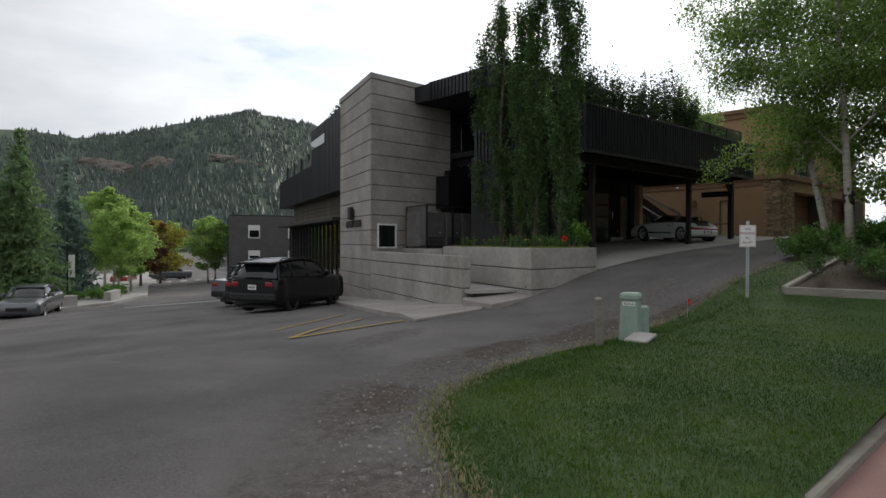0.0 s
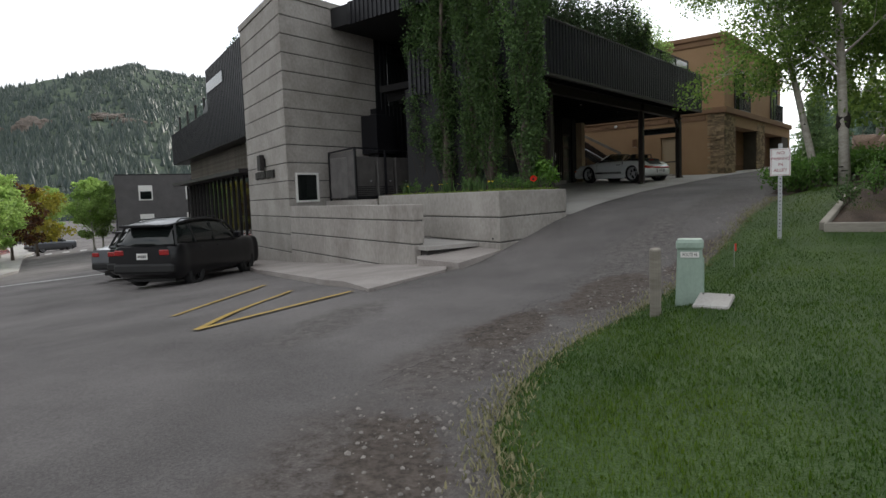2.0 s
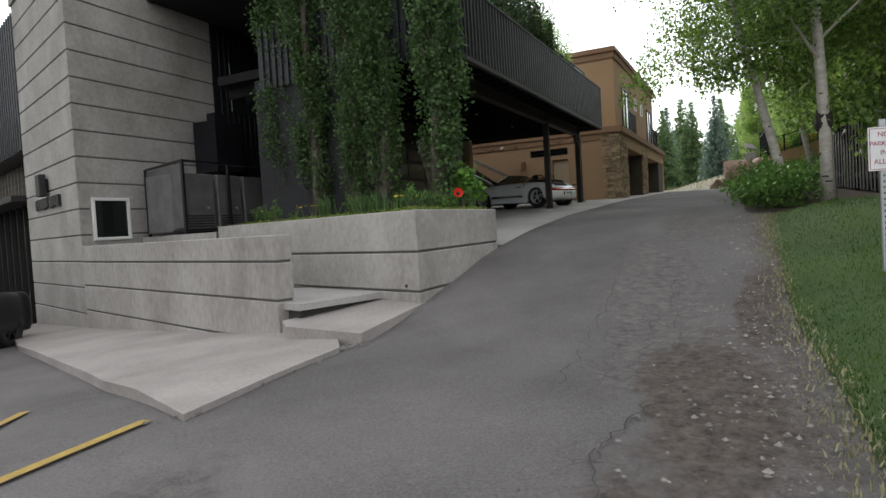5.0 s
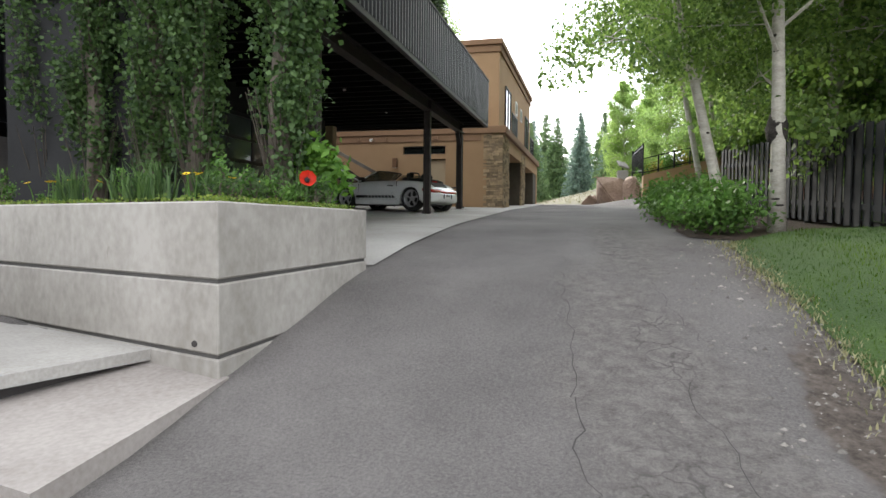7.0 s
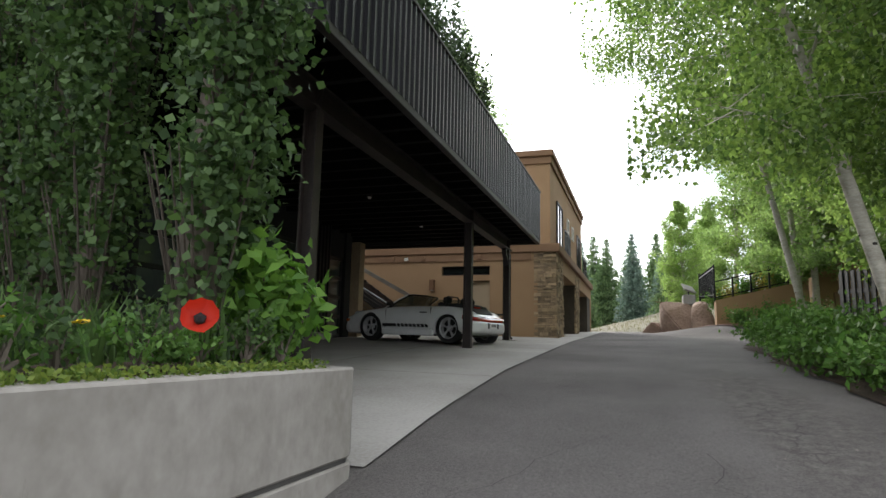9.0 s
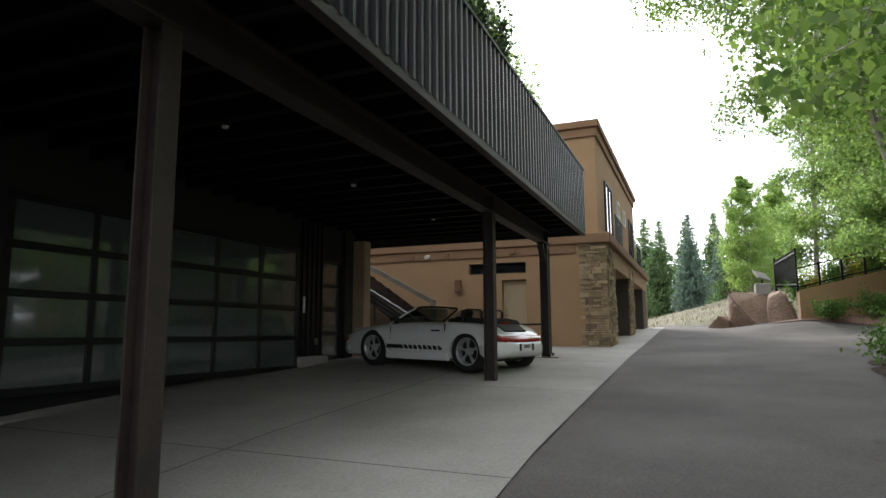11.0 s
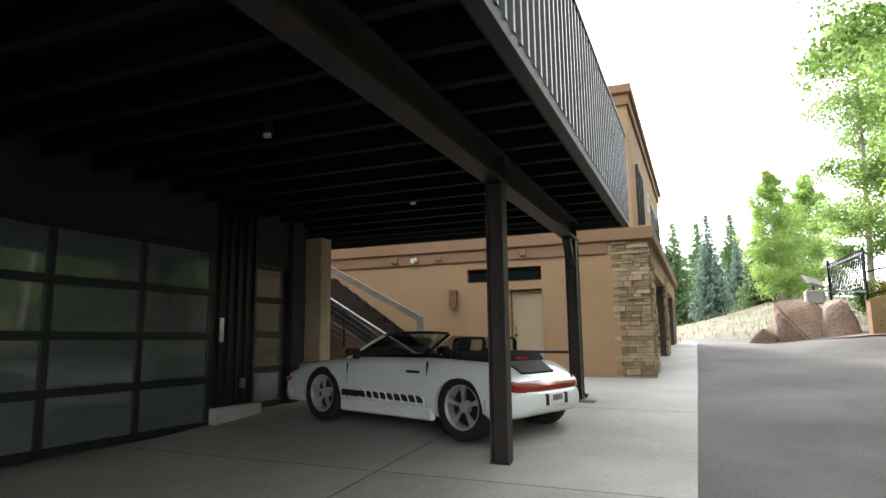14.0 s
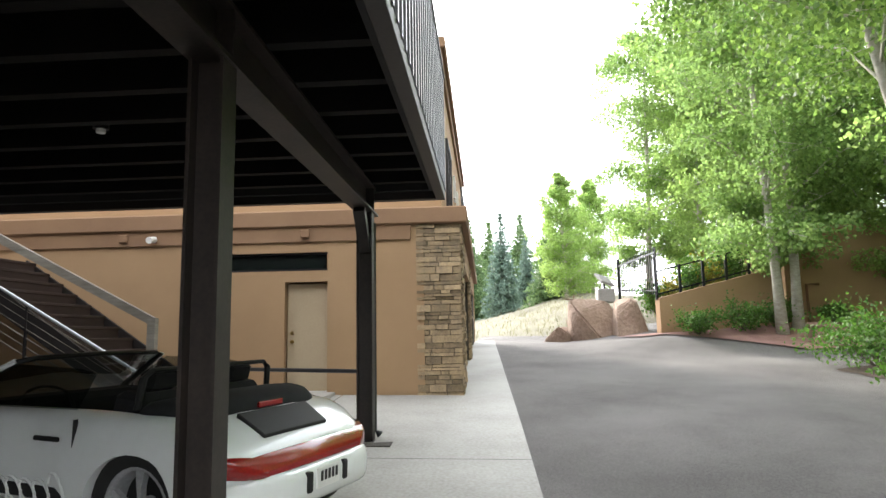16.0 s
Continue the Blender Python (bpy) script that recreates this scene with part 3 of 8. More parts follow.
# entrance step and landing between low wall and planter
def entrance_step():
    ob = thing("entrance_step", "rough concrete step and landing between the walls", "step")
    part("step", prism(bmesh.new(), [(7.76, 9.74), (9.44, 9.84), (9.75, 10.7), (8.3, 11.3), (8.02, 11.0)], 0.2, lambda x, y: 0.615 + 0.075 * max(0.0, x - 8.0)), M["pavement"], ob)
    part("landing", prism(bmesh.new(), [(8.35, 11.05), (9.85, 10.55), (11.6, 15.6), (11.2, 18.9), (10.9, 18.9)], 0.755, 0.84), M["slab"], ob)
    # set back under the landing, in a dark colour for the shade there
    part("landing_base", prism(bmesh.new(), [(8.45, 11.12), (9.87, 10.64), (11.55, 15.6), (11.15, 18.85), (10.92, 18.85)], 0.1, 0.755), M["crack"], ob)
    return ob
entrance_step()

# ---- concrete tower, low wall and planter, in board-formed courses ----
def courses(name, poly, joints, mat, label, category, groove=0.03, inset=0.022, cap=None):
    ob = thing(name, label, category)
    cx, cy = sum(p[0] for p in poly) / len(poly), sum(p[1] for p in poly) / len(poly)
    n = len(poly)

    def shrunk(d):
        out = []
        for i in range(n):
            a, b, c = Vector(poly[i - 1]), Vector(poly[i]), Vector(poly[(i + 1) % n])
            u, v = (b - a).normalized(), (c - b).normalized()
            nu, nv = Vector((-u.y, u.x)), Vector((-v.y, v.x))
            k = (nu + nv) / max(0.3, 1 + nu.dot(nv))
            out.append(b + k * d)
        return [(p.x, p.y) for p in out]
    part("core", prism(bmesh.new(), shrunk(inset), joints[0], joints[-1] - 0.01), M["joint"], ob)
    for z0, z1 in zip(joints, joints[1:]):
        bm = prism(bmesh.new(), poly, z0 + groove / 2, z1 - (groove / 2 if z1 != joints[-1] else 0))
        bmesh.ops.bevel(bm, geom=bm.edges[:], offset=0.012, segments=1, affect="EDGES")
        part("course", bm, mat, ob)
    return ob

TOWER = [(10.97, 19.27), (15.25, 19.4), (16.9, 24.1), (12.59, 24.0)]
tower = courses("concrete_tower", TOWER, [-0.9] + [8.42 - 0.586 * k for k in range(14, -1, -1)], M["concrete"], "grey board-formed concrete stair tower with level joints", "building")
part("coping", prism(bmesh.new(), [(10.93, 19.23), (15.27, 19.36), (16.95, 24.14), (12.55, 24.04)], 8.43, 8.64), M["concrete"], tower)
lite = bmesh.new()
peak = [lite.verts.new(v) for v in ((11.6, 19.9, 8.64), (14.9, 20.0, 8.64), (16.2, 23.6, 8.64), (13.0, 23.5, 8.64), (14.0, 21.7, 9.35))]
for i in range(4):
    lite.faces.new((peak[i], peak[(i + 1) % 4], peak[4]))
part("skylight", lite, M["frost_glass"], tower, "low pyramid skylight of pale glass")

low_wall = courses("low_wall", [(8.39, 11.44), (8.64, 11.36), (11.22, 18.98), (10.92, 19.2)], [-0.45, 0.32, 0.87, 1.38, 1.73], M["stained_concrete"], "low concrete wall with dark water stains", "wall")
PLANTER = [(9.37, 9.88), (12.22, 9.88), (12.34, 9.93), (12.39, 10.05), (14.0, 15.4), (11.2, 15.35)]
planter = courses("planter", PLANTER, [0.2, 0.865, 1.395, 1.955], M["concrete"], "raised concrete planter bed beside the alley", "planter")
part("drain_hole", tube(bmesh.new(), [(9.44, 10.12, 0.94), (9.48, 10.12, 0.94)], 0.024, 10), M["crack"], planter)
soil = bmesh.new()
prism(soil, [(9.68, 10.1), (12.0, 10.1), (13.7, 15.3), (11.4, 15.3)], 1.9, 1.985)
tagged(mesh_object("planting_soil", soil, M["soil"]), "dark brown soil in the raised planter", "soil", kind="structure")
pad = mesh_object("unit_pad", prism(bmesh.new(), [(11.24, 15.45), (17.5, 15.8), (17.5, 19.36), (12.5, 19.25)], 0.4, 1.86), M["concrete"])
tagged(pad, "concrete platform that carries the cooling units", "platform", kind="structure")

# window, lamp and writing on the tower
def framed_window(name, p, u, w, h, label, frame_mat, frame=0.07, glass=None):
    """Frame and pane on a wall; p is the lower left corner, u the way along the wall."""
    u = Vector(u).normalized()
    m = Matrix.Translation(p) @ Matrix(((u.x, -u.y, 0, 0), (u.y, u.x, 0, 0), (0, 0, 1, 0), (0, 0, 0, 1)))
    ob = thing(name, label, "window", m)
    for a in ((0, w, 0, frame), (0, w, h - frame, h), (0, frame, frame, h - frame), (w - frame, w, frame, h - frame)):
        part("window_frame", box_bm(a[0], a[1], -0.05, 0.06, a[2], a[3], bevel=0.006), frame_mat, ob)
    part("pane", box_bm(frame, w - frame, -0.005, 0.01, frame, h - frame), glass or M["dark_glass"], ob)
    return ob

framed_window("window", (11.27, 19.28, 1.84), (1, 0.03, 0), 0.97, 0.98, "small white-framed window with dark glass in concrete", M["white_frame"])
lamp = thing("wall_lamp", "dark square wall lamp on the concrete tower", "lamp", Matrix.Translation(along(2.6, -0.06, 3.02)) @ Matrix.Rotation(math.atan2(STREET.y, STREET.x), 4, "Z"))
part("housing", box_bm(-0.2, 0.2, 0, 0.16, 0, 0.55, bevel=0.02), M["dark_steel"], lamp)
part("back_plate", box_bm(-0.12, 0.12, -0.06, 0.0, 0.12, 0.43), M["black_metal"], lamp)
sign = thing("lettering", "dark raised letters on the concrete tower, unreadable", "sign", Matrix.Translation(along(3.7, -0.03, 2.72)) @ Matrix.Rotation(math.atan2(-STREET.y, -STREET.x), 4, "Z"))
for k, wd in enumerate((0.2, 0.2, 0.2, 0.22, 0.2, 0.12, 0.22, 0.2, 0.2, 0.2)):
    part("letter_bar", box_bm(k * 0.235, k * 0.235 + wd, -0.04, 0.03, 0.02 * (k % 3), 0.26 + 0.02 * (k % 2)), M["dark_steel"], sign)

# ---- corrugated black cladding ----
def ribbed(bm, p, q, z0, z1, pitch=0.16, rib=0.055, depth=0.035):
    """A wall sheet from p to q with upright ribs that stand proud to its right-hand side."""
    p, q = Vector(p), Vector(q)
    d = (q - p).normalized()
    nrm = Vector((d.y, -d.x))
    n = max(1, int((q - p).length / pitch))
    st = (q - p).length / n
    pts = []
    for k in range(n):
        a = k * st
        pts += [(a, 0), (a + st - rib, 0), (a + st - rib * 0.85, depth), (a + st - rib * 0.15, depth)]
    pts.append((n * st, 0))
    lo = [bm.verts.new((*(p + d * a + nrm * o), z0)) for a, o in pts]
    hi = [bm.verts.new((*(p + d * a + nrm * o), z1)) for a, o in pts]
    for i in range(len(pts) - 1):
        bm.faces.new((lo[i], lo[i + 1], hi[i + 1], hi[i]))
    return bm

# street-side wing beyond the tower
wing = thing("street_wing", "black metal-clad upper floor over a glazed ground floor", "building")
W = lambda s, d=0.0: tuple(along(s, d).xy)
part("upper_volume", prism(bmesh.new(), [W(12, 0.02), W(5.05, 0.02), W(5.05, 9), W(12, 9)], 4.5, 8.3), M["black_metal"], wing)
part("terrace_parapet", prism(bmesh.new(), [W(24, 0.02), W(12, 0.02), W(12, 9), W(24, 9)], 4.5, 6.4), M["black_metal"], wing)
slope = bmesh.new()
sv = [along(s, d, z) for d in (0.02, 0.3) for s, z in ((12, 6.4), (13.4, 6.4), (12, 7.0))]
vs = [slope.verts.new(v) for v in sv]
for f in ((0, 1, 2), (3, 5, 4), (0, 3, 4, 1), (1, 4, 5, 2), (2, 5, 3, 0)):
    slope.faces.new([vs[i] for i in f])
part("parapet_wing", slope, M["black_metal"], wing)
part("cladding", ribbed(bmesh.new(), W(12), W(5.05), 4.52, 8.28, 0.3, 0.05, 0.03), M["black_metal"], wing)
part("cladding", ribbed(bmesh.new(), W(24), W(12), 4.52, 6.38, 0.3, 0.05, 0.03), M["black_metal"], wing)
part("strip_window", prism(bmesh.new(), [W(11.6, -0.06), W(8.2, -0.06), W(8.2, 0.1), W(11.6, 0.1)], 7.15, 7.62), M["frost_glass"], wing, "narrow pale strip window")
for s in (14.5, 17, 19.6, 22.5):
    part("rail_post", prism(bmesh.new(), [W(s + 0.12, 0.3), W(s, 0.3), W(s, 0.42), W(s + 0.12, 0.42)], 6.3, 7.4), M["dark_steel"], wing)
for s in (13.6, 16.1, 18.6, 21.2):
    part("rail_glass", prism(bmesh.new(), [W(s + 2.3, 0.34), W(s, 0.34), W(s, 0.36), W(s + 2.3, 0.36)], 6.4, 7.2), M["glass"], wing)
part("back_wall", prism(bmesh.new(), [W(24, 1.6), W(5.05, 1.6), W(5.05, 9), W(24, 9)], -1.5, 4.5), M["dark_wall"], wing)
part("canopy", prism(bmesh.new(), [W(22.5, -0.35), W(5.05, -0.35), W(5.05, 1.6), W(22.5, 1.6)], 3.08, 3.24), M["dark_steel"], wing)
part("shopfront_glass", prism(bmesh.new(), [W(22, 0.5), W(5.05, 0.5), W(5.05, 0.52), W(22, 0.52)], -1.3, 3.08), M["dark_glass"], wing)
part("upper_glass", prism(bmesh.new(), [W(22, 1.2), W(5.05, 1.2), W(5.05, 1.22), W(22, 1.22)], 3.24, 4.5), M["dark_glass"], wing)
mull = prism(bmesh.new(), [(0, 0), (0.06, 0), (0.06, 0.1), (0, 0.1)], -1.3, 3.08)
mull_me = mesh_object("mullion", mull, M["dark_steel"])
mull_me.parent = wing
rotm = Matrix.Rotation(math.atan2(STREET.y, STREET.x), 4, "Z")
mull_me.matrix_basis = Matrix.Translation(along(5.2, 0.42)) @ rotm
for k in range(1, 17):
    shared("mullion", mull_me.data, wing, Matrix.Translation(along(5.2 + k * 1.02, 0.42)) @ rotm)
louv = mesh_object("fin", box_bm(0, 0.05, 0, 0.2, 3.26, 4.48), M["timber_grey"])
louv.parent = wing
louv.matrix_basis = Matrix.Translation(along(5.3, 0.8)) @ rotm
for k in range(1, 30):
    shared("fin", louv.data, wing, Matrix.Translation(along(5.3 + k * 0.55, 0.8)) @ rotm)

# upper floor, roof and deck over the carport
upper = thing("upper_floor", "black corrugated upper floor with a deep flat eave", "building")
part("wall_sheet", ribbed(bmesh.new(), (15.3, 19.35), (17.4, 19.35), 1.86, 7.75, 0.2), M["black_metal"], upper)
part("wall_sheet", ribbed(bmesh.new(), (17.4, 19.35), (17.4, 15.2), 5.2, 7.75, 0.2), M["black_metal"], upper)
part("wall_sheet", ribbed(bmesh.new(), (17.4, 15.2), (24.0, 15.2), 5.2, 7.75, 0.2), M["black_metal"], upper)
part("wall_core", prism(bmesh.new(), [(15.3, 19.4), (17.44, 19.4), (17.44, 24), (16.9, 24)], 1.8, 7.75), M["dark_wall"], upper)
part("wall_core", box_bm(17.44, 24.0, 15.25, 24.0, 5.25, 7.75), M["dark_wall"], upper)
part("dark_window", box_bm(15.75, 16.75, 19.24, 19.3, 5.35, 7.3, bevel=0.01), M["dark_glass"], upper)
part("roof", box_bm(13.2, 19.2, 14.28, 24.0, 7.78, 8.44), M["dark_wall"], upper)
part("fascia", ribbed(bmesh.new(), (13.14, 18.42), (13.14, 14.2), 7.72, 8.46, 0.2), M["black_metal"], upper)
part("fascia", ribbed(bmesh.new(), (13.14, 14.2), (19.26, 14.2), 7.72, 8.46, 0.2), M["black_metal"], upper)
part("fascia", ribbed(bmesh.new(), (19.26, 14.2), (19.26, 24.0), 7.72, 8.46, 0.2), M["black_metal"], upper)

deck = thing("roof_deck", "black corrugated deck with steel joists over the carport", "deck")
deck.location.z = 0.06
DX0, DX1, DY0, DY1 = 13.05, 25.40, 10.79, 17.0
part("fascia", ribbed(bmesh.new(), (DX0, DY0), (DX1, DY0), 4.93, 6.30, 0.17, 0.06, 0.04), M["black_metal"], deck)
part("fascia", ribbed(bmesh.new(), (DX1, DY0), (DX1, DY1), 4.93, 6.30, 0.17, 0.06, 0.04), M["black_metal"], deck)
part("fascia", ribbed(bmesh.new(), (DX0, 15.7), (DX0, DY0), 4.93, 6.30, 0.17, 0.06, 0.04), M["black_metal"], deck)
part("parapet_core", box_bm(DX0 + 0.02, DX1 - 0.02, DY0 + 0.02, DY0 + 0.14, 4.93, 6.28), M["dark_wall"], deck)
part("parapet_core", box_bm(DX1 - 0.14, DX1 - 0.02, DY0 + 0.14, DY1, 4.93, 6.28), M["dark_wall"], deck)
part("coping", box_bm(DX0 - 0.05, DX1 + 0.05, DY0 - 0.05, DY0 + 0.16, 6.29, 6.34, bevel=0.006), M["dark_steel"], deck)
part("edge_channel", box_bm(DX0 - 0.02, DX1 + 0.02, DY0 - 0.03, DY0 + 0.07, 4.84, 4.94, bevel=0.004), M["dark_steel"], deck)
part("edge_channel", box_bm(DX1 - 0.07, DX1 + 0.03, DY0 + 0.07, DY1, 4.84, 4.94, bevel=0.004), M["dark_steel"], deck)
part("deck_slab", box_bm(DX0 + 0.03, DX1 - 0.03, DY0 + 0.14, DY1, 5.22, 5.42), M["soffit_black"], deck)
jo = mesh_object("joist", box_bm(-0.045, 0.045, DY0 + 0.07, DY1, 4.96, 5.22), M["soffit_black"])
jo.parent = deck
jo.location = (DX0 + 0.4, 0, 0)
k = 1
while DX0 + 0.4 + 0.55 * k < DX1 - 0.2:
    shared("joist", jo.data, deck, Matrix.Translation((DX0 + 0.4 + 0.55 * k, 0, 0)))
    k += 1
for x0 in (21.0, 22.55, 24.1):
    part("rail_glass", box_bm(x0, x0 + 1.4, DY0 + 0.55, DY0 + 0.57, 6.0, 6.93), M["frost_glass"], deck, "pale glass railing panel")
for x0 in (20.9, 22.45, 24.0, 25.42):
    part("rail_post", box_bm(x0, x0 + 0.06, DY0 + 0.53, DY0 + 0.59, 5.42, 6.96), M["dark_steel"], deck)
part("rail_top", box_bm(20.9, 25.48, DY0 + 0.53, DY0 + 0.59, 6.96, 7.0), M["dark_steel"], deck)

gird = thing("girder", "dark steel girder on posts under the deck", "girder")
for z0_, z1_, w_ in ((4.72, 4.745, 0.1), (4.745, 4.995, 0.011), (4.995, 5.02, 0.1)):
    part("web" if w_ < 0.05 else "flange", box_bm(DX0 + 0.1, DX1 - 0.02, 11.63 - w_, 11.63 + w_, z0_, z1_), M["girder_brown"], gird)
for x_ in (14.56, 21.23, 25.12):
    for y_ in (-0.056, 0.056):
        part("stiffener", box_bm(x_ - 0.006, x_ + 0.006, 11.63 + y_ - 0.044, 11.63 + y_ + 0.044, 4.746, 4.994), M["girder_brown"], gird)


def steel_post(x, y, brace=0):
    """An H-section post with a base plate."""
    z = floor_z(x, y)
    ob = thing("steel_post", "dark brown steel post carrying the deck", "post", Matrix.Translation((x, y, z)), "posts under the deck")
    h = 4.72 - z
    bm = bmesh.new()
    prism(bm, [(-0.08, -0.085), (0.08, -0.085), (0.08, -0.067), (0.009, -0.067), (0.009, 0.067), (0.08, 0.067), (0.08, 0.085), (-0.08, 0.085), (-0.08, 0.067), (-0.009, 0.067), (-0.009, -0.067), (-0.08, -0.067)], 0.02, h)
    part("shaft", bm, M["girder_brown"], ob)
    part("base_plate", box_bm(-0.1, 0.1, -0.1, 0.1, 0, 0.02, bevel=0.003), M["dark_steel"], ob)
    if brace:
        part("brace", beam_bm((0, 0, h - 0.42), (-0.34, 0, h - 0.02), 0.12, 0.1), M["dark_steel"], ob)
        bp = tube(bmesh.new(), [(0.13, -0.05, h - 0.1), (0.13, -0.05, 0.12), (0.16, -0.12, 0.05)], 0.045, 10)
        part("downpipe", bp, M["black_metal"], ob)
        part("concrete_pad", box_bm(-0.3, 0.3, -0.3, 0.3, -0.05, 0.012), M["gravel"], ob)
    return ob
steel_post(14.56, 11.63)
steel_post(21.23, 11.63)
steel_post(25.12, 11.63, 1)

# carport floor in poured bays
bays_x = (12.40, 16.4, 20.6, 24.4, 28.3)
carport = thing("carport_floor", "smooth grey concrete carport slab with saw-cut joints", "floor", kind="structure")
for a, b in zip(bays_x, bays_x[1:]):
    for c, d in ((9.85, 12.6), (12.6, 17.2)):
        bm = bmesh.new()
        nx, ny = 6, 5
        top = [[bm.verts.new((a + 0.008 + (b - a - 0.016) * i / nx, c + 0.008 + (d - c - 0.016) * j / ny, 0)) for i in range(nx + 1)] for j in range(ny + 1)]
        for row in top:
            for v in row:
                if v.co.y < 9.9:
                    v.co.y += 0.09 * min(1.0, max(0.0, (v.co.x - 12.4) / 5.0))
                v.co.z = floor_z(v.co.x, v.co.y) + 0.02
        for j in range(ny):
            for i in range(nx):
                bm.faces.new((top[j][i], top[j][i + 1], top[j + 1][i + 1], top[j + 1][i]))
        part("bay", bm, M["slab"], carport)
sheet_on_ground("side_walk", [(28.3, 9.95), (42.2, 9.98), (42.2, 13), (28.3, 13)], M["slab"], 0.02, "concrete strip in front of the garages", "pavement", step=1.0, fz=lambda x, y: ground_z(x, 10))
sheet_on_ground("carport_base", [(12.42, 9.95), (28.25, 9.95), (28.25, 20.5), (12.42, 20.5)], M["joint"], 0.0, "dark joint bed under the carport slab", "floor", step=1.0, fz=floor_z)

# ---- carport back wall with glazed garage door ----
wall_back = thing("carport_wall", "black corrugated wall at the back of the carport", "wall", kind="structure")
part("wall_panel", box_bm(13.1, 16.3, 15.72, 15.9, 1.4, 5.22), M["dark_wall"], wall_back)
part("wall_panel", box_bm(16.3, 21.9, 15.72, 15.9, 4.44, 5.22), M["dark_wall"], wall_back)
part("wall_panel", box_bm(21.9, 22.75, 15.78, 15.9, 1.9, 5.22), M["dark_wall"], wall_back)
part("wall_panel", box_bm(22.75, 23.6, 15.78, 15.9, 4.36, 5.22), M["dark_wall"], wall_back)
part("wall_panel", box_bm(23.6, 23.94, 15.72, 15.9, 1.9, 5.22), M["dark_wall"], wall_back)
part("wall_panel", box_bm(16.2, 21.95, 16.2, 16.3, 1.4, 4.6), M["dark_wall"], wall_back)
part("cladding", ribbed(bmesh.new(), (21.9, 15.76), (22.75, 15.76), 2.2, 5.2, 0.16, 0.06, 0.04), M["black_metal"], wall_back)
part("footing", box_bm(21.88, 22.78, 15.6, 15.74, 1.9, 2.36, bevel=0.01), M["slab"], wall_back)
part("side_wall", box_bm(13.1, 13.3, 13.4, 15.72, 1.4, 5.22), M["dark_wall"], wall_back)

def sectional_door(x0, x1, y, z0, z1, cols, rows):
    ob = thing("garage_door", "black-framed garage door with frosted glass panels", "garage door", Matrix.Translation((x0, y, z0)))
    w, h = x1 - x0, z1 - z0
    st = 0.09
    for r in range(rows + 1):
        z = r * (h - st) / rows
        part("rail", box_bm(0, w, -0.03, 0.04, z, z + st, bevel=0.004), M["black_metal"], ob)
    for c in range(cols + 1):
        x = c * (w - st) / cols
        part("stile", box_bm(x, x + st, -0.024, 0.034, 0.02, h - 0.02, bevel=0.004), M["black_metal"], ob)
    pw, ph = (w - st) / cols, (h - st) / rows
    me = None
    for c in range(cols):
        for r in range(rows):
            if me is None:
                o = part("pane", box_bm(st - 0.01, pw + 0.01, 0, 0.012, st - 0.01, ph + 0.01), M["frost_glass"], ob)
                me = o.data
            else:
                shared("pane", me, ob, Matrix.Translation((c * pw, 0, r * ph)))
    return ob
sectional_door(16.3, 21.9, 15.74, 2.12, 4.44, 5, 4)
sectional_door(22.75, 23.6, 15.84, 2.25, 4.36, 1, 4)
swp = thing("wall_switch", "small pale switch plate on the dark wall", "switch", Matrix.Translation((22.0, 15.70, 3.2)))
part("plate", box_bm(0, 0.06, -0.02, 0.01, 0, 0.32, bevel=0.005), M["white_frame"], swp)
out = thing("wall_socket", "small grey outdoor socket on the dark wall", "socket", Matrix.Translation((22.42, 15.69, 2.58)))
part("box", box_bm(0, 0.08, -0.03, 0.02, 0, 0.13, bevel=0.008), M["timber_grey"], out)
col = mesh_object("concrete_column", box_bm(24.13, 24.44, 15.55, 15.87, 2.0, 4.9, bevel=0.015), M["column_tan"])
tagged(col, "square tan concrete column beside the outdoor stairs", "column")
for x, y in ((17.0, 13.3), (18.45, 14.1), (19.95, 13.4), (23.1, 13.4), (23.35, 15.15)):
    dl = thing("downlight", "small white recessed downlight in the dark soffit", "lamp", Matrix.Translation((x, y, 5.03)), "soffit downlights")
    part("trim_ring", tube(bmesh.new(), [(0, 0, 0.02), (0, 0, 0.06)], 0.036, 14), M["white_frame"], dl)
    part("can", tube(bmesh.new(), [(0, 0, 0.05), (0, 0, 0.26)], 0.06, 10), M["dark_steel"], dl)

# ---- stucco house with garages ----
house = thing("stucco_house", "tan stucco house with stone piers and flat parapet roof", "building")
part("west_wall", box_bm(28.31, 28.7, 11.3, 12.86, 1.8, 5.13), M["stucco"], house)
part("west_wall", box_bm(28.31, 28.7, 12.86, 13.56, 4.24, 4.42), M["stucco"], house)
part("west_wall", box_bm(28.31, 28.7, 12.86, 14.52, 4.72, 5.13), M["stucco"], house)
part("west_wall", box_bm(28.31, 28.7, 13.56, 14.52, 1.8, 4.42), M["stucco"], house)
part("west_wall", box_bm(28.31, 28.7, 14.52, 22.0, 1.8, 5.13), M["stucco"], house)
part("north_return", box_bm(24.7, 28.3, 20.2, 20.5, 1.8, 9.0), M["stucco"], house)
part("inner_block", box_bm(28.72, 41.7, 11.5, 21.9, 1.5, 5.0), M["stucco"], house)
part("upper_wall", box_bm(29.72, 41.2, 11.08, 21.8, 5.3, 8.74), M["stucco"], house)
part("belt_course", box_bm(28.22, 42.0, 10.58, 22.0, 5.13, 5.40, bevel=0.02), M["stucco_trim"], house)
part("parapet_cap", box_bm(29.58, 41.34, 10.95, 21.9, 8.74, 8.96, bevel=0.02), M["stucco_trim"], house)
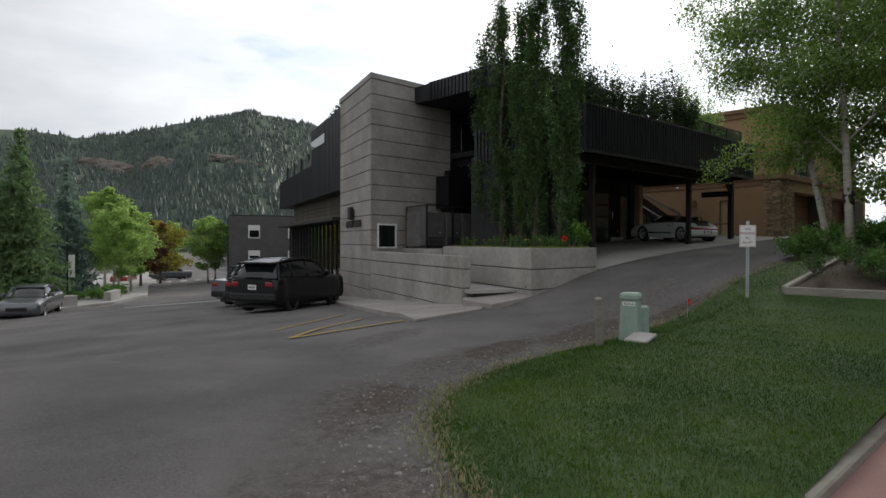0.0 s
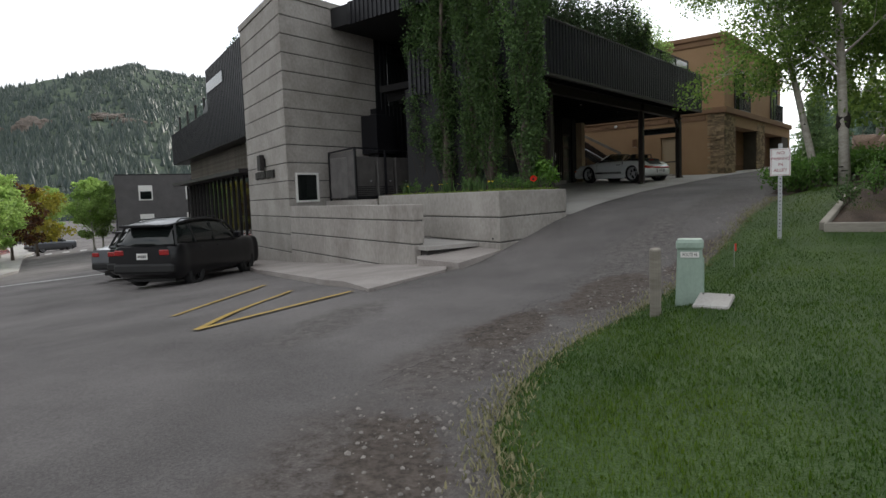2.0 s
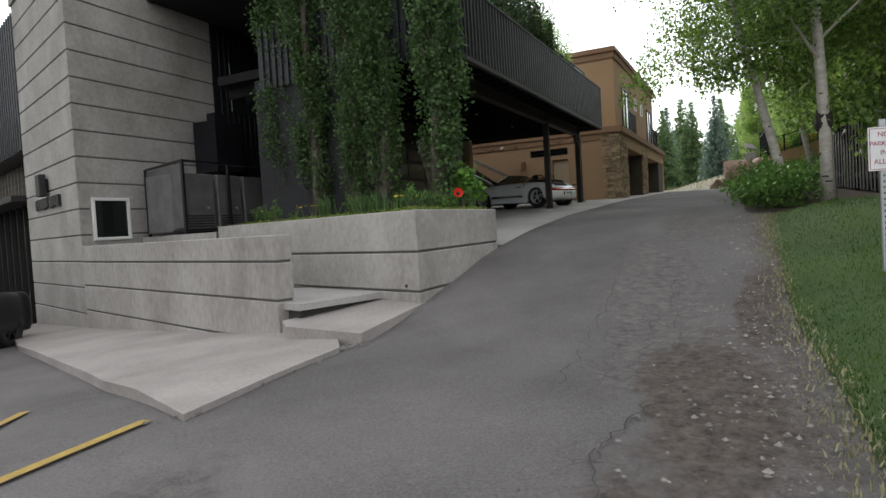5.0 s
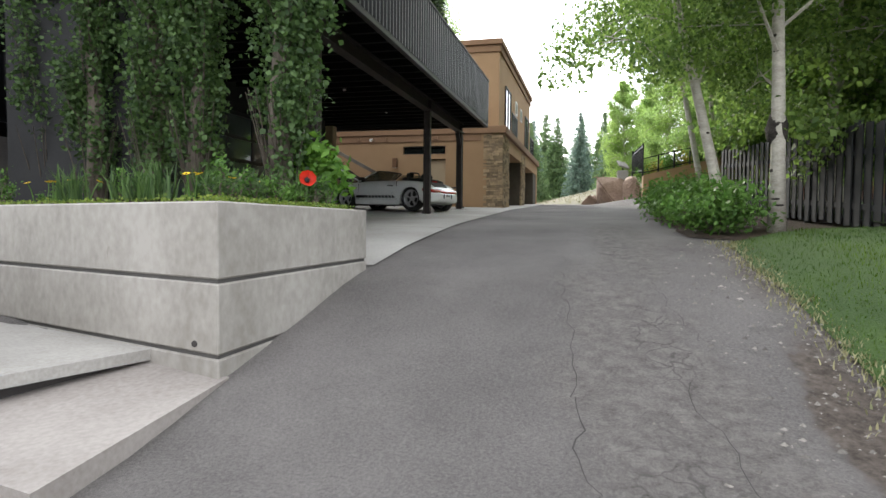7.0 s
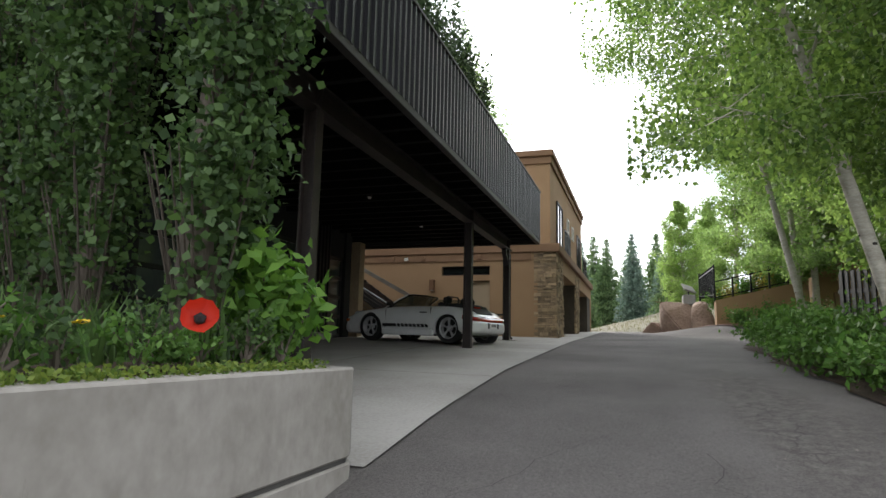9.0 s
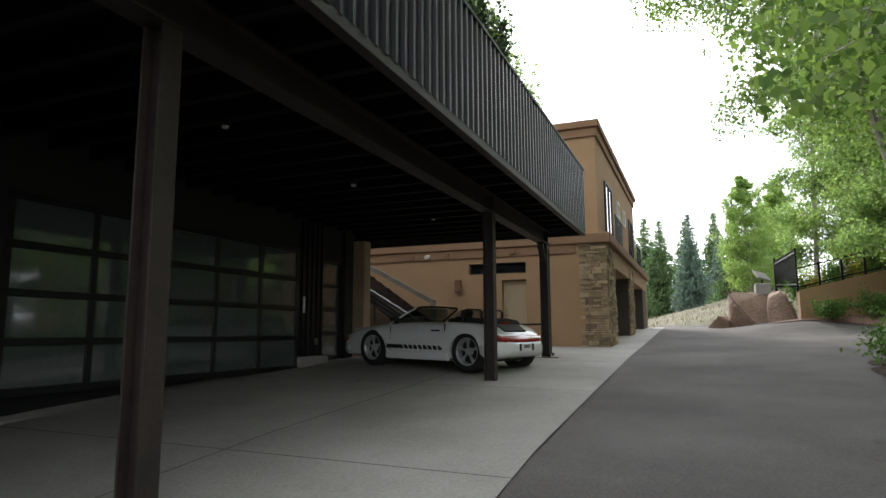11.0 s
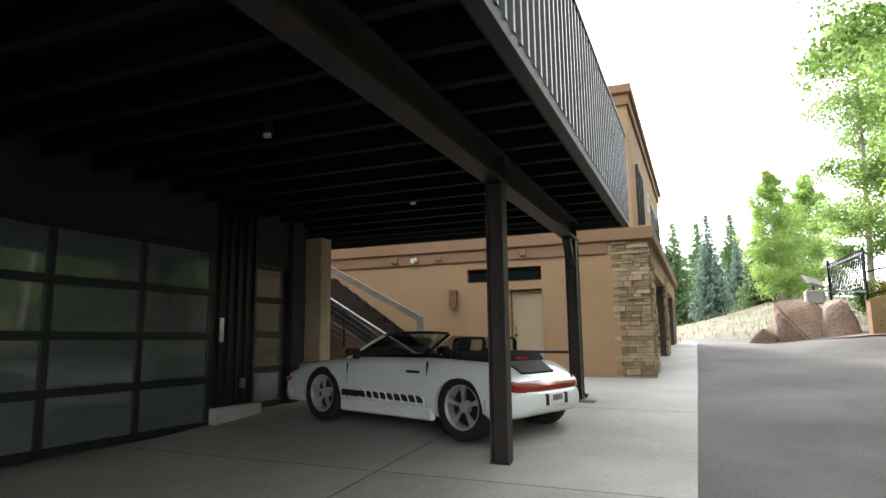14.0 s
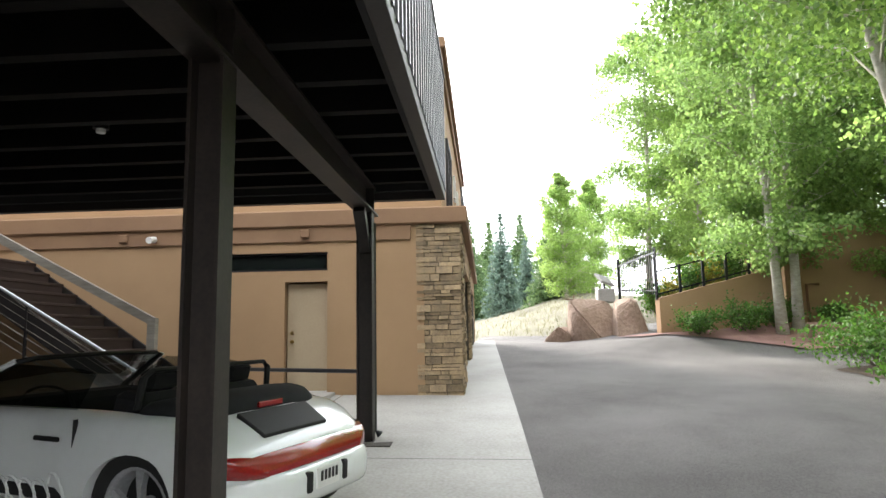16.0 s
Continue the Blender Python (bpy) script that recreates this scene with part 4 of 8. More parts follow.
part("parapet_band", box_bm(29.66, 41.26, 11.02, 21.85, 8.48, 8.74, bevel=0.01), M["stucco_trim"], house)
part("low_band", box_bm(28.27, 28.31, 11.5, 21.9, 4.89, 5.13), M["stucco_trim"], house)
part("lintel", box_bm(29.9, 42.0, 10.70, 11.6, 4.62, 5.13), M["stucco"], house)
part("end_wall", box_bm(41.6, 42.0, 10.7, 11.5, 1.8, 4.62), M["stucco"], house)
for x0, x1 in ((30.1, 34.1), (35.7, 39.9)):
    g = part("house_garage_door", box_bm(x0, x1, 11.38, 11.48, 2.2, 4.62), M["garage_wood"], house, "brown wooden sectional garage door")
    for r in range(4):
        part("door_panel", box_bm(x0 + 0.05, x1 - 0.05, 11.34, 11.38, 2.3 + r * 0.57, 2.8 + r * 0.57, bevel=0.015), M["garage_wood"], g)
for x0, x1 in ((28.36, 30.1), (34.1, 35.7), (39.9, 41.6)):
    part("pier_core", box_bm(x0 + 0.03, x1 - 0.03, 10.73, 11.42, 1.8, 5.13), M["mortar"], house)
def balconette(x0, x1, z0, z1):
    ob = thing("balcony_window", "tall dark window with a black iron balconette", "window", Matrix.Translation((x0, 11.08, z0)))
    w, h = x1 - x0, z1 - z0
    part("pane", box_bm(0.06, w - 0.06, -0.03, 0.0, 0.06, h - 0.06), M["dark_glass"], ob)
    for a in ((0, w, 0, 0.06), (0, w, h - 0.06, h), (0, 0.06, 0.06, h - 0.06), (w - 0.06, w, 0.06, h - 0.06), (w / 2 - 0.03, w / 2 + 0.03, 0.06, h - 0.06)):
        part("window_frame", box_bm(a[0], a[1], -0.06, 0.02, a[2], a[3]), M["dark_steel"], ob)
    part("balcony_floor", box_bm(-0.15, w + 0.15, -0.34, 0.0, -0.06, 0.0), M["dark_steel"], ob)
    for z in (0.06, 0.95):
        part("rail", box_bm(-0.15, w + 0.15, -0.34, -0.30, z, z + 0.04), M["black_metal"], ob)
    n = int((w + 0.3) / 0.11)
    for k in range(n + 1):
        xx = -0.14 + k * (w + 0.26) / n
        part("baluster", box_bm(xx, xx + 0.02, -0.33, -0.31, 0.1, 0.95), M["black_metal"], ob)
    return ob
balconette(31.3, 32.9, 5.4, 7.5)
balconette(38.6, 40.2, 5.4, 7.5)
for x0 in (34.6, 36.5):
    sw = thing("small_window", "small square white window under the parapet", "window", Matrix.Translation((x0, 11.08, 6.9)))
    part("pane", box_bm(0.06, 0.54, -0.02, 0.0, 0.06, 0.54), M["frost_glass"], sw)
    for a in ((0, 0.6, 0, 0.06), (0, 0.6, 0.54, 0.6), (0, 0.06, 0.06, 0.54), (0.54, 0.6, 0.06, 0.54)):
        part("window_frame", box_bm(a[0], a[1], -0.05, 0.02, a[2], a[3]), M["white_frame"], sw)
# entry door, transom, sconce
dr = thing("entry_door", "plain tan steel door with brass knob and deadbolt", "door", Matrix.Translation((28.42, 12.88, 2.5)))
part("leaf", box_bm(0, 0.05, 0, 0.66, 0, 1.71, bevel=0.004), M["door_tan"], dr)
M["brass"] = material("brass", (0.45, 0.30, 0.10), 0.3, 1.0, bump=0)
part("knob", tube(bmesh.new(), [(0.0, 0.58, 0.78), (-0.03, 0.58, 0.78), (-0.035, 0.58, 0.78), (-0.07, 0.58, 0.78)], [0.03, 0.012, 0.032, 0.02], 12), M["brass"], dr)
part("deadbolt", tube(bmesh.new(), [(0.0, 0.58, 0.92), (-0.025, 0.58, 0.92)], 0.03, 12), M["brass"], dr)
part("threshold", box_bm(-0.1, 0.05, 0, 0.66, -0.04, 0.0), M["white_frame"], dr)
tr = thing("transom_window", "long dark transom window above the door", "window", Matrix.Translation((28.4, 12.87, 4.42)))
part("pane", box_bm(0, 0.03, 0.03, 1.62, 0.03, 0.27), M["dark_glass"], tr)
part("window_frame", box_bm(-0.05, 0.0, 0, 1.65, 0, 0.035), M["black_metal"], tr)
part("window_frame", box_bm(-0.05, 0.0, 0, 1.65, 0.265, 0.30), M["black_metal"], tr)
sc = thing("wall_sconce", "rust-brown box sconce on the stucco wall", "lamp", Matrix.Translation((28.31, 14.74, 3.92)))
part("shade", box_bm(-0.13, 0, 0, 0.17, 0, 0.36, bevel=0.012), M["garage_wood"], sc)
part("lens", box_bm(-0.11, -0.02, 0.02, 0.15, -0.01, 0.0), M["white_frame"], sc)
for y in (16.2, 15.1, 13.15):
    v = thing("wall_vent", "small square vent in the stucco band", "vent", Matrix.Translation((28.27, y, 4.95)))
    part("hood", box_bm(-0.05, 0, 0, 0.14, 0, 0.13, bevel=0.01), M["stucco_trim"], v)
cm = thing("camera_dome", "small white security lamp on the stucco band", "lamp", Matrix.Translation((28.25, 15.75, 4.99)))
part("body", tube(bmesh.new(), [(0, 0, 0), (-0.16, 0, -0.03)], 0.055, 12), M["white_frame"], cm)

def stone_face(p, u, w, z0, z1, parent, seed):
    """Ledge stones laid in uneven courses on a pier face; p is the face's start, u the way along it."""
    rnd = random.Random(seed)
    u = Vector(u)
    nrm = Vector((u.y, -u.x, 0))
    z = z0
    while z < z1 - 0.03:
        h = min(rnd.choice((0.045, 0.055, 0.07, 0.085, 0.12)), z1 - z)
        a = 0.0
        while a < w - 0.02:
            l = rnd.uniform(0.12, 0.40)
            if w - a - l < 0.12:
                l = w - a
            d = rnd.uniform(0.01, 0.05)
            c = [p + u * (a + 0.006) - nrm * 0.03, p + u * (a + l - 0.006) - nrm * 0.03, p + u * (a + l - 0.006) + nrm * d, p + u * (a + 0.006) + nrm * d]
            j = [rnd.uniform(-0.006, 0.006) for _ in range(4)]
            bm = bmesh.new()
            lo = [bm.verts.new((q.x, q.y, z + 0.005 + j[i] * 0.5)) for i, q in enumerate(c)]
            hi = [bm.verts.new((q.x, q.y, z + h - 0.005 + j[3 - i] * 0.5)) for i, q in enumerate(c)]
            bm.faces.new(hi)
            bm.faces.new((lo[3], lo[2], hi[2], hi[3]))
            bm.faces.new((lo[0], lo[3], hi[3], hi[0]))
            bm.faces.new((lo[2], lo[1], hi[1], hi[2]))
            bm.faces.new(lo[::-1])
            bmesh.ops.recalc_face_normals(bm, faces=bm.faces[:])
            part("stone", bm, M["stone"], parent)
            a += l
        z += h

# ---- outside stairs ----
stairs = thing("outdoor_stairs", "dark steel outdoor stairs with cable railing", "stairs")
NST, Y0, Z0, RUN = 13, 14.75, 2.33, 0.247
for k in range(NST):
    y_, z_ = Y0 + k * RUN, Z0 + (k + 1) * 0.178
    part("tread", box_bm(26.65, 28.2, y_, y_ + RUN + 0.02, z_ - 0.045, z_, bevel=0.004), M["stair_brown"], stairs)
    part("riser", box_bm(26.68, 28.18, y_ + 0.01, y_ + 0.03, z_ - 0.178, z_ - 0.045), M["stair_brown"], stairs)
for x in (26.62, 28.22):
    part("stringer", beam_bm((x, Y0 - 0.05, Z0 + 0.02), (x, Y0 + NST * RUN, Z0 + NST * 0.178 - 0.05), 0.05, 0.26), M["dark_steel"], stairs)
part("landing", box_bm(24.7, 28.25, Y0 + NST * RUN, 20.2, 4.5, 4.62), M["slab"], stairs)
part("handrail", beam_bm((27.35, 15.2, 3.62), (27.35, 18.6, 5.42), 0.07, 0.12), M["timber_grey"], stairs, "weathered grey handrail")
part("newel", box_bm(27.30, 27.40, 15.16, 15.28, 2.33, 3.68), M["timber_grey"], stairs)
for k in range(6):
    dz_ = 0.12 * k
    part("cable", tube(bmesh.new(), [(26.6, 15.0, 2.40 - dz_ + 0.45), (26.6, 18.5, 4.90 - dz_)], 0.008, 5), M["timber_grey"], stairs)
part("rail", tube(bmesh.new(), [(26.6, 15.0, 2.94), (26.6, 18.5, 4.99)], 0.024, 8), M["galv"], stairs)
for y in (15.05, 16.6, 18.2):
    zz = 2.94 + (y - 15.0) * 0.586
    part("baluster", box_bm(26.585, 26.615, y - 0.015, y + 0.015, zz - 0.8, zz), M["dark_steel"], stairs)
es = thing("door_steps", "pale concrete steps up to the tan door", "steps")
part("step", box_bm(27.35, 28.3, 12.72, 14.6, 2.1, 2.49, bevel=0.012), M["slab"], es)
part("step", box_bm(27.0, 27.35, 12.55, 14.6, 2.1, 2.40, bevel=0.012), M["slab"], es)
hr = thing("pipe_rail", "black pipe rail between post and steps", "railing")
part("bar", tube(bmesh.new(), [(25.44, 11.72, 2.98), (26.9, 14.9, 2.98)], 0.024, 8), M["black_metal"], hr)
part("upright", tube(bmesh.new(), [(26.62, 14.3, 2.3), (26.62, 14.3, 2.97)], 0.022, 8), M["black_metal"], hr)
# ---- vehicles ----
M["car_white"] = material("car_white", (0.72, 0.73, 0.72), 0.25, dark=(0.66, 0.67, 0.66), scale=1, fine=4, bump=0, coat=0.6)
M["car_black"] = material("car_black", (0.006, 0.006, 0.007), 0.3, dark=(0.004, 0.004, 0.005), scale=1, fine=4, bump=0, coat=0.15, spec=0.3)
M["car_grey"] = material("car_grey", (0.13, 0.135, 0.145), 0.3, 0.5, dark=(0.11, 0.115, 0.125), scale=1, fine=4, bump=0, coat=0.6)
M["car_red"] = material("car_red", (0.22, 0.015, 0.015), 0.25, dark=(0.18, 0.012, 0.012), scale=1, fine=4, bump=0, coat=0.6)
M["tyre"] = material("tyre", (0.018, 0.018, 0.018), 0.85, scale=6, fine=60)
M["rim_silver"] = material("rim_silver", (0.50, 0.50, 0.51), 0.35, 0.4, bump=0)
M["rim_black"] = material("rim_black", (0.02, 0.02, 0.02), 0.35, 0.3, bump=0)
M["trim_black"] = material("trim_black", (0.012, 0.012, 0.012), 0.6, bump=0.05)
M["cloth_black"] = material("cloth_black", (0.015, 0.015, 0.016), 0.95, scale=8, fine=90, bump=0.4)
M["red_lens"] = material("red_lens", (0.30, 0.012, 0.012), 0.15, bump=0, coat=0.5)
M["orange_lens"] = material("orange_lens", (0.65, 0.13, 0.02), 0.15, bump=0, coat=0.5)
M["clear_lens"] = material("clear_lens", (0.55, 0.57, 0.58), 0.12, bump=0, coat=0.6)

M["tinted_glass"] = glass_material("tinted_glass", (0.42, 0.46, 0.45))


def cut(ob, cutters):
    """Takes other shapes out of ob's mesh and drops them."""
    for c in cutters:
        md = ob.modifiers.new("cut", "BOOLEAN")
        md.operation, md.object, md.solver = "DIFFERENCE", c, "EXACT"
    dg = bpy.context.evaluated_depsgraph_get()
    me = bpy.data.meshes.new_from_object(ob.evaluated_get(dg))
    ob.modifiers.clear()
    ob.data = me
    for c in cutters:
        bpy.data.objects.remove(c)
    return ob


def loft(keys, section, n=70):
    """A smooth hull: keys are rows of numbers with x first, section(row) gives the half outline from the keel to the crown."""
    keys = np.array(sorted(keys))
    xs = keys[:, 0]
    t = np.linspace(0, 1, n)
    xx = xs[0] + (xs[-1] - xs[0]) * (t + 0.0)
    rows = []
    m = np.gradient(keys, xs, axis=0)
    for x in xx:
        i = min(max(np.searchsorted(xs, x) - 1, 0), len(xs) - 2)
        h = xs[i + 1] - xs[i]
        u = (x - xs[i]) / h
        r = (2 * u**3 - 3 * u**2 + 1) * keys[i] + (u**3 - 2 * u**2 + u) * h * m[i] + (-2 * u**3 + 3 * u**2) * keys[i + 1] + (u**3 - u**2) * h * m[i + 1]
        r[0] = x
        rows.append(r)
    bm = bmesh.new()
    rings = []
    for r in rows:
        half = section(r)
        pts = half + [(-y, z) for y, z in half[-2:0:-1]]
        rings.append([bm.verts.new((r[0], y, z)) for y, z in pts])
    k = len(rings[0])
    for a, b in zip(rings, rings[1:]):
        for j in range(k):
            bm.faces.new((a[j], a[(j + 1) % k], b[(j + 1) % k], b[j]))
    bm.faces.new(rings[0][::-1])
    bm.faces.new(rings[-1])
    bmesh.ops.recalc_face_normals(bm, faces=bm.faces[:])
    return bm


def hull_section(r):
    _, zb, zs, zt, w = r
    h = zs - zb
    return [(0, zb), (w * 0.80, zb), (w * 0.93, zb + 0.05 * h), (w * 0.985, zb + 0.18 * h), (w, zb + 0.42 * h), (w * 0.99, zb + 0.70 * h), (w * 0.955, zb + 0.89 * h), (w * 0.90, zb + 0.975 * h), (w * 0.80, zs + 0.01), (w * 0.62, (zs + zt) / 2 + 0.005), (w * 0.3, zt), (0, zt)]


def roof_section(r):
    _, zb, zt, wb, wt = r
    return [(0, zb), (wb, zb), (wb * 0.7 + wt * 0.3, zb + (zt - zb) * 0.45), (wt, zt - 0.10), (wt * 0.9, zt - 0.03), (wt * 0.55, zt), (0, zt + 0.015)]


def wheel(parent, x, y, r, w, rim_mat, side, spokes=5, rim=0.66):
    def lathe(profile, seg=28):
        bm = bmesh.new()
        rings = [[bm.verts.new((x + rr * math.cos(a), y + side * yy, r + rr * math.sin(a))) for a in (2 * math.pi * k / seg for k in range(seg))] for rr, yy in profile]
        for a, b in zip(rings, rings[1:]):
            for k in range(seg):
                bm.faces.new((a[k], a[(k + 1) % seg], b[(k + 1) % seg], b[k]))
        bmesh.ops.recalc_face_normals(bm, faces=bm.faces[:])
        return bm
    ri = r * rim
    ty = part("wheel", lathe([(ri, -w / 2), (r * 0.93, -w / 2), (r, -w * 0.36), (r, w * 0.36), (r * 0.95, w / 2), (ri, w / 2), (ri * 0.97, w * 0.42), (ri * 0.92, -w * 0.1)]), M["tyre"], parent, smooth=True)
    part("rim", lathe([(ri * 1.0, w * 0.46), (ri * 0.93, w * 0.5), (ri * 0.88, w * 0.3), (ri * 0.86, -w * 0.2)]), rim_mat, ty, smooth=True)
    part("brake_disc", lathe([(0.001, -w * 0.05), (ri * 0.85, -w * 0.05), (ri * 0.85, -w * 0.1), (0.001, -w * 0.1)]), M["rim_black"], ty)
    part("hub", lathe([(0.001, w * 0.40), (ri * 0.16, w * 0.40), (ri * 0.26, w * 0.30), (ri * 0.28, 0)]), rim_mat, ty, smooth=True)
    for k in range(spokes):
        a = 2 * math.pi * (k + 0.25) / spokes
        bm = bmesh.new()
        wd0, wd1 = ri * 0.17, ri * 0.30
        pts = []
        for rr, hw, yo in ((ri * 0.14, wd0, 0.36), (ri * 0.55, wd0 * 0.85, 0.40), (ri * 0.92, wd1, 0.38)):
            for s, yy in ((-1, yo), (1, yo), (1, yo - 0.16), (-1, yo - 0.16)):
                aa = a + s * hw / max(rr, ri * 0.3) * 0.5
                pts.append(bm.verts.new((x + rr * math.cos(aa), y + side * w * yy, r + rr * math.sin(aa))))
        for i in (0, 4):
            for j in range(4):
                bm.faces.new((pts[i + j], pts[i + (j + 1) % 4], pts[i + 4 + (j + 1) % 4], pts[i + 4 + j]))
        bmesh.ops.recalc_face_normals(bm, faces=bm.faces[:])
        part("spoke", bm, rim_mat, ty)
    return ty


def arch_cutter(x, y, r, depth):
    return mesh_object("cutter", tube(bmesh.new(), [(x, y - depth / 2, r * 0.98), (x, y + depth / 2, r * 0.98)], r * 1.16, 28), M["trim_black"])


def hull(parent, keys, paint, axles, r, track):
    ob = part("body", loft(keys, hull_section), paint, parent, smooth=True)
    cut(ob, [arch_cutter(ax, s * (track + 0.12), r, 0.62) for ax in axles for s in (-1, 1)])
    ob.data.materials.clear()
    ob.data.materials.append(paint)
    me = ob.data
    for p in me.polygons:
        p.use_smooth = True
        p.material_index = 0
    me.set_sharp_from_angle(angle=radians(38))
    return ob


def plate(parent, x, z, face=-1, w=0.31, h=0.155):
    p = part("number_plate", box_bm(x - 0.012, x + 0.012, -w / 2, w / 2, z, z + h, bevel=0.003), M["white_frame"], parent)
    for k in range(5):
        part("plate_bar", box_bm(x + face * 0.016 - 0.002, x + face * 0.016 + 0.002, -w * 0.38 + k * 0.05, -w * 0.38 + k * 0.05 + 0.03, z + 0.045, z + 0.11), M["dark_steel"], p)


def roadster():
    """Open two-plus-two sports car, nose along +x."""
    ob = thing("convertible_car", "white open-top sports car with black side stripe, parked in the carport", "car")
    keys = [(2.06, 0.30, 0.47, 0.47, 0.50), (2.0, 0.20, 0.56, 0.56, 0.68), (1.85, 0.17, 0.63, 0.60, 0.76), (1.6, 0.17, 0.72, 0.63, 0.80), (1.35, 0.17, 0.765, 0.665, 0.82), (1.1, 0.17, 0.80, 0.72, 0.825), (0.8, 0.18, 0.83, 0.79, 0.815),
            (0.5, 0.18, 0.85, 0.83, 0.81), (0.0, 0.18, 0.865, 0.86, 0.81), (-0.5, 0.18, 0.87, 0.875, 0.82), (-0.9, 0.18, 0.865, 0.895, 0.845), (-1.2, 0.19, 0.84, 0.885, 0.86), (-1.45, 0.20, 0.785, 0.82, 0.85), (-1.68, 0.23, 0.71, 0.73, 0.81), (-1.86, 0.27, 0.63, 0.64, 0.74), (-1.96, 0.31, 0.56, 0.56, 0.66), (-2.0, 0.36, 0.50, 0.50, 0.58)]
    body = hull(ob, keys, M["car_white"], (1.136, -1.136), 0.315, 0.70)
    ck = mesh_object("cutter", box_bm(-1.02, 0.62, -0.66, 0.66, 0.34, 1.6, bevel=0.06), M["trim_black"])
    cut(body, [ck])
    for p in body.data.polygons:
        p.use_smooth = True
    body.data.materials.clear()
    body.data.materials.append(M["car_white"])
    body.data.set_sharp_from_angle(angle=radians(38))
    part("cockpit_tub", box_bm(-1.01, 0.61, -0.655, 0.655, 0.30, 0.37, bevel=0.02), M["cloth_black"], ob)
    for s in (-1, 1):
        part("door_trim", box_bm(-0.95, 0.6, s * 0.60 - 0.05, s * 0.60 + 0.05, 0.37, 0.855, bevel=0.02), M["cloth_black"], ob)
        seat = part("seat", box_bm(-0.62, -0.02, s * 0.34 - 0.24, s * 0.34 + 0.24, 0.37, 0.60, bevel=0.06), M["cloth_black"], ob)
        part("backrest", box_bm(-0.1, 0.1, -0.23, 0.23, 0, 0.52, bevel=0.05, m=pose(-0.62, s * 0.34, 0.5, 0, -14, 0)), M["cloth_black"], seat)
        part("headrest", box_bm(-0.06, 0.06, -0.13, 0.13, 0, 0.2, bevel=0.04, m=pose(-0.75, s * 0.34, 1.0, 0, -10, 0)), M["cloth_black"], seat)
    part("dashboard", box_bm(0.34, 0.64, -0.64, 0.64, 0.55, 0.87, bevel=0.05), M["cloth_black"], ob)
    part("steering_wheel", tube(bmesh.new(), [(0.22 + 0.05 * math.sin(a), 0.34 + 0.19 * math.cos(a), 0.80 + 0.18 * math.sin(a)) for a in (2 * math.pi * k / 20 for k in range(21))], 0.014, 8, False), M["trim_black"], ob)
    # folded soft top and its cover
    part("folded_top", loft([(-0.90, 0.82, 0.88, 0.88, 0.60), (-0.97, 0.82, 0.95, 0.95, 0.66), (-1.12, 0.82, 0.97, 0.99, 0.64), (-1.26, 0.80, 0.93, 0.95, 0.58), (-1.36, 0.78, 0.85, 0.85, 0.48)], lambda r: [(0, r[1]), (r[4], r[1]), (r[4], r[2] - 0.06), (r[4] * 0.9, r[2] - 0.01), (r[4] * 0.5, r[3]), (0, r[3])], 18), M["cloth_black"], ob, "folded black fabric soft top", smooth=True)
    # wind deflector hoops
    for s in (-1, 1):
        part("wind_hoop", tube(bmesh.new(), [(-0.86, s * 0.06, 0.88), (-0.88, s * 0.07, 1.14), (-0.885, s * 0.12, 1.20), (-0.885, s * 0.5, 1.20), (-0.88, s * 0.56, 1.14), (-0.86, s * 0.58, 0.88)], 0.022, 8), M["trim_black"], ob)
    # windscreen
    ws = part("windscreen_frame", tube(bmesh.new(), [(0.74, 0.70, 0.83), (0.42, 0.63, 1.08), (0.20, 0.57, 1.245), (0.15, 0.48, 1.275), (0.13, 0.0, 1.29), (0.15, -0.48, 1.275), (0.20, -0.57, 1.245), (0.42, -0.63, 1.08), (0.74, -0.70, 0.83)], 0.026, 8), M["trim_black"], ob)
    bm = bmesh.new()
    rows = [[bm.verts.new((x + 0.06 * (1 - abs(k) / 4) * (1 - 0.3 * i), w * k / 4, z)) for k in range(-4, 5)] for i, (x, w, z) in enumerate(((0.74, 0.69, 0.84), (0.42, 0.62, 1.08), (0.16, 0.55, 1.265)))]
    for a, b in zip(rows, rows[1:]):
        for k in range(8):
            bm.faces.new((a[k], a[k + 1], b[k + 1], b[k]))
    part("windscreen", bm, M["tinted_glass"], ws, smooth=True)
    for s in (-1, 1):
        part("a_pillar_trim", tube(bmesh.new(), [(0.76, s * 0.715, 0.825), (0.43, s * 0.648, 1.08), (0.2, s * 0.588, 1.25)], 0.024, 6), M["car_white"], ws)
        mir = part("mirror", box_bm(0.46, 0.60, s * 0.83 - 0.09, s * 0.83 + 0.09, 0.885, 1.0, bevel=0.03), M["trim_black"], ob)
        part("mirror_foot", beam_bm((0.53, s * 0.76, 0.84), (0.53, s * 0.80, 0.9), 0.06, 0.04), M["trim_black"], mir)
        sg_ = bmesh.new()
        gl_ = [(0.62, 0.715, 0.86), (-0.58, 0.735, 0.885), (-0.60, 0.64, 1.17), (-0.45, 0.62, 1.205), (0.16, 0.60, 1.225), (0.40, 0.655, 1.06)]
        sg_.faces.new([sg_.verts.new((x_, s * y_, z_)) for x_, y_, z_ in gl_])
        bmesh.ops.solidify(sg_, geom=sg_.faces[:], thickness=0.006)
        part("side_window", sg_, M["tinted_glass"], ob, "raised tinted side window")
        # side stripe with broken lettering shapes
        st = part("side_stripe", box_bm(-0.72, 0.74, s * 0.803, s * 0.819, 0.345, 0.425), M["trim_black"], ob, "black stripe with illegible white script")
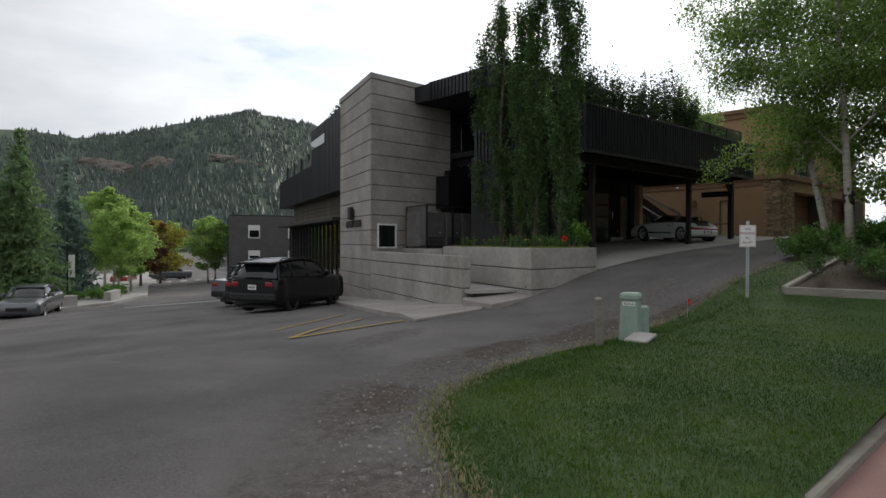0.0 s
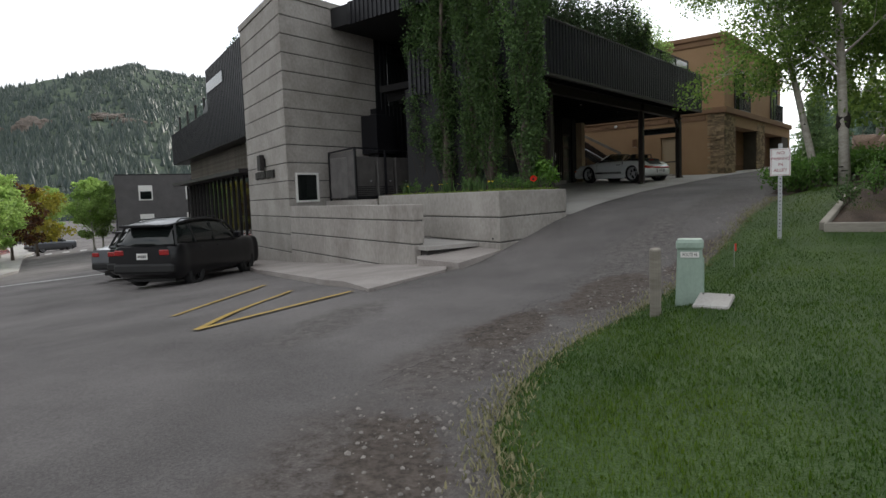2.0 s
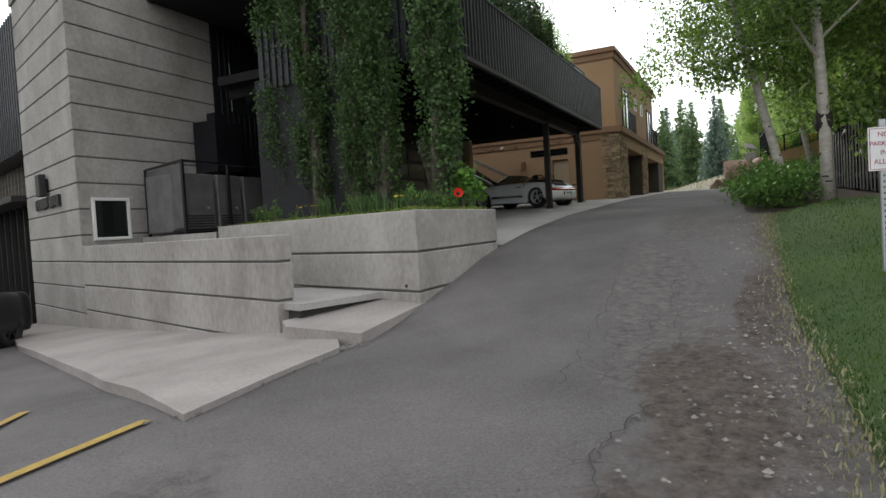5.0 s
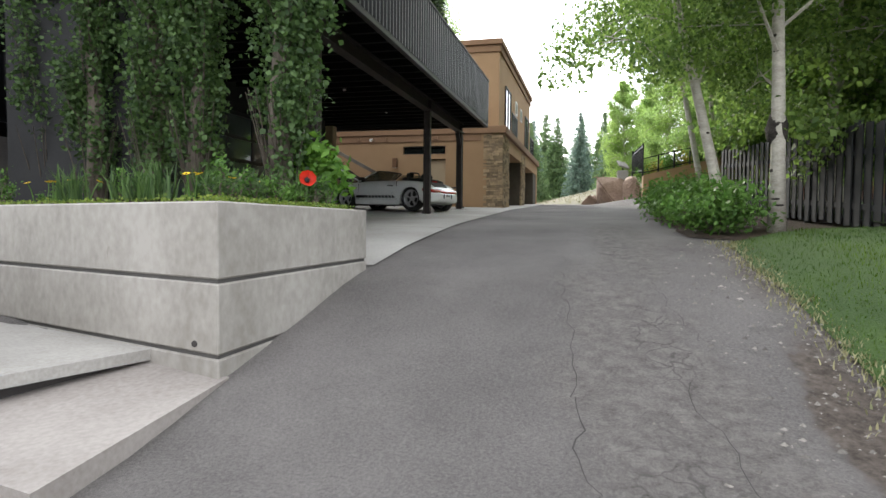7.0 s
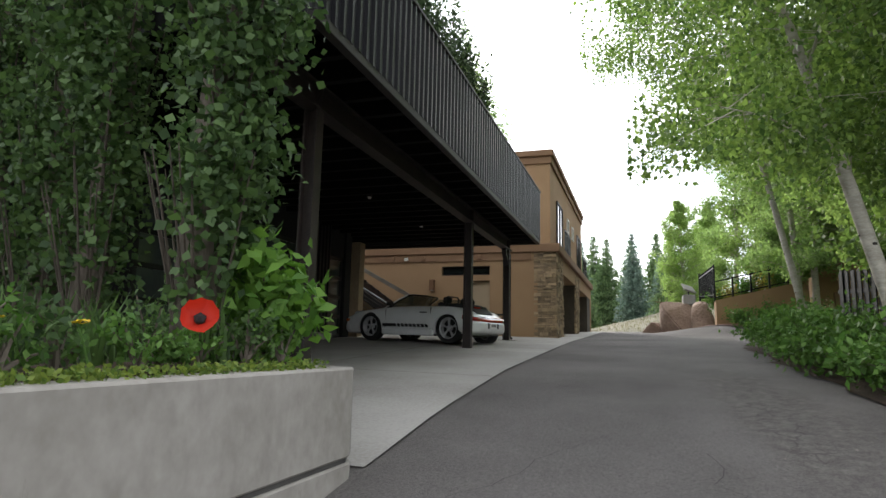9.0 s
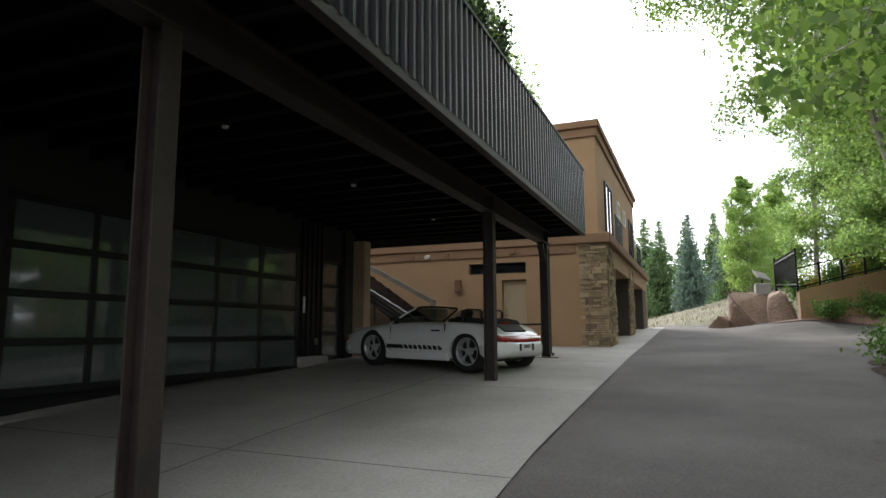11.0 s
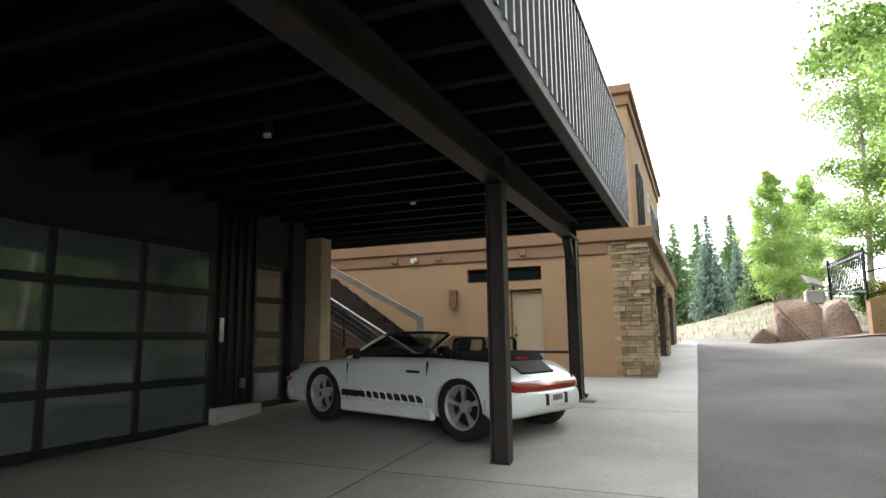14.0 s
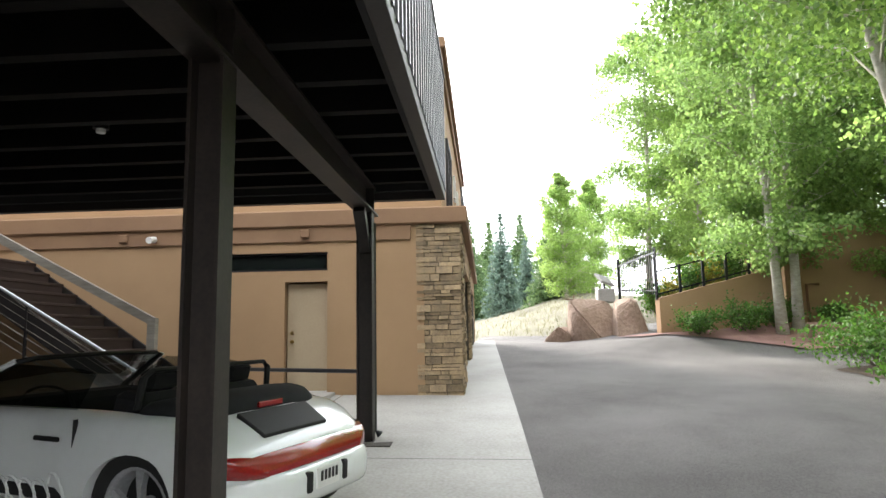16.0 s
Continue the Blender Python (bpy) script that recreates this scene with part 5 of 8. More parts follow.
        for k in range(9):
            xk = -0.56 + k * 0.115
            hh = (0.125, 0.075, 0.07, 0.075, 0.07, 0.075, 0.07, 0.075, 0.08)[k]
            loop = [(xk + 0.062 * math.cos(a_) + 0.03 * math.sin(a_), s * 0.822, 0.385 + hh * math.sin(a_)) for a_ in (0.5 + 5.4 * j / 12 for j in range(13))]
            part("script_stroke", tube(bmesh.new(), loop, 0.0105, 5), M["car_white"], st)
        part("door_handle", box_bm(-0.56, -0.36, s * 0.815, s * 0.835, 0.70, 0.73, bevel=0.006), M["trim_black"], ob)
        part("door_gap", box_bm(-0.66, -0.655, s * 0.79, s * 0.8185, 0.27, 0.84), M["trim_black"], ob)
        part("door_gap", box_bm(0.66, 0.665, s * 0.79, s * 0.8095, 0.30, 0.78), M["trim_black"], ob)
        part("sill", box_bm(-0.74, 0.76, s * 0.74, s * 0.826, 0.16, 0.30, bevel=0.02), M["car_white"], ob)
        part("front_indicator", box_bm(1.86, 1.985, s * 0.70 - 0.055, s * 0.70 + 0.055, 0.455, 0.53, bevel=0.015), M["orange_lens"], ob)
        part("headlamp", tube(bmesh.new(), [(1.50, s * 0.62, 0.66), (1.74, s * 0.62, 0.645)], 0.1, 16), M["clear_lens"], ob)
        part("tail_lamp", loft([(-1.62, 0.56, 0.665, 0.665, 0.828), (-1.75, 0.55, 0.66, 0.66, 0.80), (-1.87, 0.54, 0.635, 0.635, 0.752), (-1.965, 0.525, 0.585, 0.585, 0.67), (-2.005, 0.52, 0.56, 0.56, 0.58)], lambda r: [(0, r[1]), (r[4], r[1]), (r[4], r[2] - 0.02), (r[4] - 0.03, r[2]), (0, r[2])], 12) if s == 1 else box_bm(-2.008, -1.95, -0.57, 0.57, 0.525, 0.555), M["red_lens"], ob, "wide red tail lamp band", smooth=s == 1)
    part("engine_grille", box_bm(-0.17, 0.17, -0.34, 0.34, -0.03, 0.008, bevel=0.006, m=pose(-1.58, 0, 0.785, 0, -22, 0)), M["trim_black"], ob, "black slatted engine grille")
    part("brake_light", box_bm(-1.40, -1.365, -0.12, 0.12, 0.86, 0.90, bevel=0.008), M["red_lens"], ob)
    part("rear_bumper", loft([(-1.55, 0.24, 0.525, 0.525, 0.855), (-1.75, 0.24, 0.525, 0.525, 0.825), (-1.92, 0.25, 0.525, 0.525, 0.76), (-2.02, 0.28, 0.515, 0.515, 0.68), (-2.08, 0.32, 0.49, 0.49, 0.56), (-2.105, 0.36, 0.46, 0.46, 0.40)], hull_section, 14), M["car_white"], ob, smooth=True)
    part("front_bumper", loft([(1.80, 0.20, 0.45, 0.45, 0.79), (1.95, 0.20, 0.45, 0.45, 0.74), (2.07, 0.22, 0.44, 0.44, 0.62), (2.12, 0.26, 0.42, 0.42, 0.45)], hull_section, 12), M["car_white"], ob, smooth=True)
    for s in (-1, 1):
        part("bumper_guard", box_bm(-2.13, -2.05, s * 0.24 - 0.03, s * 0.24 + 0.03, 0.36, 0.49, bevel=0.01), M["trim_black"], ob)
    plate(ob, -2.112, 0.365, -1, 0.3, 0.13)
    part("underbody", box_bm(-1.35, 1.7, -0.6, 0.6, 0.16, 0.26), M["trim_black"], ob)
    for c in ob.children_recursive:          # short rear overhang with rounded corners
        for v in c.data.vertices:
            if v.co.z > 0.9:
                v.co.z = 0.9 + (v.co.z - 0.9) * 0.76
            if v.co.z > 0.3:
                v.co.z = 0.3 + (v.co.z - 0.3) * 0.89
            if v.co.x < -1.3:
                q = -1.3 - v.co.x
                v.co.x = -1.3 - q * 0.60
                v.co.y *= 1 - 0.32 * q * q
    for ax in (1.136, -1.136):
        for s in (-1, 1):
            wheel(ob, ax, s * 0.70, 0.335, 0.22, M["rim_silver"], s, rim=0.70)
    return ob

car = roadster()
HEAD = math.atan2(14.43 - 12.22, 22.55 - 21.81)
hx, hy = math.cos(HEAD), math.sin(HEAD)
cxm, cym = (21.81 + 22.55) / 2 + 0.78 * hy, (12.22 + 14.43) / 2 - 0.78 * hx
car.matrix_basis = Matrix.Translation((cxm, cym, floor_z(cxm, cym) + 0.004)) @ Matrix.Rotation(HEAD, 4, "Z") @ Matrix.Rotation(radians(-1.2), 4, "Y") @ Matrix.Scale(1.025, 4)


def closed_car(kind, paint, label, m, category="car", rim=None):
    """A parked car with a roof: suv, sedan or pickup, nose along +x."""
    ob = thing({"suv": "suv", "sedan": "sedan", "pickup": "pickup_truck"}[kind], label, category, m)
    if kind == "sedan":
        r, tr, ax = 0.325, 0.79, (1.38, -1.38)
        keys = [(2.38, 0.32, 0.60, 0.60, 0.62), (2.28, 0.22, 0.70, 0.70, 0.82), (1.9, 0.19, 0.82, 0.83, 0.89), (1.2, 0.19, 0.90, 0.93, 0.91), (0.6, 0.19, 0.95, 0.97, 0.915), (-0.6, 0.19, 0.99, 1.0, 0.915), (-1.5, 0.2, 1.0, 1.04, 0.91), (-2.2, 0.24, 0.98, 1.03, 0.86), (-2.4, 0.34, 0.9, 0.92, 0.70)]
        top = [(1.05, 0.93, 0.97, 0.80, 0.74), (0.3, 0.95, 1.38, 0.84, 0.66), (-0.4, 0.97, 1.46, 0.84, 0.64), (-1.1, 0.98, 1.36, 0.82, 0.62), (-1.85, 1.0, 1.05, 0.72, 0.62)]
        roof = [(0.42, 1.36, 1.41, 0.64, 0.62), (-0.4, 1.42, 1.475, 0.66, 0.63), (-1.1, 1.33, 1.38, 0.64, 0.60)]
    elif kind == "suv":
        r, tr, ax = 0.38, 0.82, (1.457, -1.457)
        keys = [(2.36, 0.42, 0.85, 0.85, 0.68), (2.28, 0.32, 0.98, 0.98, 0.84), (1.9, 0.28, 1.07, 1.09, 0.92), (1.1, 0.27, 1.10, 1.14, 0.955), (0.4, 0.27, 1.13, 1.15, 0.96), (-0.8, 0.27, 1.15, 1.16, 0.96), (-1.7, 0.28, 1.16, 1.17, 0.955), (-2.3, 0.33, 1.15, 1.15, 0.92), (-2.44, 0.42, 1.10, 1.10, 0.82)]
        top = [(1.1, 1.10, 1.16, 0.86, 0.80), (0.45, 1.12, 1.62, 0.89, 0.72), (-0.3, 1.13, 1.73, 0.89, 0.70), (-1.5, 1.14, 1.70, 0.88, 0.69), (-2.05, 1.14, 1.60, 0.86, 0.68), (-2.36, 1.14, 1.20, 0.84, 0.72)]
        roof = [(0.5, 1.60, 1.66, 0.70, 0.69), (-0.3, 1.70, 1.755, 0.72, 0.69), (-1.5, 1.67, 1.725, 0.71, 0.68), (-2.3, 1.58, 1.63, 0.68, 0.66)]
    else:
        r, tr, ax = 0.39, 0.83, (1.75, -1.75)
        keys = [(2.8, 0.45, 0.95, 0.95, 0.80), (2.6, 0.36, 1.05, 1.07, 0.93), (1.6, 0.33, 1.12, 1.15, 0.98), (0.8, 0.33, 1.14, 1.16, 0.98), (-2.7, 0.36, 1.14, 1.14, 0.97), (-2.85, 0.42, 1.12, 1.12, 0.93)]
        top = [(1.35, 1.13, 1.18, 0.88, 0.82), (0.75, 1.14, 1.75, 0.90, 0.74), (-0.1, 1.14, 1.86, 0.90, 0.74), (-0.8, 1.14, 1.82, 0.90, 0.73), (-1.0, 1.14, 1.3, 0.88, 0.78)]
        roof = [(0.8, 1.74, 1.79, 0.74, 0.72), (-0.1, 1.84, 1.89, 0.75, 0.72), (-0.85, 1.80, 1.85, 0.74, 0.71)]
    body = hull(ob, keys, paint, ax, r, tr)
    if kind == "pickup":
        cut(body, [mesh_object("cutter", box_bm(-2.74, -1.05, -0.8, 0.8, 0.62, 2.0), M["trim_black"])])
        body.data.materials.clear()
        body.data.materials.append(paint)
    part("glazing", loft(top, roof_section, 40), M["dark_glass"], ob, "dark tinted glass", smooth=True)
    part("roof", loft(roof, lambda q: [(0, q[1]), (q[3], q[1]), (q[3], q[2] - 0.02), (q[4] * 0.9, q[2]), (0, q[2] + 0.02)], 24), paint, ob, smooth=True)
    x0, x1 = keys[0][0], keys[-1][0]
    w = keys[-2][4]
    zs = keys[-2][2]
    pil = {"sedan": ((0.95, 0.33), (-0.45, -0.42), (-1.75, -1.05)), "suv": ((1.02, 0.47), (-0.42, -0.40), (-1.38, -1.42), (-2.28, -2.05)), "pickup": ((1.28, 0.78), (0.0, 0.0), (-0.92, -0.84))}[kind]
    tz = {"sedan": 1.38, "suv": 1.62, "pickup": 1.76}[kind]
    tw = {"sedan": 0.665, "suv": 0.725, "pickup": 0.76}[kind]
    for s in (-1, 1):
        for a, b in pil:
            part("pillar", beam_bm((a, s * (tw + 0.165), zs - 0.02 if kind != "sedan" else 0.97), (b, s * tw, tz), 0.05, 0.06), paint if kind != "suv" else M["trim_black"], ob)
        part("tail_lamp", box_bm(x1 - 0.02, x1 + 0.32, s * (w - 0.26) - 0.11, s * (w - 0.26) + 0.19, zs - 0.27, zs - 0.11, bevel=0.03), M["red_lens"], ob)
        part("headlamp", box_bm(x0 - 0.34, x0 - 0.06, s * 0.62 - 0.17, s * 0.62 + 0.15, keys[1][2] - 0.2, keys[1][2] - 0.06, bevel=0.03), M["clear_lens"], ob)
        part("mirror", box_bm(0.62, 0.80, s * 1.03 - 0.1, s * 1.03 + 0.1, zs - 0.02, zs + 0.15, bevel=0.03), paint, ob)
        part("mirror_foot", beam_bm((0.72, s * 0.88, zs - 0.05), (0.72, s * 0.96, zs + 0.03), 0.08, 0.05), M["trim_black"], ob)
        for hxp in (-0.25, -1.15) if kind != "pickup" else (0.15,):
            part("door_handle", box_bm(hxp - 0.1, hxp + 0.1, s * (w + 0.005), s * (w + 0.03), zs - 0.17, zs - 0.13, bevel=0.008), paint, ob)
        for a in ax:
            wheel(ob, a, s * tr, r, 0.235, rim or M["rim_silver"], s)
    part("rear_bumper", box_bm(x1 - 0.05, x1 + 0.2, -w + 0.04, w - 0.04, keys[-1][1] + 0.02, keys[-1][1] + 0.26, bevel=0.05), M["trim_black"] if kind != "sedan" else paint, ob)
    part("grille", box_bm(x0 - 0.1, x0 + 0.02, -0.42, 0.42, keys[0][1] + 0.1, keys[0][2] - 0.02, bevel=0.02), M["trim_black"], ob)
    part("underbody", box_bm(x1 + 0.3, x0 - 0.3, -0.7, 0.7, 0.2, 0.34), M["trim_black"], ob)
    plate(ob, x1 - 0.035 if kind != "suv" else x1 - 0.03, zs - 0.36 if kind == "suv" else 0.62)
    if kind == "suv":
        part("roof_spoiler", box_bm(-2.42, -2.05, -0.66, 0.66, 1.60, 1.65, bevel=0.015), paint, ob)
        for s in (-1, 1):
            part("roof_rail", tube(bmesh.new(), [(0.3, s * 0.62, 1.70), (0.1, s * 0.63, 1.78), (-1.6, s * 0.62, 1.76), (-1.8, s * 0.61, 1.68)], 0.018, 6), M["trim_black"], ob)
    return ob


def park(x, y, deg, dz=0.0):
    return Matrix.Translation((x, y, ground_z(x, y) + dz)) @ Matrix.Rotation(radians(deg), 4, "Z")

closed_car("suv", M["car_black"], "glossy black SUV parked nose-in by the tower", park(8.03, 20.0, 29) @ Matrix.Diagonal((0.97, 1.0, 1.05, 1.0)), rim=M["rim_black"])
closed_car("suv", M["car_black"], "black SUV parked beyond the nearer SUV", park(9.1, 23.0, 29))
closed_car("pickup", M["car_grey"], "dark grey pickup truck parked beyond the black SUVs", park(10.1, 26.0, 29), "truck")
closed_car("sedan", M["car_grey"], "silver-grey sedan parked at the far kerb", park(2.3, 35.6, 247))
closed_car("suv", M["car_red"], "red SUV parked at the kerb under a young tree", park(-2.2, 34.6, 240))
closed_car("sedan", M["car_red"], "red car parked far along the street", park(18.0, 80, 60))
closed_car("suv", M["car_grey"], "grey SUV crossing far down the street", park(23.5, 80, 10))
closed_car("pickup", M["car_white"], "white truck far down the street", park(20.5, 90, 70))
# ---- plants ----
def limb_tree(name, label, base, height, trunk_r, crown_z0, crown_r, n_leaf, leaf, leaf_mat, bark, lean=(0, 0), seed=1, limbs=16, group="", droop=0.5, scars=False, aspect=0.8, cone=0.0):
    """A broad-leaved tree: bent tapered trunk, limbs with twigs, and leaves in uneven sprays round the twig ends."""
    rnd = random.Random(seed)
    g = np.random.default_rng(seed)
    ob = thing(name, label, "tree", Matrix.Translation(base), group)
    bm = bmesh.new()
    pts, rad = [], []
    for i in range(9):
        t = i / 8
        pts.append(Vector((lean[0] * t + 0.06 * math.sin(3 * t + seed), lean[1] * t + 0.06 * math.cos(4 * t + seed), height * 0.93 * t - 0.1)))
        rad.append(trunk_r * (1.25 if i == 0 else 1) * (1 - 0.88 * t) + 0.01)
    tube(bm, pts, rad, 12)
    tr = part("trunk", bm, bark, ob, smooth=True)
    if scars:
        for k in range(16):
            t = rnd.uniform(0.05, 0.6)
            i = int(t * 8)
            p = pts[i].lerp(pts[i + 1], t * 8 - i)
            r = rad[i] + (rad[i + 1] - rad[i]) * (t * 8 - i)
            a = rnd.uniform(0, 6.28)
            q = p + Vector((math.cos(a), math.sin(a), 0)) * (r * 0.93)
            sb = bmesh.new()
            bmesh.ops.create_icosphere(sb, subdivisions=1, radius=1.0, matrix=Matrix.Translation(q) @ Matrix.Rotation(a, 4, "Z") @ Matrix.Diagonal((r * 0.12, r * rnd.uniform(0.3, 0.6), r * rnd.uniform(0.14, 0.4), 1)))
            part("bark_scar", sb, M["bark_scar"], tr, smooth=True)
    lb = bmesh.new()
    centres = []
    weights = []
    for k in range(limbs):
        t = crown_z0 / height + (0.97 - crown_z0 / height) * (k + rnd.random() * 0.8) / limbs
        t = min(t, 0.98)
        i = min(7, int(t * 8))
        p = pts[i].lerp(pts[i + 1], t * 8 - i)
        a = k * 2.4 + rnd.uniform(-0.4, 0.4)
        u = (t - crown_z0 / height) / (1 - crown_z0 / height)
        reach = crown_r * (math.sin(math.pi * min(1, 0.18 + 0.8 * u)) ** 0.7) * rnd.uniform(0.7, 1.15) * (1.0 + cone * (0.25 - u))
        d = Vector((math.cos(a), math.sin(a), 0))
        e = p + d * reach + Vector((0, 0, reach * rnd.uniform(0.15, 0.7)))
        mid = p.lerp(e, 0.5) + Vector((0, 0, reach * 0.1))
        r0 = max(0.012, trunk_r * 0.38 * (1 - t * 0.8))
        tube(lb, [p, mid, e], [r0, r0 * 0.6, 0.006], 5, False)
        tw = 11
        for j in range(tw):
            s = 0.25 + 0.75 * (j + rnd.random()) / tw
            q = p.lerp(mid, s * 2) if s < 0.5 else mid.lerp(e, s * 2 - 1)
            o = Vector((rnd.gauss(0, 1), rnd.gauss(0, 1), rnd.gauss(0, 0.6))) * (reach * 0.26)
            tube(lb, [q, q + o], [r0 * 0.35, 0.004], 4, False)
            centres.append((q + o * 0.85, 0.10 + reach * 0.075))
            weights.append(0.6 + s)
    part("branchwork", lb, bark, ob)
    weights = np.array(weights) / sum(weights)
    pick = g.choice(len(centres), n_leaf, p=weights)
    cc = np.array([c[0] for c in centres])[pick]
    ss = np.array([c[1] for c in centres])[pick][:, None]
    off = np.clip(g.normal(size=(n_leaf, 3)), -1.5, 1.5) * ss * (1, 1, 0.85)
    lo = new("crown", leaf_mesh("crown", cc + off, leaf, leaf_mat, droop, aspect))
    lo.parent = ob
    return ob


def poplar(base, height, r, n_leaf, seed):
    """A column poplar: steep limbs close to the trunk, foliage from knee height up."""
    rnd = random.Random(seed)
    g = np.random.default_rng(seed)
    ob = thing("poplar_tree", "tall narrow columnar poplar in the raised planter", "tree", Matrix.Translation(base), "poplars in the planter")
    bm = bmesh.new()
    pts = [Vector((0.05 * math.sin(i + seed), 0.05 * math.cos(1.3 * i + seed), height * i / 8 - (0.08 if i == 0 else 0))) for i in range(9)]
    tube(bm, pts, [0.15, 0.115, 0.09, 0.07, 0.06, 0.045, 0.035, 0.02, 0.008], 10)
    part("trunk", bm, M["bark_grey"], ob, smooth=True)
    lb = bmesh.new()
    centres = []
    for k in range(64):
        t = 0.02 + 0.93 * (k + rnd.random()) / 64
        a = rnd.uniform(0, 6.283)
        prof = r * (0.72 + 0.42 * math.sin(math.pi * min(1, t * 1.05)) ** 0.6) * (1 if t < 0.8 else (1 - t) / 0.2 * 0.85 + 0.15)
        p = Vector((0, 0, height * t))
        d = Vector((math.cos(a), math.sin(a), 0)) * prof * rnd.uniform(0.55, 1.1)
        e = p + d + Vector((0, 0, rnd.uniform(0.5, 1.3)))
        mid = p + d * 0.65 + Vector((0, 0, 0.35))
        tube(lb, [p, mid, e], [0.022, 0.013, 0.004], 5, False)
        for s in (0.35, 0.6, 0.8, 1.0):
            q = p.lerp(mid, s * 2) if s < 0.5 else mid.lerp(e, s * 2 - 1)
            if q.z > 0.42 or rnd.random() < 0.4:
                centres.append(tuple(q + Vector((rnd.gauss(0, 0.07), rnd.gauss(0, 0.07), rnd.gauss(0, 0.1)))))
    for k in range(9):
        a = rnd.uniform(0, 6.283)
        d = Vector((math.cos(a), math.sin(a), 0))
        tube(lb, [d * 0.12, d * 0.22 + Vector((0, 0, 0.5)), d * 0.4 + Vector((0, 0, 1.2))], [0.014, 0.01, 0.004], 5, False)
    part("branchwork", lb, M["bark_dark"], ob)
    cc = np.array(centres)
    pick = g.integers(0, len(cc), n_leaf)
    pts_ = cc[pick] + g.normal(size=(n_leaf, 3)) * (0.075, 0.075, 0.17)
    pts_ = pts_[pts_[:, 2] > 0.25]
    lo = new("crown", leaf_mesh("crown", pts_, 0.062, M["leaf_poplar"], 0.2, 0.95))
    lo.parent = ob
    return ob

for k, s in enumerate((0.0, 1.42, 2.38, 3.8, 5.05)):
    p = Vector((11.67, 10.6, 1.98)) + STREET * s
    poplar(p, (7.6, 8.0, 7.3, 8.2, 7.2)[k], (0.46, 0.38, 0.34, 0.40, 0.40)[k], (20000, 16000, 14500, 14500, 13000)[k], 11 + k)


def bush(name, label, base, rx, ry, h, n, leaf, mat, seed, category="shrub", stems=10, group=""):
    rnd = random.Random(seed)
    g = np.random.default_rng(seed)
    ob = thing(name, label, category, Matrix.Translation(base), group)
    bm = bmesh.new()
    tips = []
    for k in range(stems):
        a = rnd.uniform(0, 6.283)
        q = math.sqrt(rnd.random())
        e = Vector((rx * q * math.cos(a), ry * q * math.sin(a), h * rnd.uniform(0.55, 1.0) * (1 - 0.45 * q * q)))
        tube(bm, [e * 0.05, Vector((e.x * 0.45, e.y * 0.45, e.z * 0.6)), e], [0.012, 0.008, 0.003], 4, False)
        for s in (0.4, 0.6, 0.8, 1.0):
            tips.append((e.x * s, e.y * s, e.z * (s ** 0.7)))
    part("stem_cluster", bm, M["bark_grey"], ob)
    t = np.array(tips)
    c = t[g.integers(0, len(t), n)] + g.normal(size=(n, 3)) * (rx * 0.17, ry * 0.17, h * 0.12)
    c[:, 2] = np.abs(c[:, 2])
    lo = new("foliage", leaf_mesh("foliage", c, leaf, mat, 0.3, 0.6))
    lo.parent = ob
    return ob


def blades(name, label, centres, height, width, mat, parent=None, spread=0.35, kind="stuff", category="grass", seed=3):
    """Upright bent blades, one at each place."""
    g = np.random.default_rng(seed)
    c = np.asarray(centres, float)
    n = len(c)
    a = g.uniform(0, 6.283, n)
    d = np.stack([np.cos(a), np.sin(a), np.zeros(n)], 1)
    e = np.stack([-np.sin(a), np.cos(a), np.zeros(n)], 1)
    h = (height * g.uniform(0.5, 1.25, n))[:, None]
    w = (width * g.uniform(0.7, 1.3, n))[:, None]
    up = np.array([[0, 0, 1.0]])
    l = g.uniform(0.1, 1, n)[:, None] * spread
    m = c + up * h * 0.6 + e * h * l * 0.35
    t = c + up * h + e * h * l
    v = np.stack([c - d * w, c + d * w, m + d * w * 0.8, m - d * w * 0.8, t], 1).reshape(-1, 3)
    b = np.arange(n)[:, None] * 5
    f = np.concatenate([b + [[0, 1, 2]], b + [[0, 2, 3]], b + [[3, 2, 4]]], 0)
    o = new(name, raw_mesh(name, v, f, mat))
    if parent is not None:
        o.parent = parent
    else:
        tagged(o, label, category, kind=kind)
    return o


def inside(x, y, poly):
    c = False
    for (x0, y0), (x1, y1) in zip(poly, poly[1:] + poly[:1]):
        if (y0 > y) != (y1 > y) and x < (x1 - x0) * (y - y0) / (y1 - y0) + x0:
            c = not c
    return c

# lawn blades, thickest where the camera passes close by
g = np.random.default_rng(5)
pts = []
while len(pts) < 110000:
    x, y = g.uniform(-0.7, 14.9), g.uniform(0.9, 5.6)
    if g.random() > math.exp(-max(0, x - 3) * 0.16) or not inside(x, y, LAWN):
        continue
    pts.append((x, y, ground_z(x, y) + lawn_lift(x, y) - 0.012))
blades("lawn_grass", "short mown green grass blades", pts, 0.042, 0.0034, M["grass_blade"], spread=0.9)
pts = []
while len(pts) < 5200:
    k = int(g.integers(0, 13))
    a, b = Vector(LAWN[k]), Vector(LAWN[k + 1])
    p = a.lerp(b, g.random())
    x, y = p.x + g.normal() * 0.12, p.y + g.normal() * 0.12
    pts.append((x, y, ground_z(x, y) + 0.03))
blades("dry_edge_grass", "dry straw-coloured grass along the lawn edge", pts, 0.045, 0.006, M["dry_blade"], spread=1.2)
g2 = np.random.default_rng(8)
pc = []
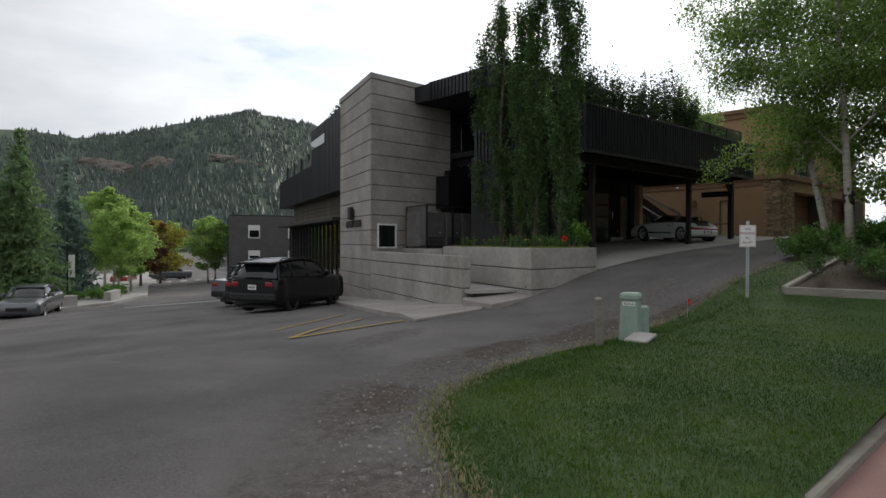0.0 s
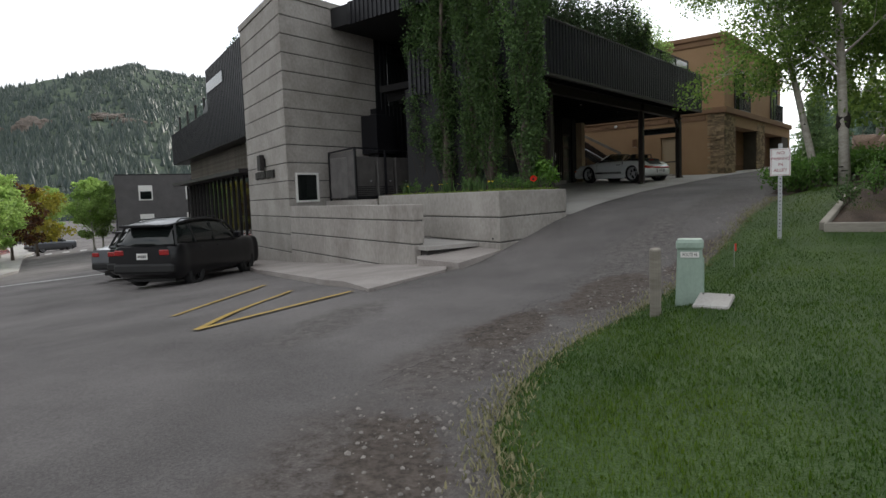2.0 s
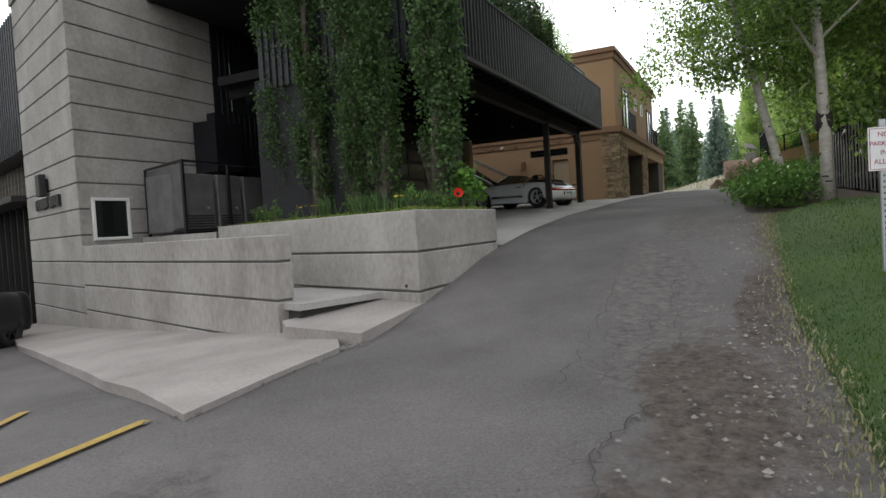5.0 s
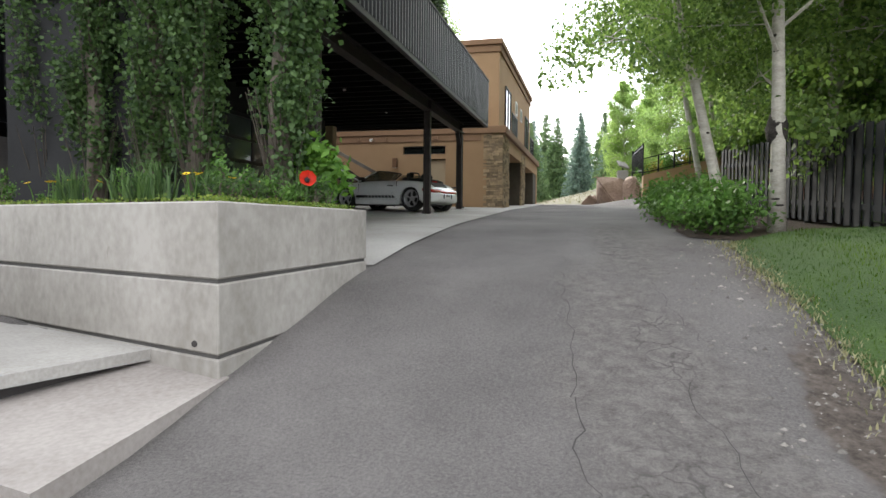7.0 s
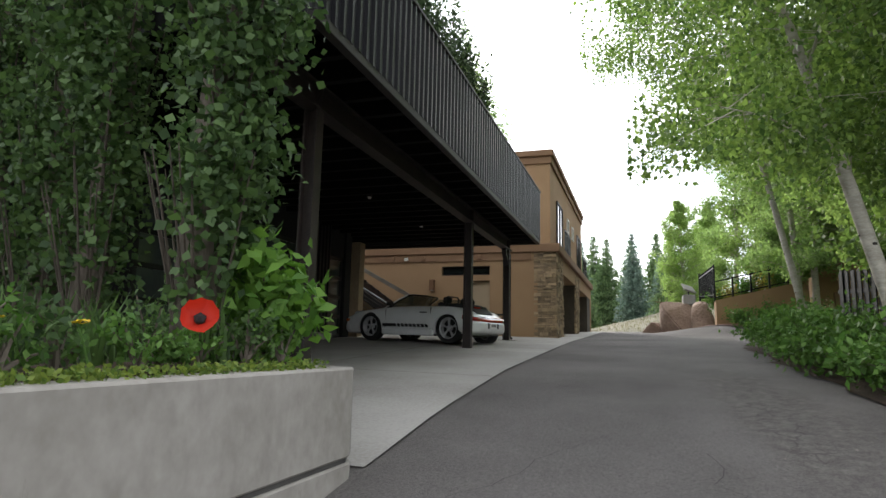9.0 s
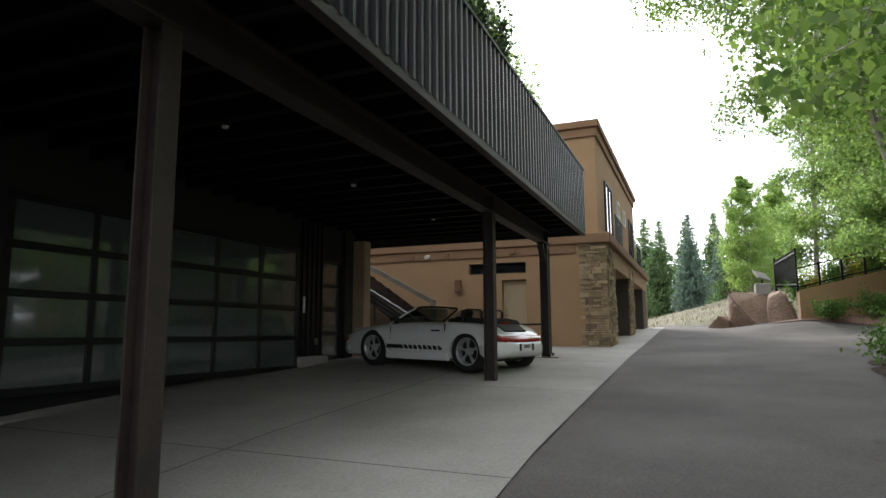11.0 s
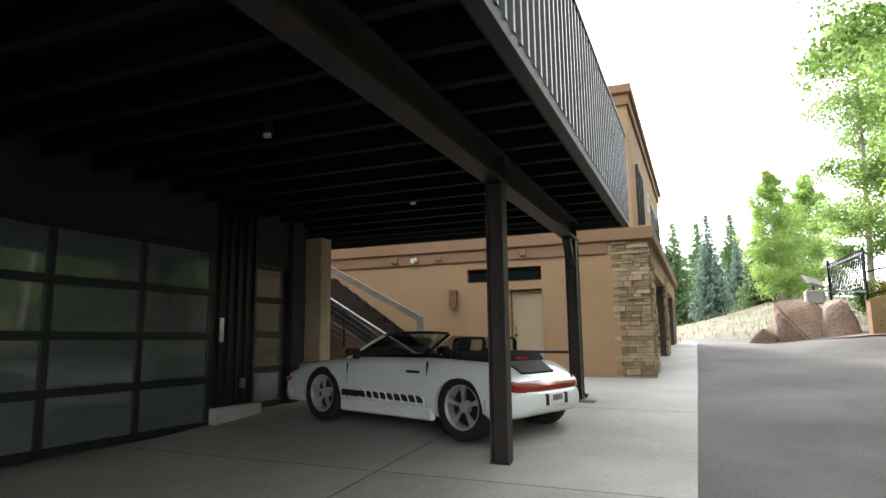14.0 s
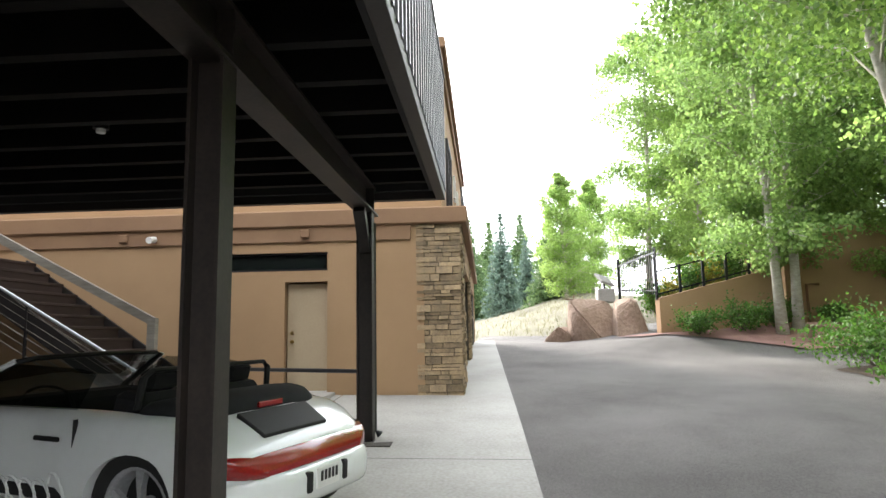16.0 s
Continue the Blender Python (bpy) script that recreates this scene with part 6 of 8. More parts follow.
while len(pc) < 2600:
    k = int(g2.integers(0, 13))
    a, b = Vector(LAWN[k]), Vector(LAWN[k + 1])
    p = a.lerp(b, g2.random())
    off = abs(g2.normal()) * 0.5
    x, y = p.x - off * 0.5, p.y + off
    pc.append((x, y, ground_z(x, y) + 0.03))
pc = np.array(pc)
gv_, gf_ = [], []
for i, c in enumerate(pc):
    s = 0.008 + 0.02 * g2.random() ** 3
    o = [c + s * np.array(q) * g2.uniform(0.6, 1.2, 3) for q in ((1, 0, 0), (0, 1, 0), (-1, 0, 0), (0, -1, 0), (0, 0, 0.8))]
    gv_ += o
    gf_ += [(5 * i, 5 * i + 1, 5 * i + 4), (5 * i + 1, 5 * i + 2, 5 * i + 4), (5 * i + 2, 5 * i + 3, 5 * i + 4), (5 * i + 3, 5 * i, 5 * i + 4)]
M["pebble"] = material("pebble", (0.22, 0.20, 0.18), 0.9, dark=(0.10, 0.09, 0.08), scale=8, fine=60, rand=0.5)
tagged(new("loose_gravel", raw_mesh("loose_gravel", gv_, gf_, M["pebble"])), "loose gravel and small stones on the alley edge", "gravel", kind="stuff")

# planter underplanting
for k in range(26):
    rr = random.Random(40 + k)
    s, d = rr.uniform(0.0, 4.6), rr.uniform(0.35, 2.3)
    p = Vector((9.37, 9.95, 1.985)) + STREET * (s + 0.15) + Vector((d, 0, 0))
    if k < 12:
        p = Vector((9.8 + 0.19 * k, 10.15 + rr.uniform(0, 0.25), 1.985))
    bush("bedding_plant", "low green bedding plant in the planter", p, 0.16, 0.16, rr.uniform(0.15, 0.42), 170, 0.04, M["leaf_shrub"] if k % 3 else M["leaf_poplar"], 60 + k, "plant", 5, "bedding plants")
pp = []
for k in range(1500):
    x = g.uniform(9.5, 12.05)
    pp.append((x, 9.97 + abs(g.normal()) * 0.09, 1.965))
for k in range(1200):
    q = Vector((9.47, 9.98, 1.965)) + STREET * g.uniform(0, 5) + Vector((abs(g.normal()) * 0.1, 0, 0))
    pp.append(tuple(q))
cl = new("groundcover", leaf_mesh("groundcover", np.array(pp) + g.normal(size=(len(pp), 3)) * (0.02, 0.02, 0.015) + (0, 0, 0.01), 0.026, M["leaf_cover"], 0, 0.8))
tagged(cl, "yellow-green groundcover along the planter rim", "groundcover", kind="stuff")
tufts = []
for k in range(14):
    rr = random.Random(80 + k)
    q = Vector((9.9 + rr.uniform(0, 1.9), 10.3 + rr.uniform(0, 0.5), 1.985)) if k < 7 else Vector((9.75, 10.4, 1.985)) + STREET * rr.uniform(0, 4.2)
    t_ = thing("iris_clump", "clump of long narrow green leaves in the planter", "plant", Matrix.Translation(q), "leaf clumps")
    blades("foliage", "", g.normal(size=(36, 3)) * (0.06, 0.06, 0), 0.30, 0.009, M["leaf_poplar"], t_, 0.8, seed=k)
bush("peony_bush", "leafy bright green peony bush at the planter end", (12.02, 10.38, 1.96), 0.42, 0.36, 0.78, 1500, 0.105, M["leaf_peony"], 7, "shrub", 16)
M["petal_red"] = leaf_material("petal_red", (0.45, 0.02, 0.012), (0.62, 0.05, 0.02), 0.3)
M["petal_yellow"] = leaf_material("petal_yellow", (0.6, 0.42, 0.02), (0.75, 0.6, 0.05), 0.2)

def flower(name, label, base, h, r, mat, petals, core, cup=0.5):
    ob = thing(name, label, "flower", Matrix.Translation(base))
    part("stem", tube(bmesh.new(), [(0, 0, 0), (0.01, 0.0, h * 0.6), (0, 0, h)], 0.005, 5), M["leaf_shrub"], ob)
    for k in range(petals):
        a = 2 * math.pi * k / petals + 0.3
        bm = bmesh.new()
        rows = []
        for i, (q, wd, z) in enumerate(((0.08, 0.15, 0), (0.5, 0.62, cup * 0.22), (0.9, 0.66, cup * 0.62), (1.05, 0.35, cup * 0.9))):
            rows.append([bm.verts.new((r * (q * math.cos(a) - s * wd * math.sin(a)), r * (q * math.sin(a) + s * wd * math.cos(a)), h + r * (z + 0.12 * s * s + 0.05 * math.sin(9 * s + k)))) for s in (-1, -0.4, 0.4, 1)])
        for u, v in zip(rows, rows[1:]):
            for j in range(3):
                bm.faces.new((u[j], u[j + 1], v[j + 1], v[j]))
        part("petal", bm, mat, ob, smooth=True)
    cb = bmesh.new()
    bmesh.ops.create_icosphere(cb, subdivisions=1, radius=r * core, matrix=Matrix.Translation((0, 0, h + r * 0.16)))
    part("flower_centre", cb, M["trim_black"], ob)
    return ob

fl = flower("poppy", "large red poppy with a black centre", (0, 0, 0), 0.24, 0.07, M["petal_red"], 5, 0.42, 0.85)
fl.matrix_basis = Matrix.Translation((10.98, 10.04, 2.10)) @ pose(0, 0, 0, 0, 0, 35) @ pose(0, 0, 0, 0, -68, 0)
yf = flower("yellow_flower", "small yellow flower in the planter", (0, 0, 0), 0.19, 0.026, M["petal_yellow"], 7, 0.3, 0.3)
yf.matrix_basis = Matrix.Translation((9.7, 10.35, 1.98))
tagged(yf, group="yellow flowers")
for k in range(15):
    rr = random.Random(120 + k)
    q = Vector((9.62 + rr.uniform(0, 1.0), 10.12 + rr.uniform(0, 0.3), 1.98)) if k < 8 else Vector((9.7, 10.3, 1.98)) + STREET * rr.uniform(0.3, 4)
    copy_thing(yf, Matrix.Translation(q) @ pose(0, 0, 0, rr.uniform(-20, 20), rr.uniform(-25, 10), rr.uniform(0, 360)))

# plants on the deck and the roof
for k in range(15):
    rr = random.Random(200 + k)
    bush("deck_shrub", "dense dark evergreen shrub in a planter on the deck", (13.3 + k * 0.55, 11.35 + rr.uniform(0, 0.3), 6.0), 0.38, 0.38, rr.uniform(1.6, 2.4) + (0.5 if k > 8 else 0.0), 1300, 0.085, M["leaf_deck"], 210 + k, "shrub", 12, "deck shrubs")
for k in range(5):
    bush("deck_shrub", "loose yellow-green shrub on the deck", (20.3 + k * 0.75, 11.6, 5.9), 0.6, 0.5, 2.9 - 0.12 * k, 1500, 0.075, M["leaf_aspen"], 240 + k, "shrub", 14, "deck shrubs")
for k in range(9):
    p = along(5.6 + k * 0.62, 0.9, 8.2)
    bush("roof_shrub", "dark evergreen shrub on the black roof edge", p, 0.42, 0.42, 0.95, 450, 0.1, M["leaf_deck"], 260 + k, "shrub", 10, "roof shrubs")

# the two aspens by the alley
asp1 = limb_tree("aspen_tree", "white-barked aspen leaning over the alley edge", (16.8, 5.27, ground_z(16.4, 5.4) - 0.02), 10.5, 0.088, 2.6, 2.9, 46000, 0.072, M["leaf_near_shaded"], M["bark_aspen"], (0.6, 2.0), 3, 20, "aspens by the alley", 0.8, True)
asp2 = limb_tree("aspen_tree", "white-barked aspen with a dark scarred collar", (16.25, 4.66, ground_z(16.3, 4.7) - 0.02), 11.0, 0.11, 2.5, 3.0, 46000, 0.072, M["leaf_near_shaded"], M["bark_aspen"], (-0.4, 0.3), 9, 20, "aspens by the alley", 0.8, True)
limb_tree("aspen_tree", "aspen whose crown reaches out over the lane", (27.0, 3.9, ground_z(27.0, 5.0) - 0.02), 13.5, 0.095, 4.6, 3.6, 56000, 0.085, M["leaf_near_shaded"], M["bark_aspen"], (-0.3, 2.7), 14, 26, "aspens by the alley", 0.8, True)
knot = bmesh.new()
bmesh.ops.create_icosphere(knot, subdivisions=3, radius=1.0, matrix=Matrix.Translation((-0.03, 0.0, 1.62)) @ Matrix.Diagonal((0.15, 0.15, 0.30, 1)))
for v in knot.verts:
    v.co += Vector((1, 1, 0.5)) * 0.035 * noise.noise(v.co * 14)
part("bark_collar", knot, M["bark_scar"], asp2, "blackened rough bark collar", smooth=True)

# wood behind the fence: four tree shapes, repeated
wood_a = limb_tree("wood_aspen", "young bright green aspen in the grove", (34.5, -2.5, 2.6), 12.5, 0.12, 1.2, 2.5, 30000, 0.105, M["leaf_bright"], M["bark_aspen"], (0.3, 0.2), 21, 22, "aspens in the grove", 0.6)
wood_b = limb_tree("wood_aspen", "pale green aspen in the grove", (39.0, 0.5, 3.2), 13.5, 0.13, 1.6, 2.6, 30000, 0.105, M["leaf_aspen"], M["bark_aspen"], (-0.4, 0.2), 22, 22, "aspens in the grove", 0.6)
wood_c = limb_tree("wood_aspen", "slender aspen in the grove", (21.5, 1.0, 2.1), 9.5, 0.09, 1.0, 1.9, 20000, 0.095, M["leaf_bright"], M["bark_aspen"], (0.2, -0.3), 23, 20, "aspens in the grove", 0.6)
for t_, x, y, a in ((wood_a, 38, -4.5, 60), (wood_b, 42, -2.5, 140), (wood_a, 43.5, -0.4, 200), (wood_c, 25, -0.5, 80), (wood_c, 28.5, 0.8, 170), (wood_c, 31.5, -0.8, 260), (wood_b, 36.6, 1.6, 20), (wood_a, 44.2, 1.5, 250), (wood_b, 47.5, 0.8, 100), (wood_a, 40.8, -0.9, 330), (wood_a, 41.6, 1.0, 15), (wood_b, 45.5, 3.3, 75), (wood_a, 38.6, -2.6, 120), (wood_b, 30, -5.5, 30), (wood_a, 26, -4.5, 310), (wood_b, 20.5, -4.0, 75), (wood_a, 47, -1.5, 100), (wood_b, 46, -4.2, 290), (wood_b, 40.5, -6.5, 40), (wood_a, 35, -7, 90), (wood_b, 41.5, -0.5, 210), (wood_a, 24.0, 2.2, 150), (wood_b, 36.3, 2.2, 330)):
    copy_thing(t_, Matrix.Translation((x, y, ground_z(x, 5) + max(0, (x - 34)) * 0.06)) @ Matrix.Rotation(radians(a), 4, "Z"))

slope_a = limb_tree("slope_aspen", "bright leafy aspen standing beyond the dry slope", (57.5, 5.2, 4.9), 9.2, 0.12, 0.5, 1.9, 34000, 0.10, M["leaf_bright"], M["bark_aspen"], (0.1, 0.1), 41, 46, "aspens beyond the slope", 0.6, cone=0.8)
copy_thing(slope_a, Matrix.Translation((60.5, 3.0, 5.0)) @ Matrix.Rotation(2.0, 4, "Z"))
wood_d = limb_tree("wood_aspen", "shaded dark green aspen behind the fence", (19.6, 1.5, 2.0), 10.5, 0.11, 1.2, 2.3, 22000, 0.11, M["leaf_near_shaded"], M["bark_aspen"], (0.2, 0.2), 27, 22, "aspens in the grove", 0.6)
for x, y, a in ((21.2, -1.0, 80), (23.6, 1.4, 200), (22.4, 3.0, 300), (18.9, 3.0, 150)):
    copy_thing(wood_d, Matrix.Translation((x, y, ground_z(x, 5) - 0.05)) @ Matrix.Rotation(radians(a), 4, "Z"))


def spruce(name, label, base, height, radius, mat, seed, group="", tiers=26, per=11, top_mat=None):
    """A conifer: straight trunk, tiers of drooping boughs set with short needle sprays."""
    rnd = random.Random(seed)
    ob = thing(name, label, "tree", Matrix.Translation(base), group)
    part("trunk", tube(bmesh.new(), [(0, 0, -0.1), (0, 0, height * 0.5), (0, 0, height)], [height * 0.018, height * 0.011, 0.01], 8), M["bark_grey"], ob)
    c = []
    lb = bmesh.new()
    for k in range(tiers):
        t = (k + 0.4) / tiers
        z = height * (0.06 + 0.94 * t)
        rr = radius * (1 - t) ** 0.85 + 0.05
        for j in range(per if t < 0.7 else 7):
            a = rnd.uniform(0, 6.283)
            l = rr * rnd.uniform(0.7, 1.1)
            d = Vector((math.cos(a), math.sin(a), 0))
            if k % 2 == 0:
                tube(lb, [(0, 0, z), tuple(d * l + Vector((0, 0, z - l * 0.22)))], [0.02, 0.004], 3, False)
            m = max(5, int(l * 15))
            for i in range(m):
                s = (i + rnd.random()) / m
                q = d * l * s + Vector((0, 0, z - l * s * 0.3 + l * 0.10 * s * s))
                sp = 0.10 + 0.16 * (1 - s) * l
                c.append((q.x + rnd.gauss(0, sp), q.y + rnd.gauss(0, sp), q.z + rnd.gauss(0, 0.07)))
    part("branchwork", lb, M["bark_grey"], ob)
    lo = new("needles", leaf_mesh("needles", np.array(c), 0.36, mat, 0.5, 0.36))
    lo.parent = ob
    return ob

sp1 = spruce("spruce_tree", "tall green spruce by the street", (2.9, 43.7, ground_z(2.9, 43.7) + 0.1), 10.6, 3.0, M["leaf_spruce"], 1, "spruces", 34, 15)
sp2 = spruce("spruce_tree", "dark blue-green spruce by the street", (6.5, 49.8, ground_z(6.5, 49.8) + 0.1), 10.0, 2.2, M["leaf_blue_spruce"], 2, "spruces", 30, 14)
for x, y, s, src in ((66, 8.9, 0.85, sp2), (74, 11.5, 0.9, sp1), (80, 6.5, 1.0, sp1), (72, 3.0, 1.0, sp2), (60, 5.8, 0.7, sp1), (90, 14, 1.2, sp1), (-6.4, 47.6, 1.1, sp1), (-12, 44.3, 1.0, sp2), (86, 1, 1.2, sp2), (95, 9.5, 1.2, sp1), (78, 14.5, 1.0, sp2), (70, 14, 0.8, sp1), (75, 6.4, 0.75, sp2)):
    o = copy_thing(src, Matrix.Translation((x, y, ground_z(x, y) - 0.2 + (0.6 if x > 50 else 0))) @ Matrix.Rotation(x, 4, "Z"))
    o.scale = (s, s, s)

st1 = limb_tree("street_tree", "bright green young aspen in a kerb bed", (9.6, 50.3, ground_z(9.6, 50.3) + 0.1), 7.2, 0.09, 1.5, 1.9, 9000, 0.17, M["leaf_bright"], M["bark_aspen"], (0.1, 0.1), 31, 18, "street trees", 0.4)
for x, y, a, s in ((11.6, 53.2, 40, 1.0), (10.8, 57.6, 100, 1.3), (20.3, 60, 200, 0.95), (21.8, 62, 260, 0.95), (-2.4, 37.4, 10, 1.3), (16.5, 72, 160, 0.9), (-8, 38.5, 100, 1.4), (27, 115, 30, 1.3), (33, 120, 70, 1.3), (40, 130, 0, 1.4), (-13, 40, 60, 1.4), (12.9, 62, 20, 1.2)):
    o = copy_thing(st1, Matrix.Translation((x, y, ground_z(x, y) + 0.05)) @ Matrix.Rotation(radians(a), 4, "Z"))
    o.scale = (s, s, s)
limb_tree("street_tree", "dark red-leaved tree along the street", (15.0, 63, ground_z(15, 63)), 7.2, 0.12, 1.4, 2.4, 6500, 0.22, M["leaf_red"], M["bark_grey"], (0.1, 0.1), 33, 18, "street trees", 0.4)
limb_tree("street_tree", "rounded yellow-green tree along the street", (19.0, 70, ground_z(19, 70)), 7.0, 0.12, 1.2, 2.6, 6500, 0.24, M["leaf_yellow"], M["bark_grey"], (0.1, 0.1), 34, 18, "street trees", 0.4)

# shrubs along the upper alley and by the fence
for k, (x, y, r, h) in enumerate(((15.9, 5.55, 0.75, 0.85), (17.6, 5.5, 0.85, 0.95), (19.2, 5.6, 0.8, 0.85), (20.9, 5.5, 0.9, 0.9), (22.6, 5.4, 0.85, 0.85), (24.2, 5.2, 0.8, 0.8), (25.6, 4.6, 0.9, 0.95), (27.6, 3.9, 0.9, 0.9), (31.3, 2.7, 1.25, 1.35), (32.4, 1.2, 1.2, 1.3), (36.6, 4.3, 0.65, 0.95), (36.75, 3.0, 0.7, 1.0), (36.95, 1.9, 0.6, 0.9), (37.2, 0.2, 0.5, 0.6))):
    bush("alley_shrub", "rounded leafy green shrub beside the alley", (x, y, ground_z(x, y if x > 34 else min(y, 5)) + 0.02), r, r, h, 2300 if x < 33 else 1300, 0.085, M["leaf_shrub"], 300 + k, "shrub", 22, "alley shrubs")

# bed with timber edge on the lawn
bed = thing("timber_bed", "weathered grey timber edging of a flower bed", "garden bed")
bed.location = (-0.12, -0.2, -0.03)
bz = lambda x: ground_z(x, 4.2) + 0.2
part("timber", beam_bm((10.4, 4.34, bz(10.4) + 0.06), (10.46, 2.3, bz(10.46) + 0.07), 0.12, 0.2, 0.012), M["timber_grey"], bed)
part("timber", beam_bm((10.46, 2.26, bz(10.46) + 0.07), (10.55, 0.0, bz(10.5) + 0.08), 0.12, 0.2, 0.012), M["timber_grey"], bed)
part("timber", beam_bm((10.44, 4.36, bz(10.4) + 0.07), (13.6, 4.3, bz(13.6) + 0.05), 0.12, 0.2, 0.012), M["timber_grey"], bed)
part("soil", prism(bmesh.new(), [(10.5, 4.28), (10.6, 0.0), (14, 0.0), (13.6, 4.25)], 0.9, lambda x, y: bz(x) + 0.1), M["soil"], bed)
for k in range(17):
    rr = random.Random(400 + k)
    x = 10.85 + rr.uniform(0, 2.2)
    y = 4.0 - rr.uniform(0, 3.4)
    bush("bed_plant", "mixed green perennial in the timber-edged bed", (x, y, bz(x) + 0.13), 0.3, 0.3, rr.uniform(0.25, 0.75), 420, 0.055, M["leaf_shrub"] if k % 2 else M["leaf_poplar"], 420 + k, "plant", 9, "bed plants")

# ---- fences and neighbouring houses ----
def board_fence(x0, y0, x1, y1, h, label):
    ob = thing("board_fence", label, "fence")
    d = Vector((x1 - x0, y1 - y0, 0))
    n = int(d.length / 0.155)
    ang = math.atan2(d.y, d.x)
    bmv = box_bm(0, 0.135, -0.012, 0.012, 0.06, h, bevel=0.004)
    base = part("board", bmv, M["dark_fence"], ob)
    rr = random.Random(5)
    for k in range(n):
        p = Vector((x0, y0, 0)) + d * (k / n)
        mt = Matrix.Translation((p.x, p.y, ground_z(p.x, 4.5) + 0.03 + rr.uniform(-0.02, 0.03))) @ Matrix.Rotation(ang, 4, "Z") @ pose(0, 0.03 * (k % 2), 0, 0, rr.uniform(-0.6, 0.6), 0)
        if k == 0:
            base.matrix_basis = mt
        else:
            shared("board", base.data, ob, mt)
    for z in (0.4, h - 0.4):
        m_ = 6
        for i in range(m_):
            p, q = Vector((x0, y0, 0)) + d * (i / m_), Vector((x0, y0, 0)) + d * ((i + 1) / m_)
            p.z, q.z = ground_z(p.x, 4.5) + z, ground_z(q.x, 4.5) + z
            part("rail", beam_bm(p, q, 0.05, 0.09), M["dark_fence"], ob)
    for i in range(0, 7):
        p = Vector((x0, y0, 0)) + d * (i / 6)
        part("post", box_bm(p.x - 0.05, p.x + 0.05, p.y - 0.14, p.y - 0.04, ground_z(p.x, 4.5) - 0.1, ground_z(p.x, 4.5) + h + 0.1), M["dark_fence"], ob)
    return ob
board_fence(13.2, 3.1, 24.2, 4.0, 1.65, "dark stained board fence behind the aspens")

# retaining wall with steel fence at the top of the alley
rw = thing("retaining_wall", "tan stucco retaining wall with sloping top", "wall")
rb = bmesh.new()
W0, W1 = Vector((37.26, 5.15, 0)), Vector((37.8, 1.5, 0))
dv = (W1 - W0).normalized()
nv = Vector((-dv.y, dv.x, 0)) * 0.3
ring0 = [rb.verts.new(v) for v in (W0 + Vector((0, 0, 2.5)), W1 + Vector((0, 0, 2.5)), W1 + Vector((0, 0, 5.12)), W0 + Vector((0, 0, 4.24)))]
ring1 = [rb.verts.new(v.co + nv) for v in ring0]
rb.faces.new(ring0)
rb.faces.new(ring1[::-1])
for i in range(4):
    rb.faces.new((ring0[i], ring1[i], ring1[(i + 1) % 4], ring0[(i + 1) % 4]))
bmesh.ops.recalc_face_normals(rb, faces=rb.faces[:])
part("wall_body", rb, M["stucco"], rw)
sf = thing("steel_fence", "black steel fence on the retaining wall", "fence")
for k in range(6):
    p = W0.lerp(W1, k / 5) + nv * 0.5
    z = 4.24 + 0.88 * k / 5
    part("post", box_bm(p.x - 0.035, p.x + 0.035, p.y - 0.035, p.y + 0.035, z - 0.05, z + (1.55 if k == 0 else 0.85)), M["black_metal"], sf)
    if k < 5:
        q = W0.lerp(W1, (k + 1) / 5) + nv * 0.5
        for dz in (0.12, 0.8):
            part("rail", beam_bm((p.x, p.y, z + dz), (q.x, q.y, z + 0.176 + dz), 0.03, 0.045), M["black_metal"], sf)
        for j in range(4):
            part("wire", beam_bm((p.x, p.y, z + 0.24 + 0.14 * j), (q.x, q.y, z + 0.416 + 0.14 * j), 0.006, 0.008), M["black_metal"], sf)
sf2 = thing("steel_fence", "black picket steel gate running up the slope", "fence")
for k in range(24):
    t_ = k / 23
    x, y, z = 37.25 + 3.95 * t_, 5.2 + 0.25 * t_, 4.35 + 0.25 * t_
    part("picket", box_bm(x - 0.014, x + 0.014, y - 0.014, y + 0.014, z, z + 1.4 - 0.27 * t_), M["black_metal"], sf2)
for z0_, z1_ in ((4.47, 4.72), (5.62, 5.6)):
    part("rail", beam_bm((37.25, 5.2, z0_), (41.2, 5.45, z1_), 0.03, 0.05), M["black_metal"], sf2)
part("end_post", box_bm(41.17, 41.25, 5.41, 5.49, 4.3, 5.85), M["black_metal"], sf2)

# dry slope, boulders and a dish at the alley's end
hill_v, hill_f = grid_sheet(list(np.linspace(42.5, 110, 50)), list(np.linspace(-25, 40, 60)), lambda x, y: ground_z(x, max(5.0, min(y, 9.0))) - 0.35 + 2.6 * (1 - math.exp(-max(0, x - 43.5 - 0.12 * abs(y - 5)) / 9)) * math.exp(-((y - 3.5) / 7.5) ** 2) + 0.22 * noise.noise(Vector((x * 0.35, y * 0.35, 1))) * min(1, max(0, x - 43) / 4))
hill = new("dry_slope", raw_mesh("dry_slope", hill_v, hill_f, M["dry_grass"], True))
tagged(hill, "dry grass slope and gravel at the end of the alley", "slope", kind="structure")
hp = []
for k in range(3600):
    x, y = 43.6 + abs(g.normal()) * 9, g.normal() * 5.5 + 4.5
    hp.append((x, y, ground_z(x, max(5.0, min(y, 9.0))) - 0.37 + 2.6 * (1 - math.exp(-max(0, x - 43.5 - 0.12 * abs(y - 5)) / 9)) * math.exp(-((y - 3.5) / 7.5) ** 2)))
blades("slope_grass", "long dry yellow-green grass on the slope", hp, 0.22, 0.012, M["dry_blade"], spread=0.7, category="grass")

